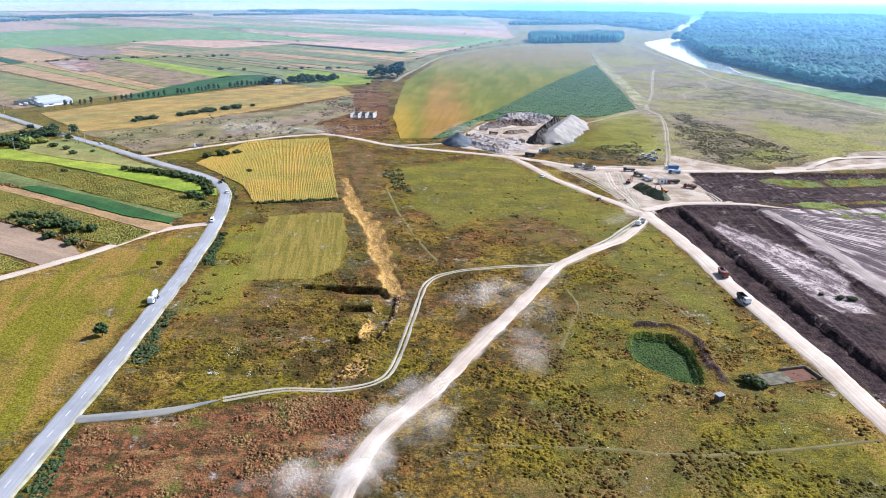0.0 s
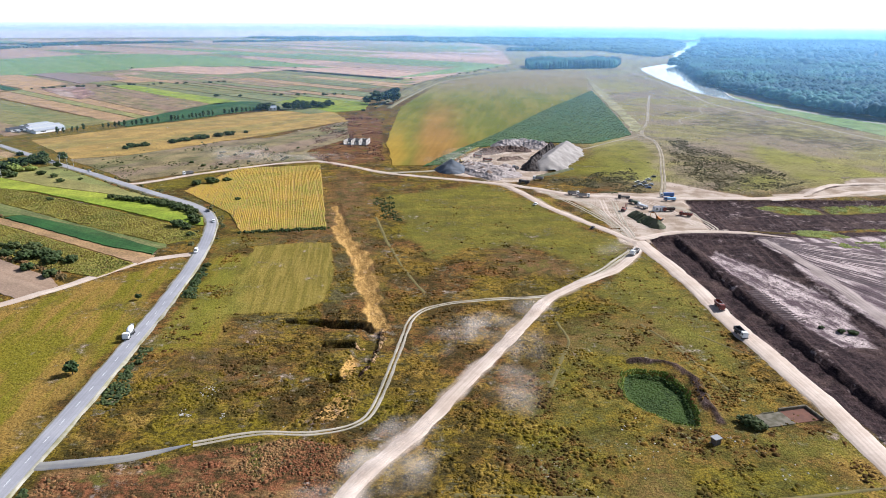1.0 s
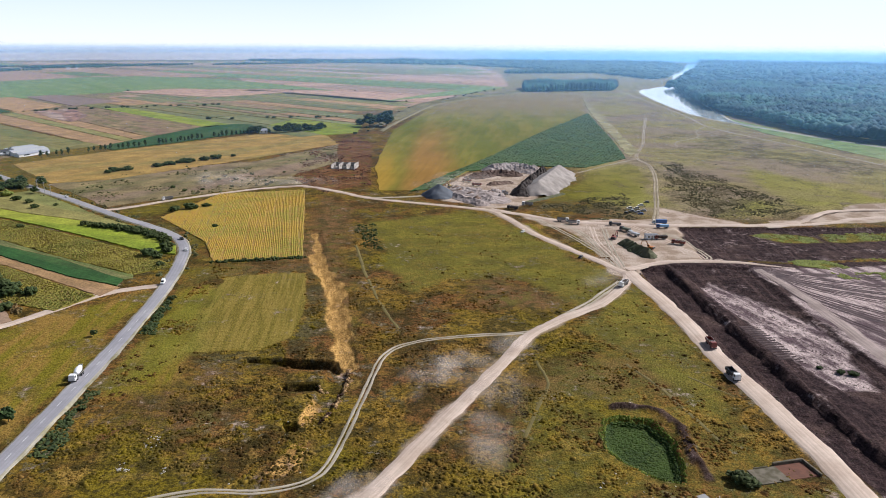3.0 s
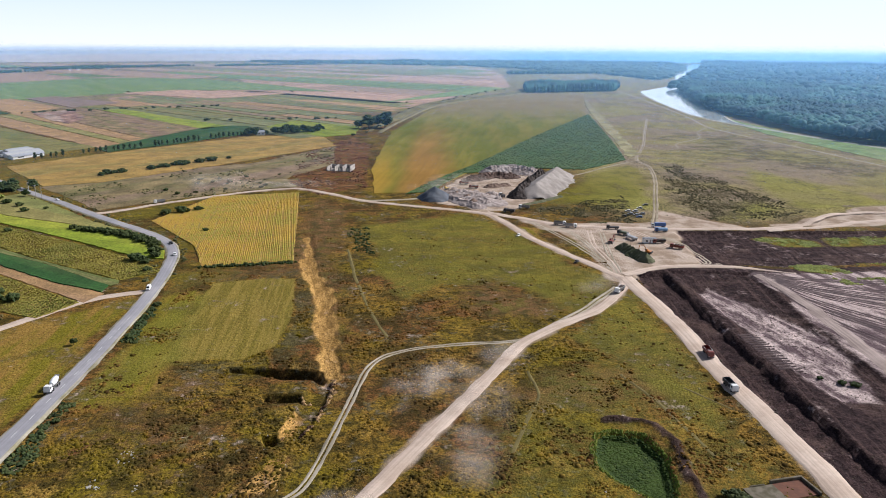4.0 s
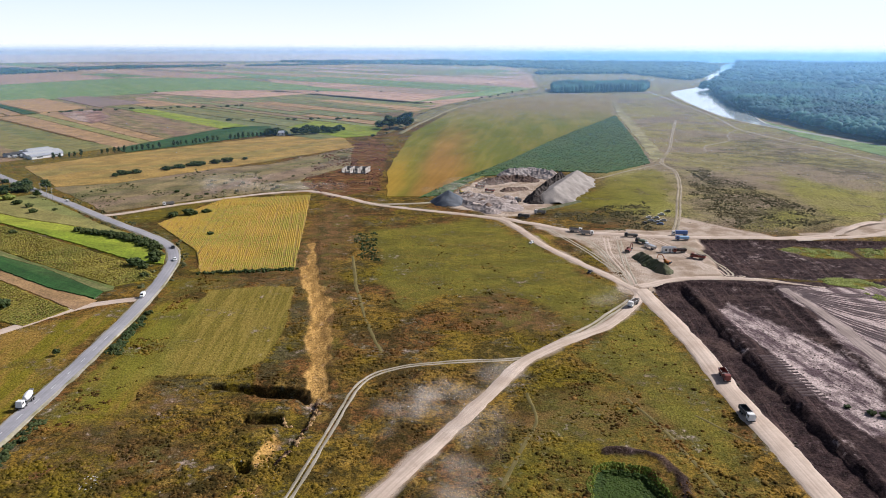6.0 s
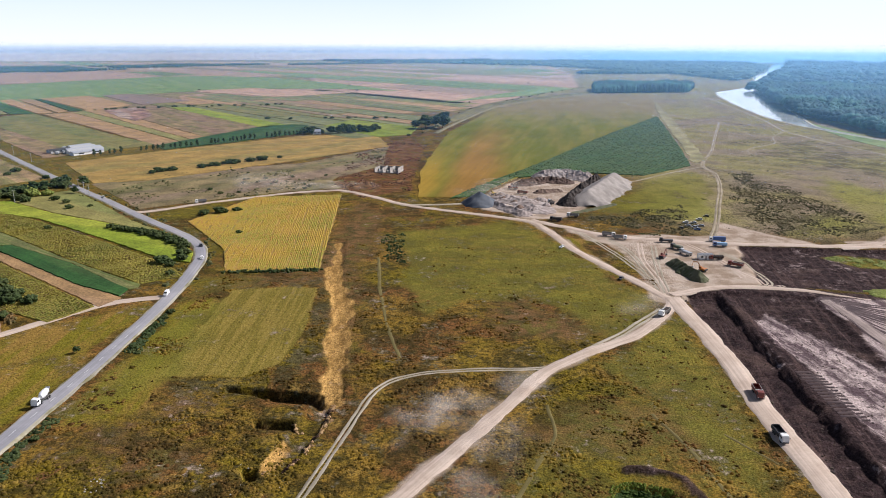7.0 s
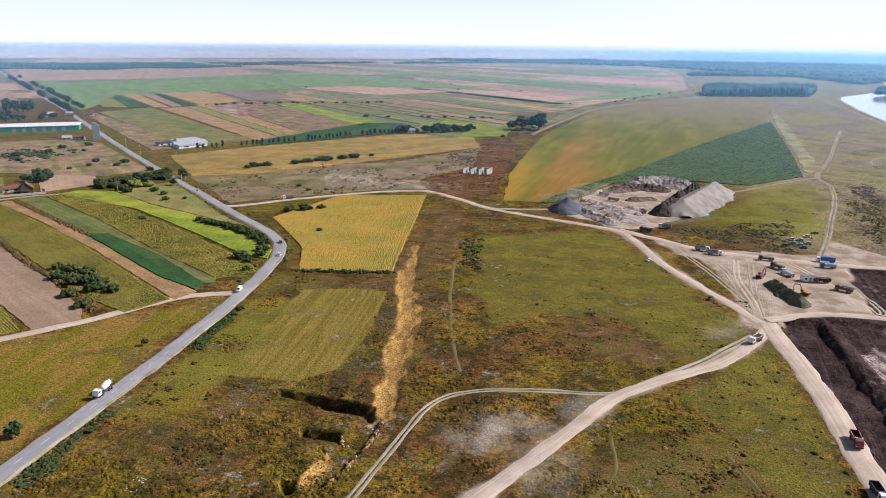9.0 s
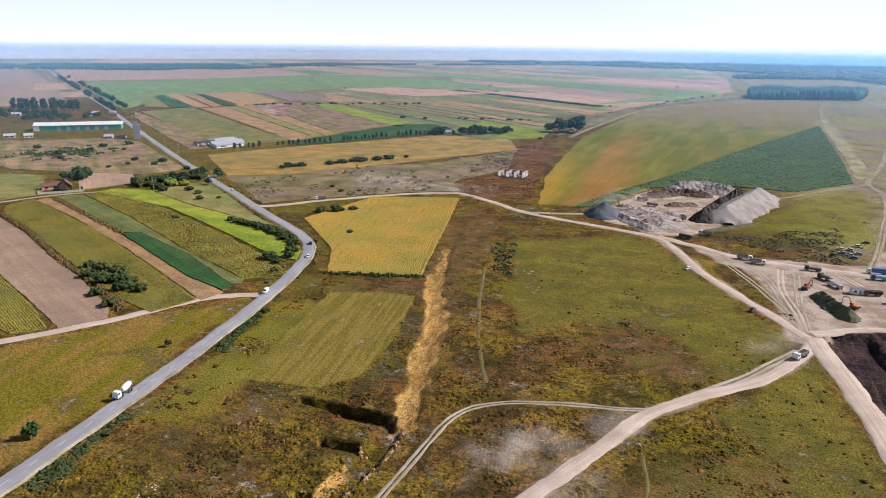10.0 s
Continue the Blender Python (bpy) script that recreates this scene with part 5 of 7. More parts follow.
LOW = [(0, 0, 0.42, 0.5, 0.36), (0.45, 0.1, 0.36, 0.4, 0.3), (-0.4, 0.15, 0.38, 0.42, 0.3), (0.05, -0.4, 0.34, 0.4, 0.28), (-0.1, 0.4, 0.4, 0.38, 0.32)]
KINDS = {"tree": [plant("tree", "leafy dark green tree on the plain", "tree", ROUND, 76, 0.125, L_TREE, 0.3, 3 + k, "trees of the plain") for k in range(3)],
         "poplar": [plant("tree", "tall narrow dark green tree", "tree", OVAL, 56, 0.085, L_TREE, 0.25, 8, "trees of the plain")],
         "bush": [plant("bush", "low dark green leafy bush", "bush", LOW, 54, 0.22, L_BUSH, 0.2, 12 + k, "bushes") for k in range(3)],
         "pale": [plant("bush", "low pale yellow-green leafy bush", "bush", LOW, 54, 0.22, L_WILLOW, 0.2, 15, "bushes")]}
used = set()
pr = random.Random(5)


def grow(kind, x, y, h):
    src = pr.choice(KINDS[kind])
    m = Matrix.LocRotScale((x, y, float(height(x, y)) + (0.2 if y > 330 or x < -110 else 0.0)), Euler((0, 0, pr.uniform(0, 6.28))), (h * pr.uniform(0.9, 1.15), h * pr.uniform(0.9, 1.15), h))
    if src.name not in used:
        used.add(src.name)
        src.matrix_basis = m
        src.rotation_euler, src.scale = m.to_euler(), m.to_scale()
        return src
    ob = src.copy()
    scene.collection.objects.link(ob)
    for ch in src.children:
        c2 = ch.copy()
        scene.collection.objects.link(c2)
        c2.parent = ob
    ob.matrix_basis = m
    return ob


for x, y, h in ((-107, 189.5, 4.6), (-112.5, 250, 2.6), (-88, 927, 18), (-68, 935, 22), (-78, 945, 16), (-101, 930, 11), (-285, 527, 8), (-275, 500, 5), (-303, 532, 7), (-318, 477, 5)):
    grow("tree", x, y, h)
for x, y, h in ((-134, 351, 4.5), (-128, 347, 3), (-122, 335, 2.5), (-196, 411, 3.2), (-190, 408, 3.5), (-184, 406, 3.6), (-178, 404.5, 3.4), (-172, 402.5, 3.8), (-166, 400, 3.6), (-160, 397, 4), (-154, 394, 3.8), (-149, 390, 4), (-144, 386, 4), (-139, 382, 4.2), (-135.5, 377, 4), (-130.5, 366, 4), (-169, 399, 3), (-157, 393, 3.2), (-146, 385, 3.4), (-127.5, 358, 3.4),
                (-120, 410, 2), (-150, 455, 5), (-158, 450, 4), (-142, 462, 3), (-230, 405, 2.5), (-196, 310, 4.5), (-194, 301, 4), (-186, 308, 5), (-177, 300, 5), (-168, 292, 4.5), (-160, 293, 4), (-174, 283, 3.5), (-160, 275, 3.5),
                (-183, 297, 5), (-205, 313, 3.5), (-171, 299, 4), (86.7, 165, 3), (88.5, 163.5, 2.4), (-98.5, 284, 1.8), (-98, 276, 1.6), (-97, 267, 1.5), (-95.5, 256, 1.6), (-99, 290, 1.8), (-90, 197, 1.4), (144, 228, 1.6), (147, 226, 1.9), (139, 232, 1.2),
                (-250, 455, 3), (-262, 470, 3), (-240, 462, 2), (-275, 478, 3.5), (-290, 470, 4), (-298, 474, 5), (-310, 482, 4.5), (-352, 446, 3)):
    grow("bush", x, y, h)
for x, y in ((-296, 487), (-302, 492), (-310, 500), (-290, 492)):
    grow("pale", x, y, pr.uniform(4, 5.5))
for k in range(44):
    t = pr.random()
    d = pr.uniform(0, 12 + 20 * t)
    grow(pr.choice(("bush", "tree")), -318 + 26 * t - 0.75 * d, 474 + 46 * t + 0.65 * d, pr.uniform(3, 6))
row = [(-360, 661), (-352, 673), (-332, 703), (-315, 719), (-291, 748), (-277, 774), (-243, 821), (-214, 856)]
for k, q in enumerate(curve(row, 5.2)):
    if k % 13 not in (5, 6):
        grow("poplar", q[0] + pr.uniform(-0.7, 0.7), q[1] + pr.uniform(-0.7, 0.7), pr.uniform(5, 7.5))
for k in range(46):
    t1, t2 = pr.random(), pr.random()
    grow("tree", -228 + 84 * t1 + 10 * t2, 846 + 25 * t1 + 36 * t2, pr.uniform(5.5, 9.5))
for k in range(26):
    x = pr.uniform(-262, -185)
    grow("bush", x, 583 + (x + 262) * 1.25 + pr.uniform(-6, 6), pr.uniform(2, 5))
for k in range(20):
    x = pr.uniform(-200, -120)
    grow("bush", x, 500 + (x + 200) * 0.5 + pr.uniform(-4, 60), pr.uniform(1, 2.6))
for k in range(55):
    t = pr.random()
    q = np.array((-735, 935)) * (1 - t) + np.array((-1560, 1650)) * t + np.array((0.66, 0.75)) * pr.choice((-11, 12))
    grow("tree", q[0], q[1], pr.uniform(7, 13))
for k in range(44):
    grow("tree", pr.uniform(-880, -700), pr.uniform(790, 860), pr.uniform(6, 10))
for k in range(26):
    grow("poplar", pr.uniform(-900, -800), pr.uniform(880, 930), pr.uniform(14, 20))
for k in range(16):
    t = pr.random()
    grow("bush", -560 + 220 * t + pr.uniform(-40, 40), 640 - 90 * t + pr.uniform(-35, 35), pr.uniform(2, 5))
for k in range(12):
    grow("tree", pr.uniform(-395, -372), pr.uniform(478, 500), pr.uniform(5, 8))
for k in range(14):
    t = pr.random()
    grow("bush", -330 + 230 * t + pr.uniform(-6, 6), 1010 + 60 * t + pr.uniform(-10, 10), pr.uniform(2, 4))
for q in curve([(-84, 860), (-64, 1003), (-31, 1235), (40, 1480), (86, 1627), (180, 1850)], 30):
    grow("bush", q[0] - 10 + pr.uniform(-7, 7), q[1] + pr.uniform(-12, 12), pr.uniform(1.5, 3.5))
for q in curve([(-640, 1100), (-560, 1160), (-470, 1210), (-380, 1250)], 14):
    grow("bush", q[0] + pr.uniform(-8, 8), q[1] + pr.uniform(-8, 8), pr.uniform(2, 4.5))
for k in range(22):
    u, w = pr.uniform(-300, 1600), pr.uniform(700, 1900)
    q = U * u + W * w
    if left_of_levee(q) and right_of_road(q):
        grow("bush", q[0], q[1], pr.uniform(2, 4))
for src in [s for k in KINDS.values() for s in k]:
    if src.name not in used:
        for ch in list(src.children):
            bpy.data.objects.remove(ch)
        bpy.data.objects.remove(src)

# dark scrub in slanting bands over the flood plain
p = sow(15000, 118, 470, 445, 980, lambda x, y: (reach(x, y, RIVER_TRACK) > 3) & (reach(x, y, EAST_ROAD) > 5) & (wobble(0.22 * (0.72 * x - 0.69 * y), 0.69 * x + 0.72 * y, 17, 73) + 0.8 * wobble(x, y, 26, 74) + 0.5 * wobble(x, y, 7, 75) > 0.85 - 1.0 * inside(x, y, DARK_GROWTH[0])))
k = 0.15 + 0.22 * rng.exponential(1.0, len(p)).clip(0, 4)
mass("scrub", dome(5), p, k, k * 0.5, L_HEDGE_DARK, "low dark scrub in bands over the flood plain", "scrub", 0.4)
p = sow(4000, 58, 128, 425, 500, lambda x, y: (abs(reach(x, y, EAST_ROAD) - 9) < 4 + 2 * wobble(x, y, 9, 76)) & (y > np.interp(x, [60, 125], [470, 418])) & off_roads(x, y, 1))
k = rng.uniform(0.3, 0.8, len(p))
mass("scrub", ball(1), p, k, k * 0.6, L_BUSH, "dark green weeds along the yard road", "scrub", 0.4)

for poly, n_, words in ((DARK_GROWTH[1], 6000, "dark weeds in the grass beside the gravel yard"), (DARK_GROWTH[0], 12000, "dark weeds over the near flood plain")):
    q = np.array(poly)
    p = sow(n_, q[:, 0].min(), q[:, 0].max(), q[:, 1].min(), q[:, 1].max(), lambda x, y: (depth_in(x, y, poly) + 6 * wobble(x, y, 12, 86) > 0) & (wobble(x, y, 9, 87) + 0.7 * wobble(x, y, 3.5, 88) > -0.15) & (reach(x, y, RIVER_TRACK) > 3.5) & (reach(x, y, EAST_ROAD) > 5))
    k = 0.2 + 0.2 * rng.exponential(1.0, len(p)).clip(0, 4)
    mass("scrub", dome(5), p, k, k * 0.7, L_HEDGE_DARK, words, "scrub", 0.4)

# hedges, verges and pond growth
SCRUB = [(-284, 534), (-223, 608), (-157, 650), (-104, 765), (-86, 647), (-112, 575), (-96, 542), (-130, 526), (-170, 493), (-205, 460)]
p = sow(5000, -285, -85, 460, 765, lambda x, y: inside(x, y, SCRUB) & (wobble(x, y, 22, 64) + 0.5 * wobble(x, y, 8, 65) > 0.05) & (reach(x, y, NORTH_ROAD) > 5))
k = 0.3 + 0.35 * rng.exponential(1.0, len(p)).clip(0, 4)
mass("scrub", dome(5), p + np.array((0, 0, 0.14)), k, k * 0.7, L_SCRUB, "low scrub over the fallow land", "scrub", 0.4)
p = sow(9000, -125, -44, 510, 840, lambda x, y: inside(x, y, RED_ZONES[1]) & (reach(x, y, NORTH_ROAD) > 4) & (wobble(x, y, 20, 66) + 0.6 * wobble(x, y, 7, 68) > 0.1))
k = 0.25 + 0.3 * rng.exponential(1.0, len(p)).clip(0, 4)
mass("dry_weeds", dome(5), p, k, k * 0.6, L_RUIN, "rust red dry weeds around the ruin", "weeds", 0.4)
p = sow(7000, -620, -332, 500, 690, lambda x, y: inside(x, y, [(-615, 625), (-527, 686), (-480, 672), (-332, 550), (-348, 516), (-460, 500), (-620, 560)]) & (1.3 - np.hypot((x + 488) / 30, (y - 580) / 34) + 0.7 * wobble(x, y, 12, 67) + 0.4 * wobble(x, y, 5, 92) > 0.4))
k = rng.uniform(0.7, 1.8, len(p))
mass("scrub", ball(1), p + np.array((0, 0, 0.25)), k, k * 0.8, L_BUSH, "low green scrub over the wasteland", "scrub", 0.4)
p = sow(1900, -46, -14, 355, 430, lambda x, y: depth_in(x, y, [(-40, 418), (-30, 421), (-19, 366), (-29, 369)]) + 2.5 * wobble(x, y, 4, 79) > 0)
k = 0.2 + 0.2 * rng.exponential(1.0, len(p)).clip(0, 4)
mass("shrub_patch", dome(5), p, k, k * 0.9, L_BUSH, "dark green patch of low shrubs", "shrubs", 0.4)
p = sow(9000, -104, -72, 98, 310, lambda x, y: (reach(x, y, ROAD) > 4.4) & (reach(x, y, ROAD) < 8.5 + 3 * wobble(x, y, 9, 61)) & (x > -101 + (y - 200) * -0.03) & (reach(x, y, DRIVE) > 2.6) & (wobble(x, y, 12, 62) > -0.1) & ((y < 208) | ((y > 252) & (y < 292))))
k = rng.uniform(0.35, 0.9, len(p))
mass("verge_growth", ball(1), p, k, k * rng.uniform(0.5, 0.9, len(p)), L_BUSH, "dark green weeds along the road verge", "weeds", 0.4)
p = sow(9000, -300, -100, 318, 530, lambda x, y: (reach(x, y, ROAD) > 4.6) & (reach(x, y, ROAD) < 7.0 + 2.5 * wobble(x, y, 9, 61)) & (wobble(x, y, 16, 78) > -0.25) & (reach(x, y, NORTH_ROAD) > 4) & (reach(x, y, SIDE_ROAD) > 4))
k = 0.3 + 0.3 * rng.exponential(1.0, len(p)).clip(0, 4)
mass("verge_growth", dome(5), p, k, k * 0.9, L_SCRUB, "olive weeds and scrub along the road bend", "weeds", 0.35)
for line, words in (([(-336, 380), (-282, 351), (-232, 320), (-197, 301), (-164, 281), (-152, 272)], "rusty brown hedge between two fields"), ([(-343, 426), (-300, 402), (-236, 367)], "rusty brown hedge beside the stubble"),
                    ([(-57, 350), (-78, 346), (-99, 341)], "weedy foot of the maize field")):
    q = curve(line, 0.32)
    pts = np.column_stack([q + rng.normal(0, 0.9, q.shape), np.full(len(q), 0.2)])
    k = rng.uniform(0.4, 0.85, len(pts))
    mass("hedge", ball(1), pts, k, k * 1.2, L_HEDGE if "rusty" in words else L_BUSH, words, "hedge", 0.4)
p = sow(8000, 55, 79, 162, 198, lambda x, y: inside(x, y, POND) & (reach(x, y, POND + POND[:1]) > 0.7))
k = rng.uniform(0.3, 0.8, len(p))
mass("duckweed", dome(5), p, k, rng.uniform(0.08, 0.3, len(p)), L_POND, "dark green duckweed and low plants on the pond", "duckweed", 0.35)
p = sow(5000, 54, 80, 160, 199, lambda x, y: (reach(x, y, POND + POND[:1]) < 0.8 + 0.5 * wobble(x, y, 5, 97)))
k = rng.uniform(0.2, 0.45, len(p))
mass("pond_reed", cone(5), p, k, rng.uniform(0.2, 0.5, len(p)), L_POND_RIM, "bright green reeds round the pond", "reeds", 0.35)
clod_soil = surface("dark_clods", (0.045, 0.034, 0.03), (0.09, 0.065, 0.05), 0.5, 3)
p = sow(2600, 100, 135, 95, 345, lambda x, y: (abs(reach(x, y, HAUL_EAST) - 4.6) < 0.9) & (x > np.interp(y, [a[1] for a in HAUL_EAST[::-1]], [a[0] for a in HAUL_EAST[::-1]])) & (wobble(x, y, 7, 63) > -0.1))
k = rng.uniform(0.25, 0.8, len(p))
mass("clod", ball(1), p, k, k * 0.7, clod_soil, "dark clods of earth beside the haul road", "clods", 0.4)
p = sow(3000, 108, 158, 95, 342, lambda x, y: inside(x, y, CUT_W) | inside(x, y, CUT_E))
k = rng.uniform(0.1, 0.32, len(p))
mass("clod", ball(1), p, k, k * 0.7, clod_soil, "dark clods on the floor of the dig", "clods", 0.4)

for poly in WEED_PATCHES:
    q = np.array(poly)
    p = sow(3000, q[:, 0].min(), q[:, 0].max(), q[:, 1].min(), q[:, 1].max(), lambda x, y: inside(x, y, poly) & (wobble(x, y, 7, 69) + 0.6 * wobble(x, y, 3, 70) > -0.3))
    k = rng.uniform(0.3, 0.9, len(p))
    mass("green_weeds", dome(5), p, k, k * 0.5, L_WILLOW, "bright green weeds on the dark soil", "weeds", 0.4)

BANK_EARTH = surface("pale_bank_earth", (0.46, 0.30, 0.15), (0.28, 0.175, 0.085), 0.8, 4)
for line in ([(-20, 190), (-17.8, 198), (-16.6, 208), (-16.2, 218), (-17, 226)], [(-25, 189.5), (-24.3, 190.5)], [(-26, 214), (-22, 210.5)]):
    q = curve(line, 0.35)
    q = q[wobble(q[:, 0], q[:, 1], 2.5, 91) > -0.25] + rng.normal(0, 0.5, (len(q[wobble(q[:, 0], q[:, 1], 2.5, 91) > -0.25]), 2))
    k = rng.uniform(0.25, 0.6, len(q))
    mass("bank_clod", ball(1), np.column_stack([q, height(q[:, 0], q[:, 1])]), k, k * 0.9, BANK_EARTH, "pale crumbling earth along the gully's edge", "earth", 0.4)

# dark red clods stand in for the shadowed hollows of the bank
SHADE_CLOD = surface("shaded_red_earth", (0.075, 0.040, 0.026), (0.11, 0.060, 0.036), 0.8, 4)
spots = np.array(((-16.6, 222), (-16.4, 217.5), (-17.2, 208), (-17.8, 203), (-20.2, 192.5), (-19.0, 196)))
q = np.repeat(spots, 9, axis=0) + rng.normal(0, 0.45, (54, 2))
k = rng.uniform(0.3, 0.65, 54)
mass("bank_clod", ball(1), np.column_stack([q, height(q[:, 0], q[:, 1])]), k, k * 0.8, SHADE_CLOD, "dark red clods standing in for shade under the gully's edge", "earth", 0.4)

# ---- heaps of the gravel yard ----
GRAVEL = surface("pale_gravel", (0.33, 0.295, 0.27), (0.25, 0.22, 0.20), 0.12, 1.5)
BLUE_GRAVEL = surface("blue_grey_gravel", (0.085, 0.10, 0.125), (0.125, 0.135, 0.155), 0.2, 1.5)
DARK_BROWN = surface("damp_brown_earth", (0.075, 0.048, 0.040), (0.12, 0.078, 0.062), 0.2, 1.2)
BROWN_EARTH = surface("brown_earth", (0.13, 0.085, 0.065), (0.20, 0.14, 0.11), 0.2, 1.2)
BLACK_HEAP = surface("dark_dug_earth", (0.035, 0.028, 0.026), (0.06, 0.047, 0.042), 0.3, 1.2)
GREY_EARTH = surface("grey_earth", (0.40, 0.345, 0.32), (0.27, 0.22, 0.20), 0.15, 1.2)
WEED_HEAP = surface("overgrown_heap", (0.075, 0.085, 0.040), (0.12, 0.115, 0.068), 0.3, 1.5)


def heap(words, line, spread, tall, material, lumps=0.25, seed=1, smooth=False):
    """A heap poured along a ridge line: straight sides at the angle of rest, broken by lumps and small ridges."""
    q = np.array(line)
    x0, x1 = q[:, 0].min() - spread, q[:, 0].max() + spread
    y0, y1 = q[:, 1].min() - spread, q[:, 1].max() + spread
    n = 26 if spread < 4 else 66
    X, Y = np.meshgrid(np.linspace(x0, x1, n), np.linspace(y0, y1, n), indexing="ij")
    d = reach(X, Y, line if len(line) > 1 else [line[0], (line[0][0] + 0.1, line[0][1])]) / spread
    d = d * (1 + 0.16 * wobble(X, Y, spread * 0.7, seed) + 0.10 * wobble(X, Y, spread * 0.22, seed + 1))
    crag = 0.6 - np.abs(wobble(X, Y, max(2.5, spread * 0.28), seed + 2)) + 0.5 * (0.5 - np.abs(wobble(X, Y, 1.9, seed + 3)))
    side = np.clip(1 - d, 0, 1)
    Z = tall * side * (1 + 0.7 * lumps * crag) + 0.8 * lumps * wobble(X, Y, 1.7, seed + 4) * np.clip(3 * side, 0, 1)
    Z = np.where(d > 1.0, -0.6, Z)
    mx, my = (x0 + x1) / 2, (y0 + y1) / 2
    ob = new("mound", mesh_of("mound", np.stack([X.ravel() - mx, Y.ravel() - my, Z.ravel()], 1), grid_faces(n, n), material, smooth))
    ob.location = (mx, my, 0.05)
    return tagged(ob, words, "heap", "heaps of the yard")


heap("blue-grey cone of crushed stone", [(7, 505), (8, 503)], 13, 8, BLUE_GRAVEL, 0.04, 2, True)
heap("long pale ridge of gravel beside the blue heap", [(14, 508), (24, 492), (36, 476)], 6, 2.6, GREY_EARTH, 0.35, 3)
heap("large pale gravel heap with a dark face", [(78, 518), (91, 554), (103, 590)], 15, 8.2, GRAVEL, 0.09, 4, True)
heap("dark brown ridge of earth", [(34, 575), (50, 590), (66, 588)], 8, 3.2, DARK_BROWN, 0.7, 5)
heap("pale grey heap of rubble earth", [(52, 610), (70, 614), (84, 604)], 12, 5, GREY_EARTH, 0.55, 6)
heap("broad mound of grey dumped earth", [(24, 522), (38, 510), (44, 490)], 13, 2.2, GREY_EARTH, 0.5, 7)
heap("black heap face below the gravel", [(65, 510), (69, 522), (73, 534)], 8, 6.0, BLACK_HEAP, 0.5, 11)
heap("black heap face below the gravel", [(76, 552), (81, 563)], 7, 5.5, BLACK_HEAP, 0.6, 12)
heap("black heap face below the gravel", [(85, 576), (90, 588)], 7, 6.0, BLACK_HEAP, 0.6, 13)
heap("low brown strip of earth in the yard", [(46, 545), (60, 552)], 4, 2, BROWN_EARTH, 0.5, 8)
heap("low dark earth bank behind the parked truck", [(66, 482), (80, 496), (95, 512)], 2.6, 0.9, WEED_HEAP, 0.4, 9)
heap("long overgrown dark green spoil heap", [(109, 380), (112, 369), (115.5, 358)], 4.6, 3.4, WEED_HEAP, 0.3, 10)
for k in range(26):
    x, y = pr.uniform(18, 52), pr.uniform(478, 535)
    if abs((y - 530) + 1.2 * (x - 18)) < 22:
        heap("small dumped load of grey earth", [(x, y), (x + 1, y + 1)], pr.uniform(2.4, 3.6), pr.uniform(1.2, 1.9), GREY_EARTH if pr.random() < 0.6 else BROWN_EARTH, 0.3, 20 + k).location.z += 0.7

# ---- vehicles and machines ----
RUBBER = plain("tyre_rubber", (0.025, 0.025, 0.027), 0.9)
STEEL = plain("dull_steel", (0.28, 0.28, 0.29), 0.45, 0.8)
FRAME = plain("dark_frame", (0.05, 0.05, 0.055), 0.7)
GLASS = plain("dark_glass", (0.02, 0.025, 0.03), 0.06, 0, 0.05)
LAMP = plain("lamp_glass", (0.7, 0.7, 0.68), 0.15)
WHITE = plain("white_paint", (0.78, 0.78, 0.77), 0.35)
SILVER = plain("silver_paint", (0.45, 0.47, 0.50), 0.3, 0.5)
BLUE = plain("blue_paint", (0.06, 0.13, 0.32), 0.35)
RED_P = plain("dark_red_paint", (0.20, 0.045, 0.032), 0.45)
ORANGE = plain("orange_machine_paint", (0.50, 0.17, 0.03), 0.5)
YELLOW = plain("yellow_machine_paint", (0.50, 0.33, 0.03), 0.5)
BLACK_P = plain("black_paint", (0.02, 0.02, 0.025), 0.3)
DARK_LOAD = surface("dark_soil_load", (0.04, 0.03, 0.026), (0.07, 0.052, 0.045), 1, 5)


def block(bm, x0, x1, y0, y1, z0, z1, bevel=0.04, taper=None):
    """A bevelled box; taper: how far the top's front and rear are drawn in, and its sides."""
    m = Matrix.Translation(((x0 + x1) / 2, (y0 + y1) / 2, (z0 + z1) / 2)) @ Matrix.Diagonal((x1 - x0, y1 - y0, z1 - z0, 1))
    vs = bmesh.ops.create_cube(bm, size=1, matrix=m)["verts"]
    if taper:
        f, b, s = taper
        for v in vs:
            if v.co.z > (z0 + z1) / 2:
                v.co.y += -f if v.co.y > (y0 + y1) / 2 else b
                v.co.x += -s if v.co.x > (x0 + x1) / 2 else s
    if bevel:
        es = list({e for v in vs for e in v.link_edges})
        bmesh.ops.bevel(bm, geom=es, offset=bevel, segments=1, affect="EDGES")


def piece(name, parent, material, *boxes, label=""):
    bm = bmesh.new()
    for b in boxes:
        block(bm, *b)
    return part(name, bm, material, parent, label)


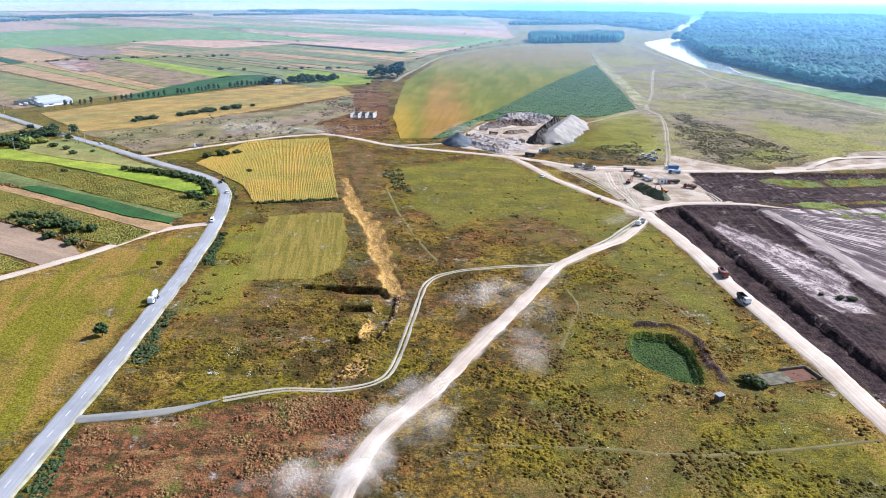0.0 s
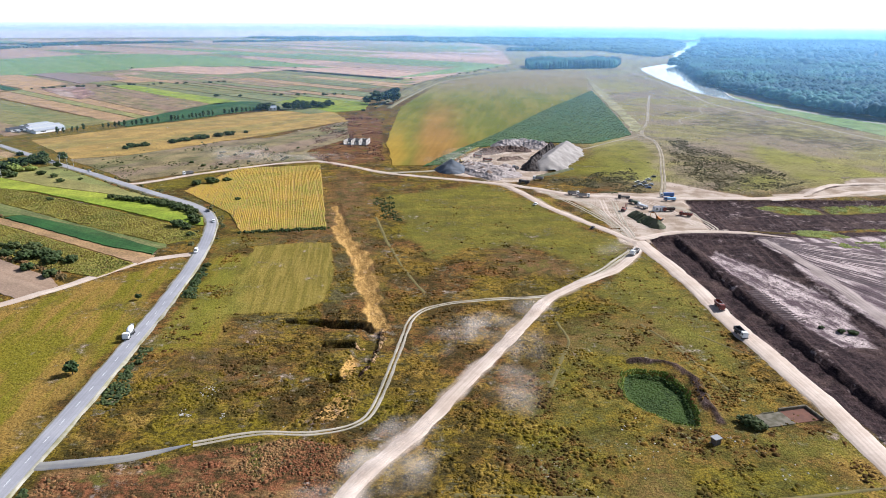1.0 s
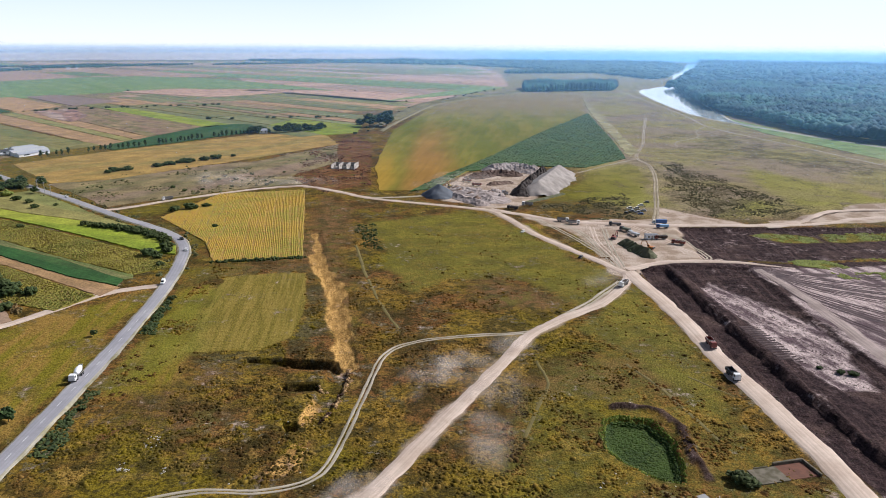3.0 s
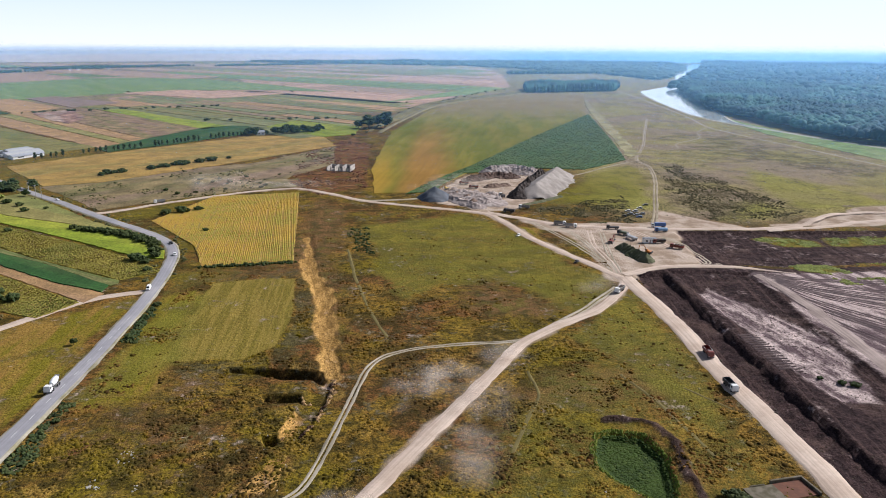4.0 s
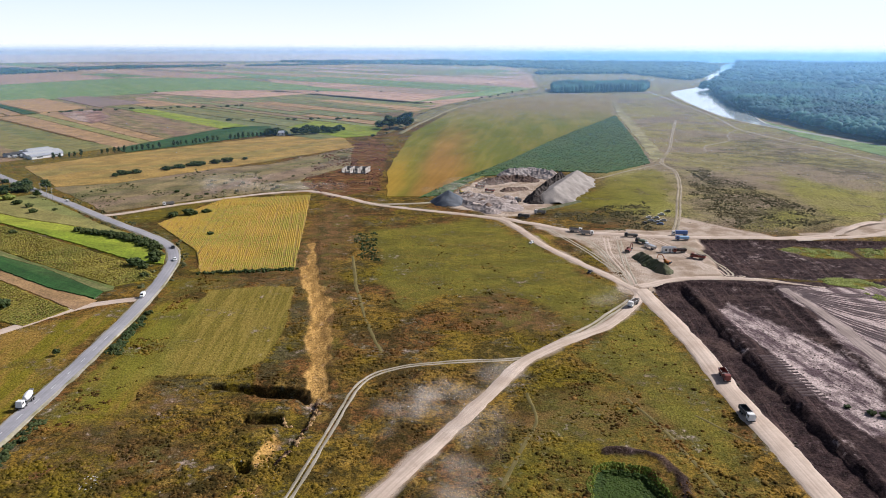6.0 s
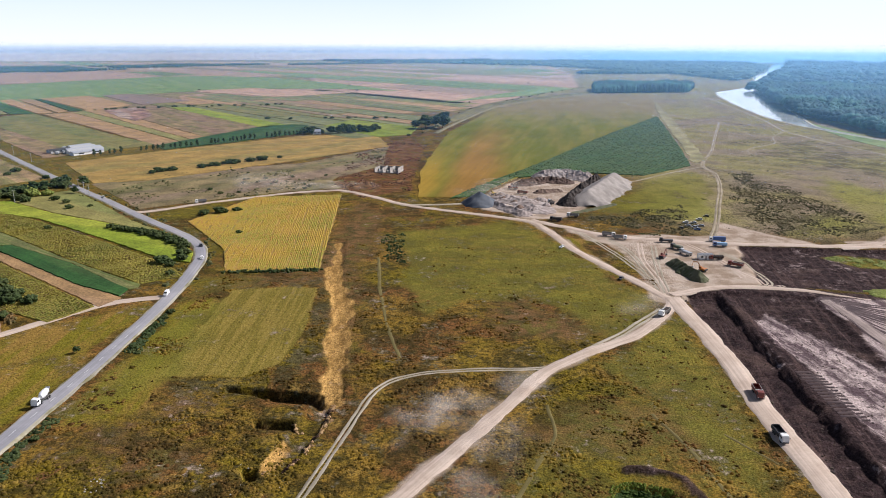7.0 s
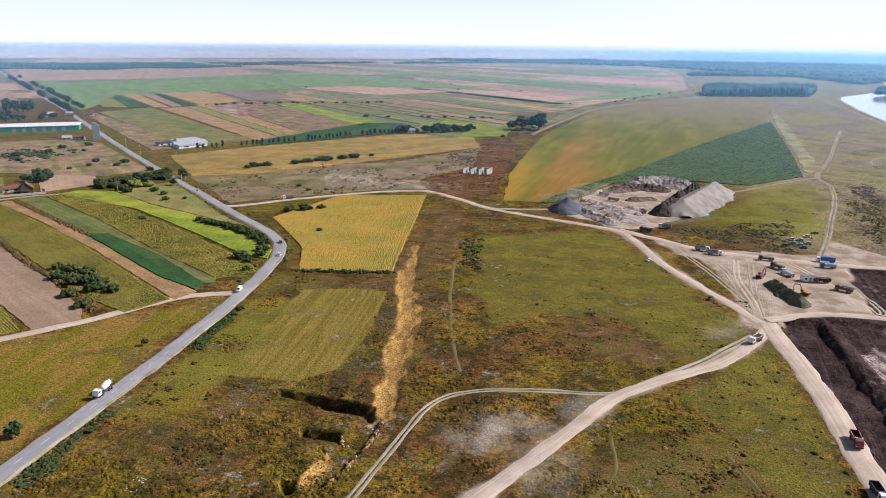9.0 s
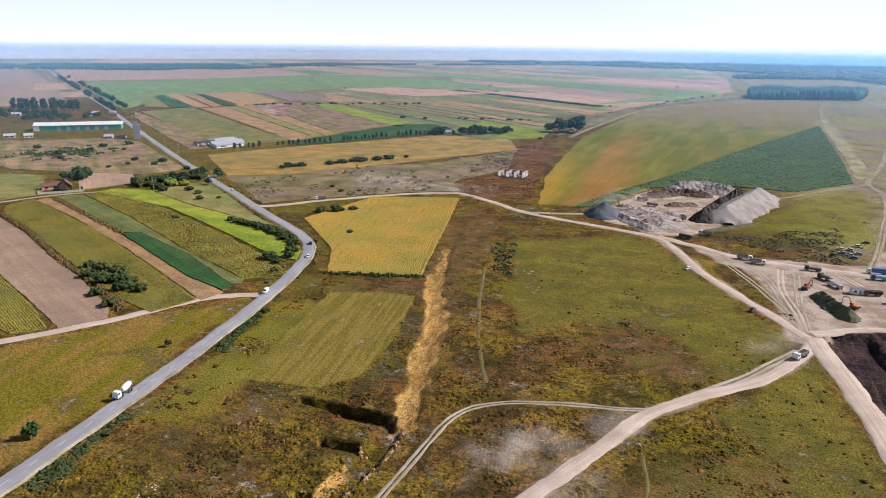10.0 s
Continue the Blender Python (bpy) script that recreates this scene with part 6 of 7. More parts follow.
def wheel(parent, x, y, r, w):
    bm = bmesh.new()
    m = Matrix.Translation((x, y, r)) @ Matrix.Rotation(math.pi / 2, 4, "Y")
    bmesh.ops.create_cone(bm, segments=14, radius1=r, radius2=r, depth=w, cap_ends=True, matrix=m)
    bmesh.ops.bevel(bm, geom=[e for e in bm.edges if abs(e.verts[0].co.x - e.verts[1].co.x) < 1e-4], offset=0.05, segments=1, affect="EDGES")
    t = part("wheel", bm, RUBBER, parent)
    bm = bmesh.new()
    bmesh.ops.create_cone(bm, segments=10, radius1=r * 0.55, radius2=r * 0.45, depth=w + 0.04, cap_ends=True, matrix=m)
    part("rim", bm, STEEL, t)


def put(ob, x, y, heading, lift=0.0):
    """Stand a thing on the ground; heading: degrees from north, to the left."""
    k = 0.82 if ob.get("group", "") in ("works trucks", "cars of the works", "digging machines") or "mixer" in ob.name else 1.0
    ob.matrix_basis = pose(x, y, float(height(x, y)) + lift, 0, 0, heading) @ Matrix.Diagonal((k, k, k, 1))
    return ob


def lorry_base(ob, colour, long, axles):
    piece("chassis", ob, FRAME, (-0.45, 0.45, -long / 2, long / 2 - 0.3, 0.75, 1.0))
    f = long / 2
    piece("cab", ob, colour, (-1.22, 1.22, f - 2.1, f, 0.75, 1.75), (-1.2, 1.2, f - 2.1, f, 1.70, 2.95, 0.06, (0.22, 0.02, 0.08)))
    piece("windscreen", ob, GLASS, (-1.02, 1.02, f - 0.17, f - 0.06, 1.85, 2.6, 0.0, (0.14, -0.14, 0.05)))
    for s in (-1, 1):
        piece("side_window", ob, GLASS, (s * 1.17 - 0.025, s * 1.17 + 0.025, f - 1.4, f - 0.35, 1.9, 2.55, 0.0))
        piece("headlight", ob, LAMP, (s * 0.9 - 0.2, s * 0.9 + 0.2, f - 0.02, f + 0.04, 0.95, 1.15, 0.0))
        piece("mirror", ob, BLACK_P, (s * 1.4 - 0.1, s * 1.4 + 0.1, f - 0.2, f - 0.1, 1.9, 2.4, 0.02))
    piece("bumper", ob, FRAME, (-1.22, 1.22, f - 0.05, f + 0.12, 0.45, 0.8))
    for y in axles:
        for s in (-1, 1):
            wheel(ob, s * 1.02, y, 0.52, 0.42)


def dump_truck(words, colour, body, loaded=False):
    ob = tagged(new("dump_truck"), words, "truck", "works trucks")
    lorry_base(ob, colour, 8.6, (3.1, -1.6, -3.0))
    bm = bmesh.new()
    block(bm, -1.25, 1.25, -4.3, 1.9, 1.1, 1.25)
    for s in (-1, 1):
        block(bm, s * 1.22 - 0.05, s * 1.22 + 0.05, -4.3, 1.9, 1.2, 2.55)
        for k in range(5):
            block(bm, s * 1.31 - 0.05, s * 1.31 + 0.05, -4.0 + 1.3 * k, -3.85 + 1.3 * k, 1.2, 2.5, 0)
    block(bm, -1.25, 1.25, 1.8, 1.92, 1.2, 2.9)
    block(bm, -1.25, 1.25, -4.36, -4.26, 1.2, 2.5)
    part("tipper_body", bm, body, ob)
    piece("body_rim", ob, WHITE if body is RED_P else STEEL, (-1.3, 1.3, 1.75, 2.0, 2.88, 2.98), (1.2, 1.32, -4.3, 1.9, 2.55, 2.63), (-1.32, -1.2, -4.3, 1.9, 2.55, 2.63))
    if loaded:
        piece("load", ob, DARK_LOAD, (-1.1, 1.1, -4.1, 1.7, 1.3, 2.4, 0.2))
    return ob


def box_truck(words, colour, body, long=9.0, high=3.4):
    ob = tagged(new("lorry"), words, "truck", "works trucks")
    lorry_base(ob, colour, long, (long / 2 - 1.3, -long / 2 + 2.2, -long / 2 + 0.95))
    piece("cargo_body", ob, body, (-1.25, 1.25, -long / 2, long / 2 - 2.25, 1.05, high))
    piece("tail_door", ob, STEEL, (-1.15, 1.15, -long / 2 - 0.05, -long / 2 + 0.02, 1.15, high - 0.1))
    return ob


def mixer(words):
    ob = tagged(new("concrete_mixer_truck"), words, "truck")
    lorry_base(ob, WHITE, 9.0, (3.3, 1.7, -1.9, -3.2))
    bm = bmesh.new()
    prof = [(-2.9, 0.45), (-2.6, 0.75), (-1.2, 1.2), (0.6, 1.22), (1.9, 0.8), (2.1, 0.0)]
    rings = []
    for u, r in prof:
        rings.append([bm.verts.new((r * math.cos(a * math.pi / 8), u - 1.2, 2.45 - 0.17 * u + r * math.sin(a * math.pi / 8))) for a in range(16)] if r else [bm.verts.new((0, u - 1.2, 2.45 - 0.17 * u))])
    for a, b in zip(rings, rings[1:]):
        for i in range(16):
            j = (i + 1) % 16
            bm.faces.new((a[i], a[j], b[j], b[i]) if len(b) > 1 else (a[i], a[j], b[0]))
    bm.faces.new(rings[0])
    bmesh.ops.recalc_face_normals(bm, faces=bm.faces)
    part("drum", bm, WHITE, ob, "white mixing drum")
    piece("hopper", ob, STEEL, (-0.6, 0.6, -4.5, -3.8, 2.9, 3.7, 0.03, (-0.15, -0.15, -0.15)))
    piece("chute", ob, STEEL, (-0.25, 0.25, -5.2, -4.2, 1.6, 1.75))
    return ob


def car(words, colour, long=4.4, high=1.5, van=False):
    ob = tagged(new("van" if van else "car"), words, "van" if van else "car", "cars of the works")
    f = long / 2
    piece("body", ob, colour, (-0.9, 0.9, -f, f, 0.35, 0.92 if not van else 1.2, 0.12))
    piece("roof", ob, colour, (-0.78, 0.78, -f * 0.72 if not van else -f + 0.1, f * 0.28 if not van else f * 0.45, high - 0.1, high, 0.05))
    piece("glasshouse", ob, GLASS if not van else colour, (-0.86, 0.86, -f * 0.85 if not van else -f + 0.05, f * 0.5 if not van else f * 0.62, 0.9, high - 0.06, 0.05, (0.5, 0.3 if not van else 0.05, 0.1)))
    if van:
        piece("windscreen", ob, GLASS, (-0.75, 0.75, f * 0.50, f * 0.60, 1.25, high - 0.2, 0.0, (0.25, -0.25, 0.05)))
    for s in (-1, 1):
        piece("headlight", ob, LAMP, (s * 0.65 - 0.15, s * 0.65 + 0.15, f - 0.04, f + 0.02, 0.6, 0.75, 0.0))
        for y in (-f * 0.6, f * 0.62):
            wheel(ob, s * 0.8, y, 0.33, 0.22)
    return ob


def excavator(words, colour, reach_m=6.0):
    ob = tagged(new("excavator"), words, "excavator", "digging machines")
    for s in (-1, 1):
        bm = bmesh.new()
        block(bm, s * 1.2 - 0.3, s * 1.2 + 0.3, -2.0, 2.0, 0.0, 0.9, 0.28)
        t = part("track", bm, FRAME, ob)
        piece("track_frame", t, STEEL, (s * 1.2 - 0.32, s * 1.2 + 0.32, -1.4, 1.4, 0.3, 0.6))
    piece("undercarriage", ob, FRAME, (-1.0, 1.0, -1.2, 1.2, 0.5, 1.0))
    piece("engine_house", ob, colour, (-1.35, 1.35, -2.4, 1.2, 1.0, 2.0, 0.1))
    piece("counterweight", ob, FRAME, (-1.3, 1.3, -2.9, -2.35, 1.0, 1.9, 0.12))
    c = piece("cab", ob, colour, (-1.3, -0.35, -0.1, 1.45, 1.9, 2.95, 0.07))
    piece("cab_glass", c, GLASS, (-1.33, -0.32, 0.2, 1.48, 2.1, 2.75, 0.0))
    bm = bmesh.new()
    limb(bm, (0.2, 1.0, 1.6), (0.2, 3.6, 4.6), 0.32, 0.28, 4)
    limb(bm, (0.2, 3.6, 4.6), (0.2, reach_m, 4.0), 0.28, 0.24, 4)
    part("boom", bm, colour, ob)
    bm = bmesh.new()
    limb(bm, (0.2, reach_m, 4.1), (0.2, reach_m + 0.6, 1.3), 0.22, 0.18, 4)
    part("stick", bm, colour, ob)
    piece("bucket", ob, STEEL, (-0.4, 0.8, reach_m - 0.2, reach_m + 0.8, 0.4, 1.4, 0.1, (0.4, 0.0, 0.05)))
    return ob


def cabin(words, long=6.0, wide=2.5, colour=None):
    ob = tagged(new("site_cabin"), words, "cabin")
    piece("body", ob, colour or WHITE, (-long / 2, long / 2, -wide / 2, wide / 2, 0.1, 2.6))
    piece("roof", ob, STEEL, (-long / 2 - 0.08, long / 2 + 0.08, -wide / 2 - 0.08, wide / 2 + 0.08, 2.58, 2.7))
    piece("door", ob, STEEL, (-0.45, 0.45, -wide / 2 - 0.04, -wide / 2 + 0.02, 0.15, 2.15, 0.01))
    for x in (-1.9, 1.6):
        piece("window", ob, GLASS, (x - 0.5, x + 0.5, -wide / 2 - 0.03, -wide / 2 + 0.02, 1.0, 1.9, 0.01))
    return ob


put(dump_truck("red dump truck with an empty bed on the haul road", RED_P, RED_P), 107.8, 246.5, 178, 0.25)
put(dump_truck("dark dump truck with a white cab on the haul road", WHITE, FRAME), 106.3, 222.0, 184, 0.25)
put(dump_truck("pale loaded dump truck at the road fork", WHITE, STEEL, True), 92.0, 311.5, 145, 0.2)
put(mixer("white concrete mixer truck on the asphalt road"), -101.2, 216, 184, 0.48)
put(car("white van on the asphalt road", WHITE, 5.2, 2.2, True), -110.0, 308, 190, 0.46)
put(car("white car on the asphalt road at the bend", WHITE), -118.5, 360, 200, 0.46)
put(car("dark car on the asphalt road", BLACK_P), -128.5, 381, 215, 0.46)
put(car("white car on the far stretch of road", WHITE), -246, 487, 228, 0.46)
put(car("small white car on the dusty road", WHITE), 56.5, 403, 150, 0.15)
put(car("small dark car on the dusty road", BLACK_P), 80.5, 354, 150, 0.15)
put(dump_truck("white tipper lorry parked beside the yard road", WHITE, STEEL), 83, 430, 258, 0.05)
put(dump_truck("white tipper lorry parked beside the yard road", WHITE, STEEL), 88.5, 424, 258, 0.05)
put(box_truck("dark blue lorry parked beside the earth road", WHITE, BLUE, 10, 3.4), 139.5, 425.5, 88, 0.15)
put(box_truck("light blue lorry parked in the yard", BLUE, plain("light_blue_paint", (0.25, 0.42, 0.62), 0.4), 8.5, 2.6), 138.5, 416, 90, 0.05)
put(dump_truck("dark red dump truck standing in the yard", RED_P, RED_P, True), 137, 380.5, 60, 0.05)
put(dump_truck("dark brown tanker-like truck behind the cabin", RED_P, DARK_LOAD, True), 130.5, 391, 100, 0.05)
put(cabin("white site cabin in the works yard", 7.0, 3.0), 125.5, 391.5, 5, 0.05)
put(box_truck("grey lorry with a flat load in the yard", SILVER, SILVER, 9, 2.4), 117.5, 398, 30, 0.05)
put(box_truck("dark green lorry parked in the yard", FRAME, plain("drab_green", (0.08, 0.10, 0.06), 0.6), 8, 2.5), 115, 408, 40, 0.05)
put(box_truck("dark low trailer truck in the yard", FRAME, FRAME, 8.5, 2.0), 112, 420.5, 85, 0.05)
put(excavator("dark red excavator working in the yard", RED_P), 105, 390.5, 330, 0.0)
put(excavator("orange excavator beside the overgrown heap", ORANGE, 6.5), 119.5, 371, 40, 0.0)
for (x, y, h), col, words in zip(((126, 452, 20), (131, 458, 70), (136, 466, 70), (141, 475, 75), (147, 484, 80), (134.5, 449.5, 75), (134, 455, 72), (131.5, 466, 68), (138.5, 459, 75)), (BLACK_P, SILVER, WHITE, WHITE, BLACK_P, BLUE, SILVER, WHITE, SILVER),
                                 ("black", "silver", "white", "white", "black", "blue", "silver", "white", "silver")):
    put(car(words + " car parked on the dusty grass", col, pr.uniform(4.2, 4.9), pr.uniform(1.45, 1.8)), x, y, h, 0.05)
put(dump_truck("white dump truck trailing dust on the west road", WHITE, STEEL), -175, 482, 130, 0.15)
put(excavator("dark excavator on the gravel heap", FRAME, 6.5), 82, 560, 60, 0.1)
put(excavator("dark excavator beside the gravel heap", FRAME, 6.0), 70, 522, 300, 0.1)
put(excavator("yellow excavator by the blue heap", YELLOW, 5.5), 15, 534, 40, 0.1)
for x, y, h, col, words in ((55.5, 462, 70, FRAME, "dark dump truck at the yard entrance"), (66, 473, 75, WHITE, "white dump truck at the yard entrance"), (28, 556, 80, RED_P, "brown dump truck in the gravel yard"), (35, 540, 80, RED_P, "brown dump truck in the gravel yard"), (54, 510, 20, WHITE, "white loader truck in the gravel yard")):
    put(dump_truck(words, col, col if col is not WHITE else STEEL, True), x, y, h, 0.1)

# ---- buildings ----
WALL = plain("pale_render", (0.50, 0.46, 0.41), 0.85)
GREY_W = plain("grey_concrete", (0.42, 0.42, 0.42), 0.85)
TILE = surface("red_tiles", (0.215, 0.095, 0.07), (0.17, 0.075, 0.055), 0.4, 4)
DARK_WOOD = plain("dark_boards", (0.09, 0.06, 0.045), 0.8)
TIN = plain("pale_tin_roof", (0.36, 0.38, 0.42), 0.5, 0.2)
GREEN_W = plain("green_sheet_wall", (0.06, 0.32, 0.22), 0.5)


def house(words, long, wide, eaves, ridge, wall, roof, windows=3, name="house", category="house"):
    ob = tagged(new(name), words, category)
    l, w = long / 2, wide / 2
    bm = bmesh.new()
    v = [bm.verts.new(p) for p in ((-l, -w, -0.2), (l, -w, -0.2), (l, w, -0.2), (-l, w, -0.2), (-l, -w, eaves), (l, -w, eaves), (l, w, eaves), (-l, w, eaves), (-l, 0, ridge), (l, 0, ridge))]
    for f in ((0, 1, 5, 4), (2, 3, 7, 6), (1, 2, 6, 9, 5), (3, 0, 4, 8, 7), (3, 2, 1, 0)):
        bm.faces.new([v[i] for i in f])
    part("wall", bm, wall, ob)
    bm = bmesh.new()
    e, t = 0.5, 0.22
    drop = (ridge - eaves) / w * e
    for s in (-1, 1):
        q = [(-l - e, s * (w + e), eaves - drop), (l + e, s * (w + e), eaves - drop), (l + e, 0, ridge), (-l - e, 0, ridge)]
        a = [bm.verts.new((x, y, z + 0.03)) for x, y, z in q]
        b = [bm.verts.new((x, y, z + 0.03 + t)) for x, y, z in q]
        bm.faces.new(a)
        bm.faces.new(b)
        for i in range(4):
            j = (i + 1) % 4
            bm.faces.new((a[i], a[j], b[j], b[i]))
    bmesh.ops.recalc_face_normals(bm, faces=bm.faces)
    part("roof", bm, roof, ob)
    for k in range(windows):
        x = -l + long * (k + 0.5) / windows
        for s in (-1, 1):
            h0 = min(1.0, eaves * 0.35)
            piece("window", ob, GLASS, (x - long / windows * 0.18, x + long / windows * 0.18, s * w - 0.05, s * w + 0.05, h0, h0 + eaves * 0.42, 0.0))
    piece("door", ob, FRAME, (l - 0.06, l + 0.05, -0.6, 0.6, 0, min(2.1, eaves), 0.01))
    return ob


put(house("house with red tiled roof and dark boarded walls", 10, 8, 3.0, 6.6, DARK_WOOD, TILE, 3), -357, 451, -44, 0.1)
put(house("low outbuilding with red tiled roof", 11, 6, 2.5, 4.2, WALL, TILE, 2, "outbuilding"), -367, 448, 50, 0.1)
yard_wall = tagged(new("yard_wall"), "low pale wall round the house yard", "wall")
for b in ((-14, 14, -9.2, -8.9, -0.2, 1.3), (13.8, 14.1, -9, 9, -0.2, 1.3), (-14.1, -13.8, -9, 2, -0.2, 1.3)):
    piece("wall_panel", yard_wall, WALL, (*b, 0.03))
put(yard_wall, -356, 446, 46, 0.1)
# a car model takes the place of the red umbrella
put(car("red car standing in for the umbrella beside the house", plain("red_paint", (0.5, 0.03, 0.03), 0.4), 4.5, 1.6), -363, 440, 30, 0.2)
for k, (long_m, roof) in enumerate(((30, TIN), (34, GREY_W), (34, TIN), (26, GREY_W), (22, TIN))):
    put(house("low white farm shed with pale roof", long_m, 7.4, 2.2, 3.7, WHITE, roof, 2, "farm_shed", "shed"), -377 - 7.2 * k, 676 + 8.4 * k, 63, 0.3)
put(house("low dark-roofed farm store", 20, 8, 2.5, 3.6, GREY_W, FRAME, 3, "farm_shed", "shed"), -408, 680, 63, 0.3)
for x, y, h in ((-397, 672, 63), (-401, 667, 63), (-416, 700, 10)):
    put(box_truck("white trailer standing in the farm yard", SILVER, pr.choice((WHITE, SILVER, FRAME)), 7, 2.8), x, y, h, 0.25)
put(house("small white house in a dark grove", 9, 7, 3, 5, WHITE, TIN, 2), -206, 857, 20, 0.3)
hall = tagged(new("warehouse"), "long warehouse with green walls and white roof", "warehouse")
piece("wall", hall, GREEN_W, (-46, 46, -13, 13, -0.2, 6.0, 0.05))
piece("roof", hall, WHITE, (-47, 47, -13.8, 0.2, 5.95, 8.4, 0.05, (0.0, 12.0, 0.0)), (-47, 47, 0.1, 13.8, 5.95, 8.4, 0.05, (12.0, 0.0, 0.0)))
piece("white_wall", hall, WHITE, (-46.2, -40, -13.2, 13.2, -0.2, 5.9, 0.05), label="white end bay")
for x in range(-20, 40, 10):
    piece("gate", hall, TIN, (x - 2, x + 2, -13.12, -12.95, 0, 4.2, 0.0))
put(hall, -622, 738, 36, 0.2)
TOWER_W = plain("weathered_concrete", (0.24, 0.25, 0.28), 0.85)
tower = tagged(new("grain_tower"), "tall slim grey concrete tower beside the road", "tower")
piece("shaft", tower, TOWER_W, (-3.4, 3.4, -3.6, 3.6, -0.2, 15.5, 0.1))
piece("head", tower, TOWER_W, (-3.0, 1.2, -3.2, 2.6, 15.4, 18, 0.1))
put(tower, -500, 691, 40, 0.1)
for k, (x, y) in enumerate(((-732, 870), (-740, 890), (-722, 902), (-700, 880), (-690, 905), (-820, 830), (-612, 657), (-627, 647), (-518, 688), (-530, 683))):
    put(house("small roadside house with pale walls", pr.uniform(7, 11), pr.uniform(5, 7), 2.5, 4.2, WALL, pr.choice((TILE, TIN, GREY_W)), 2), x, y, pr.uniform(20, 60), 0.2)
first = put(house("far village house with pale walls", 9, 7, 3, 5.5, WHITE, TILE, 2), -1800, 2330, 30, 0.4)
first["group"] = "far village houses"
for k in range(26):
    t = pr.random()
    copy_thing(first, pose(-2250 + 800 * t + pr.uniform(-80, 80), 2150 + 1000 * t * t + pr.uniform(-60, 120), 0.4, 0, 0, pr.uniform(0, 180)))

ruin = tagged(new("ruin"), "roofless white concrete ruin of three open cells", "ruin")
PLASTER = surface("weathered_plaster", (0.44, 0.41, 0.37), (0.24, 0.21, 0.19), 0.5, 2, vary=0.4)
for x in (-10, -3.3, 3.3, 10):
    piece("cross_wall", ruin, PLASTER, (x - 0.25, x + 0.25, -7, 7, -0.3, 4.0 + 0.5 * math.sin(2 * x), 0.05))
for x in (-6.65, 0, 6.65):
    piece("back_wall", ruin, PLASTER, (x - 3.05, x + 3.05, 6.5, 7, -0.3, 3.6 + 0.3 * math.sin(x), 0.05))
    piece("front_pier", ruin, PLASTER, (x - 0.4, x + 0.4, -7, -6.4, -0.3, 3.4, 0.05))
    piece("floor", ruin, PLASTER, (x - 3.05, x + 3.05, -7, 6.5, -0.3, 0.25 if x > -6 else 0.4, 0.02))
put(ruin, -75, 617, -8, 0.1)

hut = tagged(new("hut"), "small shed with a pale flat roof near the pond", "hut")
piece("wall", hut, DARK_WOOD, (-1.0, 1.0, -0.85, 0.85, -0.2, 1.75, 0.05))
piece("roof", hut, plain("weathered_sheet", (0.26, 0.26, 0.27), 0.6), (-1.2, 1.2, -1.05, 1.05, 1.73, 1.88, 0.03))
piece("door", hut, FRAME, (-0.4, 0.4, -0.9, -0.8, 0, 1.6, 0.01))
put(hut, 74.6, 155.8, 25)

found = tagged(new("foundation"), "broken concrete foundation with a red earth floor", "foundation")
SLAB = surface("broken_slab", (0.17, 0.145, 0.11), (0.085, 0.075, 0.045), 0.5, 2)
RED_E = surface("red_earth", (0.16, 0.07, 0.045), (0.12, 0.055, 0.038), 0.5, 2)
piece("slab", found, SLAB, (-9, -1, -3.2, 3, -0.3, 0.22, 0.05))
piece("earth_floor", found, RED_E, (-1, 7.2, -3, 3.4, -0.3, 0.12, 0.03))
for b in ((-1.2, 7.5, 3.3, 3.9, -0.3, 0.9), (7.2, 7.8, -3.3, 3.9, -0.3, 0.8), (-7, -3, 3.0, 3.4, -0.3, 0.4)):
    piece("low_wall", found, SLAB, (*b, 0.08))
put(found, 99.5, 168.8, 14)

# wooden and concrete poles along the road
first = tagged(new("utility_pole"), "grey concrete pole with a short cross-arm", "pole", "roadside poles")
bm = bmesh.new()
limb(bm, (0, 0, -0.3), (0, 0, 8.5), 0.17, 0.10, 8)
part("shaft", bm, GREY_W, first)
piece("cross_arm", first, GREY_W, (-0.9, 0.9, -0.06, 0.06, 7.8, 7.95, 0.01))
for x in (-0.8, 0, 0.8):
    piece("insulator", first, WHITE, (x - 0.05, x + 0.05, -0.05, 0.05, 7.94, 8.15, 0.01))
put(first, -278, 509, 40)
for x, y in ((-268, 500), (-259, 491.5), (-296, 467), (-395, 622), (-440, 660), (-380, 480)):
    copy_thing(first, pose(x, y, 0, 0, 0, 40))

# litter, rubble and stones lying in the grass
STONE = surface("white_rubble", (0.48, 0.46, 0.43), (0.36, 0.34, 0.31), 1, 6)
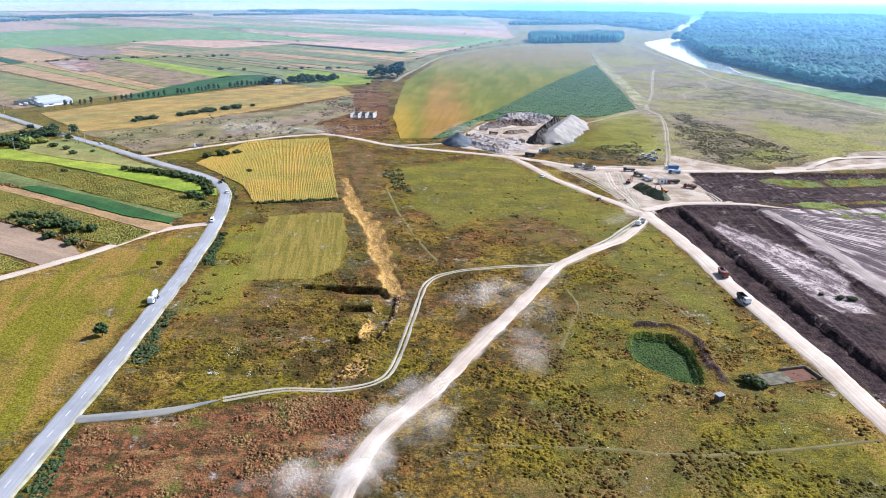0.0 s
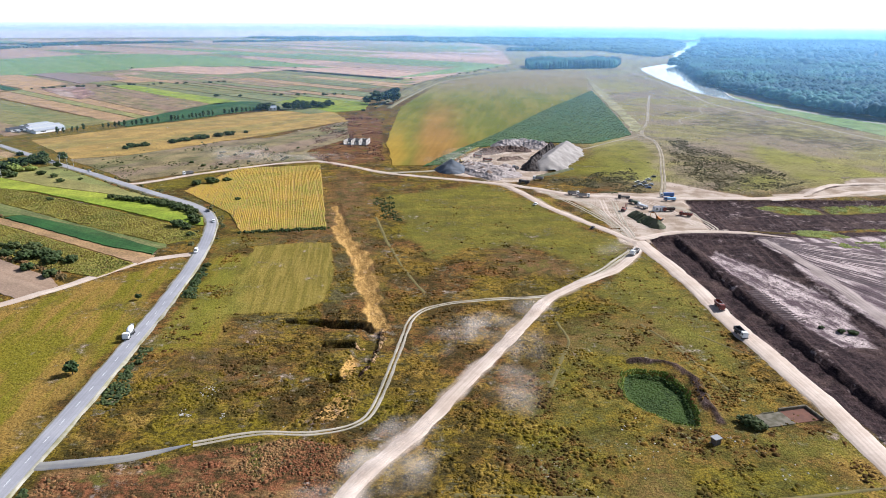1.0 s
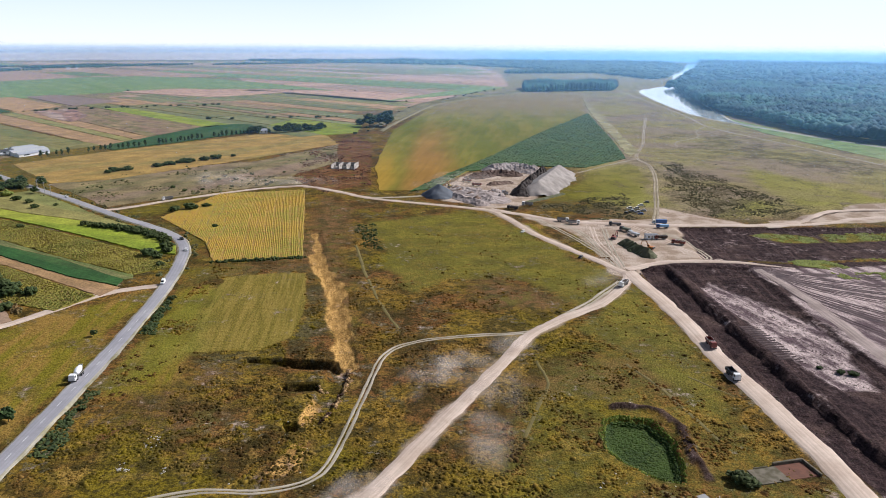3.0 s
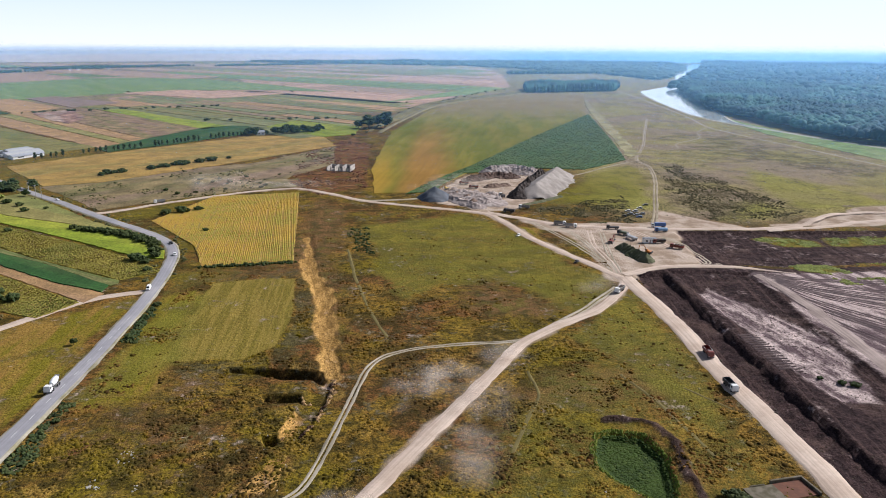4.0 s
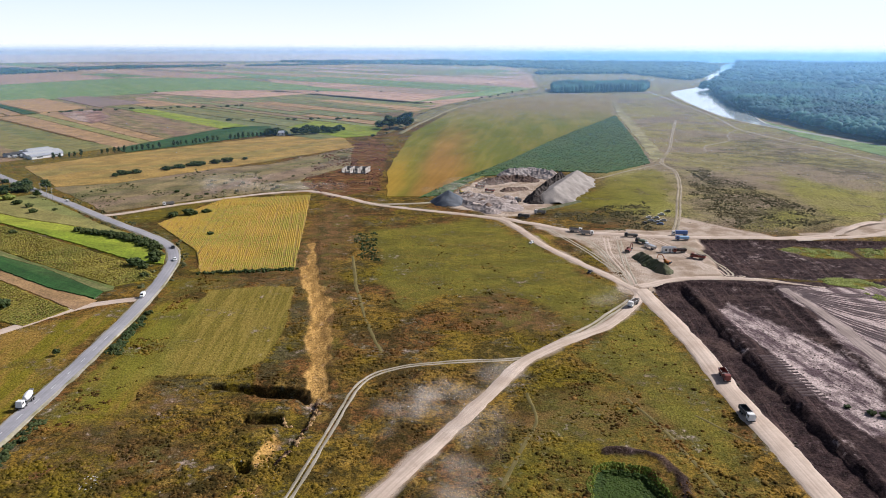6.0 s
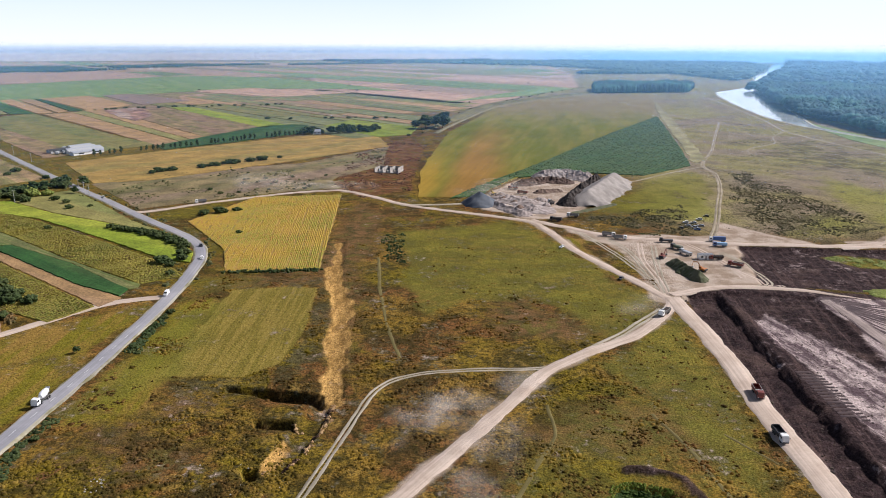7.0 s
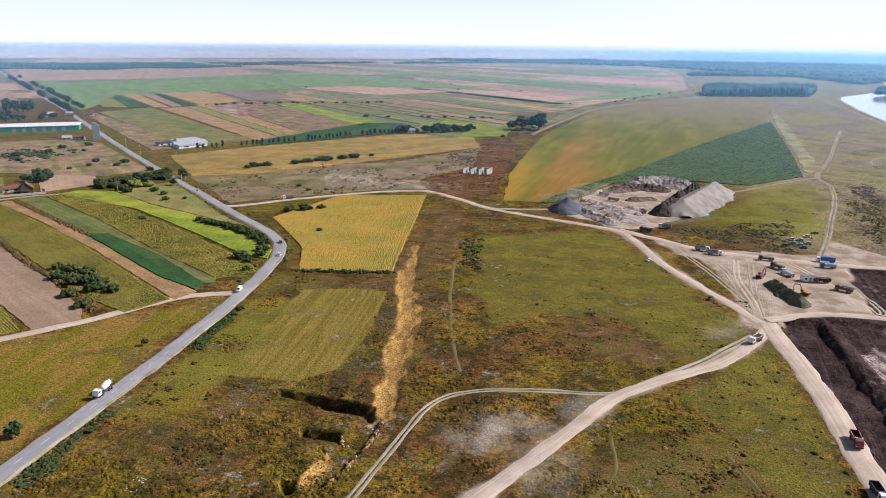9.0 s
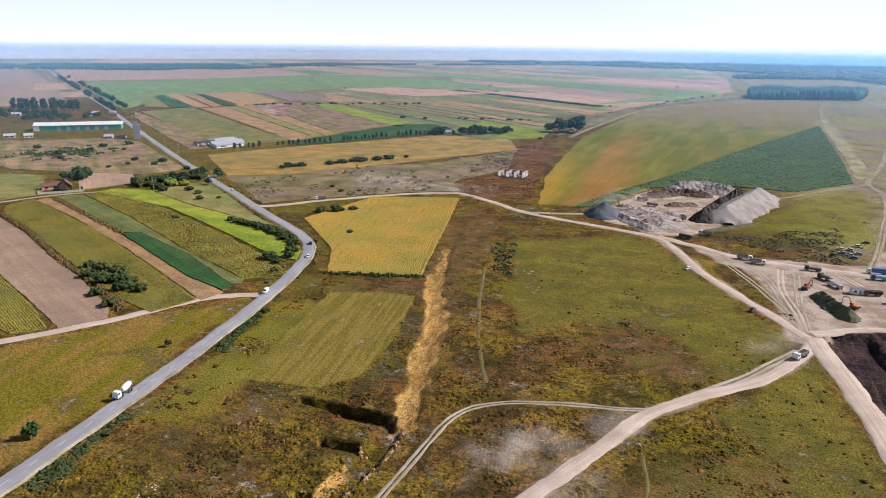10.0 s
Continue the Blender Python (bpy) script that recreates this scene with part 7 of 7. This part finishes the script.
for words, spots in (("white rubble tipped in the grass", ((-62.5, 180, 3, 26), (-64.6, 167, 1.3, 9), (-55, 166.8, 1.4, 8), (-13, 145.3, 2, 12), (-66, 168, 2, 10))),
                     ("scattered pale stones in the meadow", ((62, 160, 12, 30), (40, 140, 20, 30), (95, 150, 14, 20), (-30, 175, 20, 24), (80, 157, 3, 12), (20, 225, 14, 16)))):
    pts = []
    for x, y, r_, n_ in spots:
        a, d = rng.uniform(0, 6.28, n_), r_ * np.sqrt(rng.uniform(0, 1, n_))
        pts.append(np.column_stack([x + d * np.cos(a), y + d * np.sin(a)]))
    p = np.vstack(pts)
    p = p[off_roads(p[:, 0], p[:, 1], 0.2)]
    k = rng.uniform(0.12, 0.4, len(p)) * (1.0 if "white" in words else 0.8)
    mass("rubble", ball(1), np.column_stack([p, height(p[:, 0], p[:, 1])]), k, k * 0.6, STONE, words, "rubble", 0.4)

# dust raised by the trucks
DUST_AIR = Nodes("airborne_dust", 1.0)
_p = DUST_AIR.place()
_v = DUST_AIR.t.nodes.new("ShaderNodeVertexColor")
_v.layer_name = "veil"
_w = DUST_AIR.math("MULTIPLY", DUST_AIR.span(DUST_AIR.noise(_p, 0.085, 5, 0.55), 0.36, 0.74), _v.outputs["Color"])
DUST_AIR.link(_w, DUST_AIR.b.inputs["Alpha"])
DUST_AIR = DUST_AIR.done(DUST_AIR.mix(DUST_AIR.noise(_p, 0.5, 3), (0.80, 0.70, 0.61), (0.86, 0.77, 0.69)))


def dust_cloud(words, puffs):
    """A low cloud in wavy layers, dense in the middle of its puffs and fading out to nothing."""
    x0, x1 = min(p[0] - p[2] for p in puffs), max(p[0] + p[2] for p in puffs)
    y0, y1 = min(p[1] - p[3] for p in puffs), max(p[1] + p[3] for p in puffs)
    n = 60
    X, Y = np.meshgrid(np.linspace(x0, x1, n), np.linspace(y0, y1, n), indexing="ij")
    dens, high = X * 0, X * 0
    for x, y, sx, sy, tall, thick in puffs:
        r2 = np.clip((((X - x) / sx) ** 2 + ((Y - y) / sy) ** 2) * (1 + 0.55 * wobble(X, Y, 0.7 * min(sx, sy), 96) + 0.35 * wobble(X, Y, 0.3 * min(sx, sy), 98)), 0, 1)
        dens, high = dens + thick * (1 - r2) ** 2, np.maximum(high, tall * (1 - r2))
    quads = np.array(grid_faces(n, n))
    quads = quads[dens.ravel()[quads].max(1) > 0]
    vs, fs, al = [], [], []
    for k in range(2):
        z = 0.5 + high * (0.4 + 0.6 * k) * (1 + 0.25 * wobble(X, Y, 6, 95 + k))
        vs.append(np.column_stack([X.ravel(), Y.ravel(), z.ravel()]))
        fs.append(quads + k * n * n)
        al.append(0.5 * np.clip(dens, 0, 1).ravel())
    me = mesh_of("dust", np.vstack(vs), np.vstack(fs), DUST_AIR, True)
    veil_attribute(me, np.concatenate(al))
    return tagged(new("dust", me), words, "dust", kind="stuff")


dust_cloud("thin pale dust hanging over the haul road", ((18, 226, 16, 20, 4, 0.4), (28, 205, 13, 22, 3.5, 0.4), (24, 180, 11, 20, 3, 0.32), (38, 243, 12, 16, 3, 0.3), (10, 216, 11, 12, 3, 0.28)))
dust_cloud("pale dust rolling along the haul road", ((-19, 126, 11, 12, 3.5, 0.8), (-27, 120, 13, 10, 3, 0.8), (-12, 143, 9, 13, 3, 0.7), (-5, 156, 8, 12, 2.5, 0.5), (-38, 114, 12, 8, 3, 0.6), (-2, 140, 8, 12, 3, 0.4)))
dust_cloud("thin dust over the western earth road", ((-120, 542, 48, 20, 5, 0.45), (-152, 532, 42, 24, 5, 0.45), (-92, 545, 26, 18, 5, 0.45), (-160, 560, 36, 34, 6, 0.3)))
dust_cloud("thin dust drifting off the gravel yard", ((12, 536, 26, 30, 5, 0.35), (26, 562, 28, 28, 5, 0.4)))
dust_cloud("thin dust behind the truck at the fork", ((86, 322, 9, 14, 3, 0.3), (78, 313, 10, 9, 3, 0.22)))
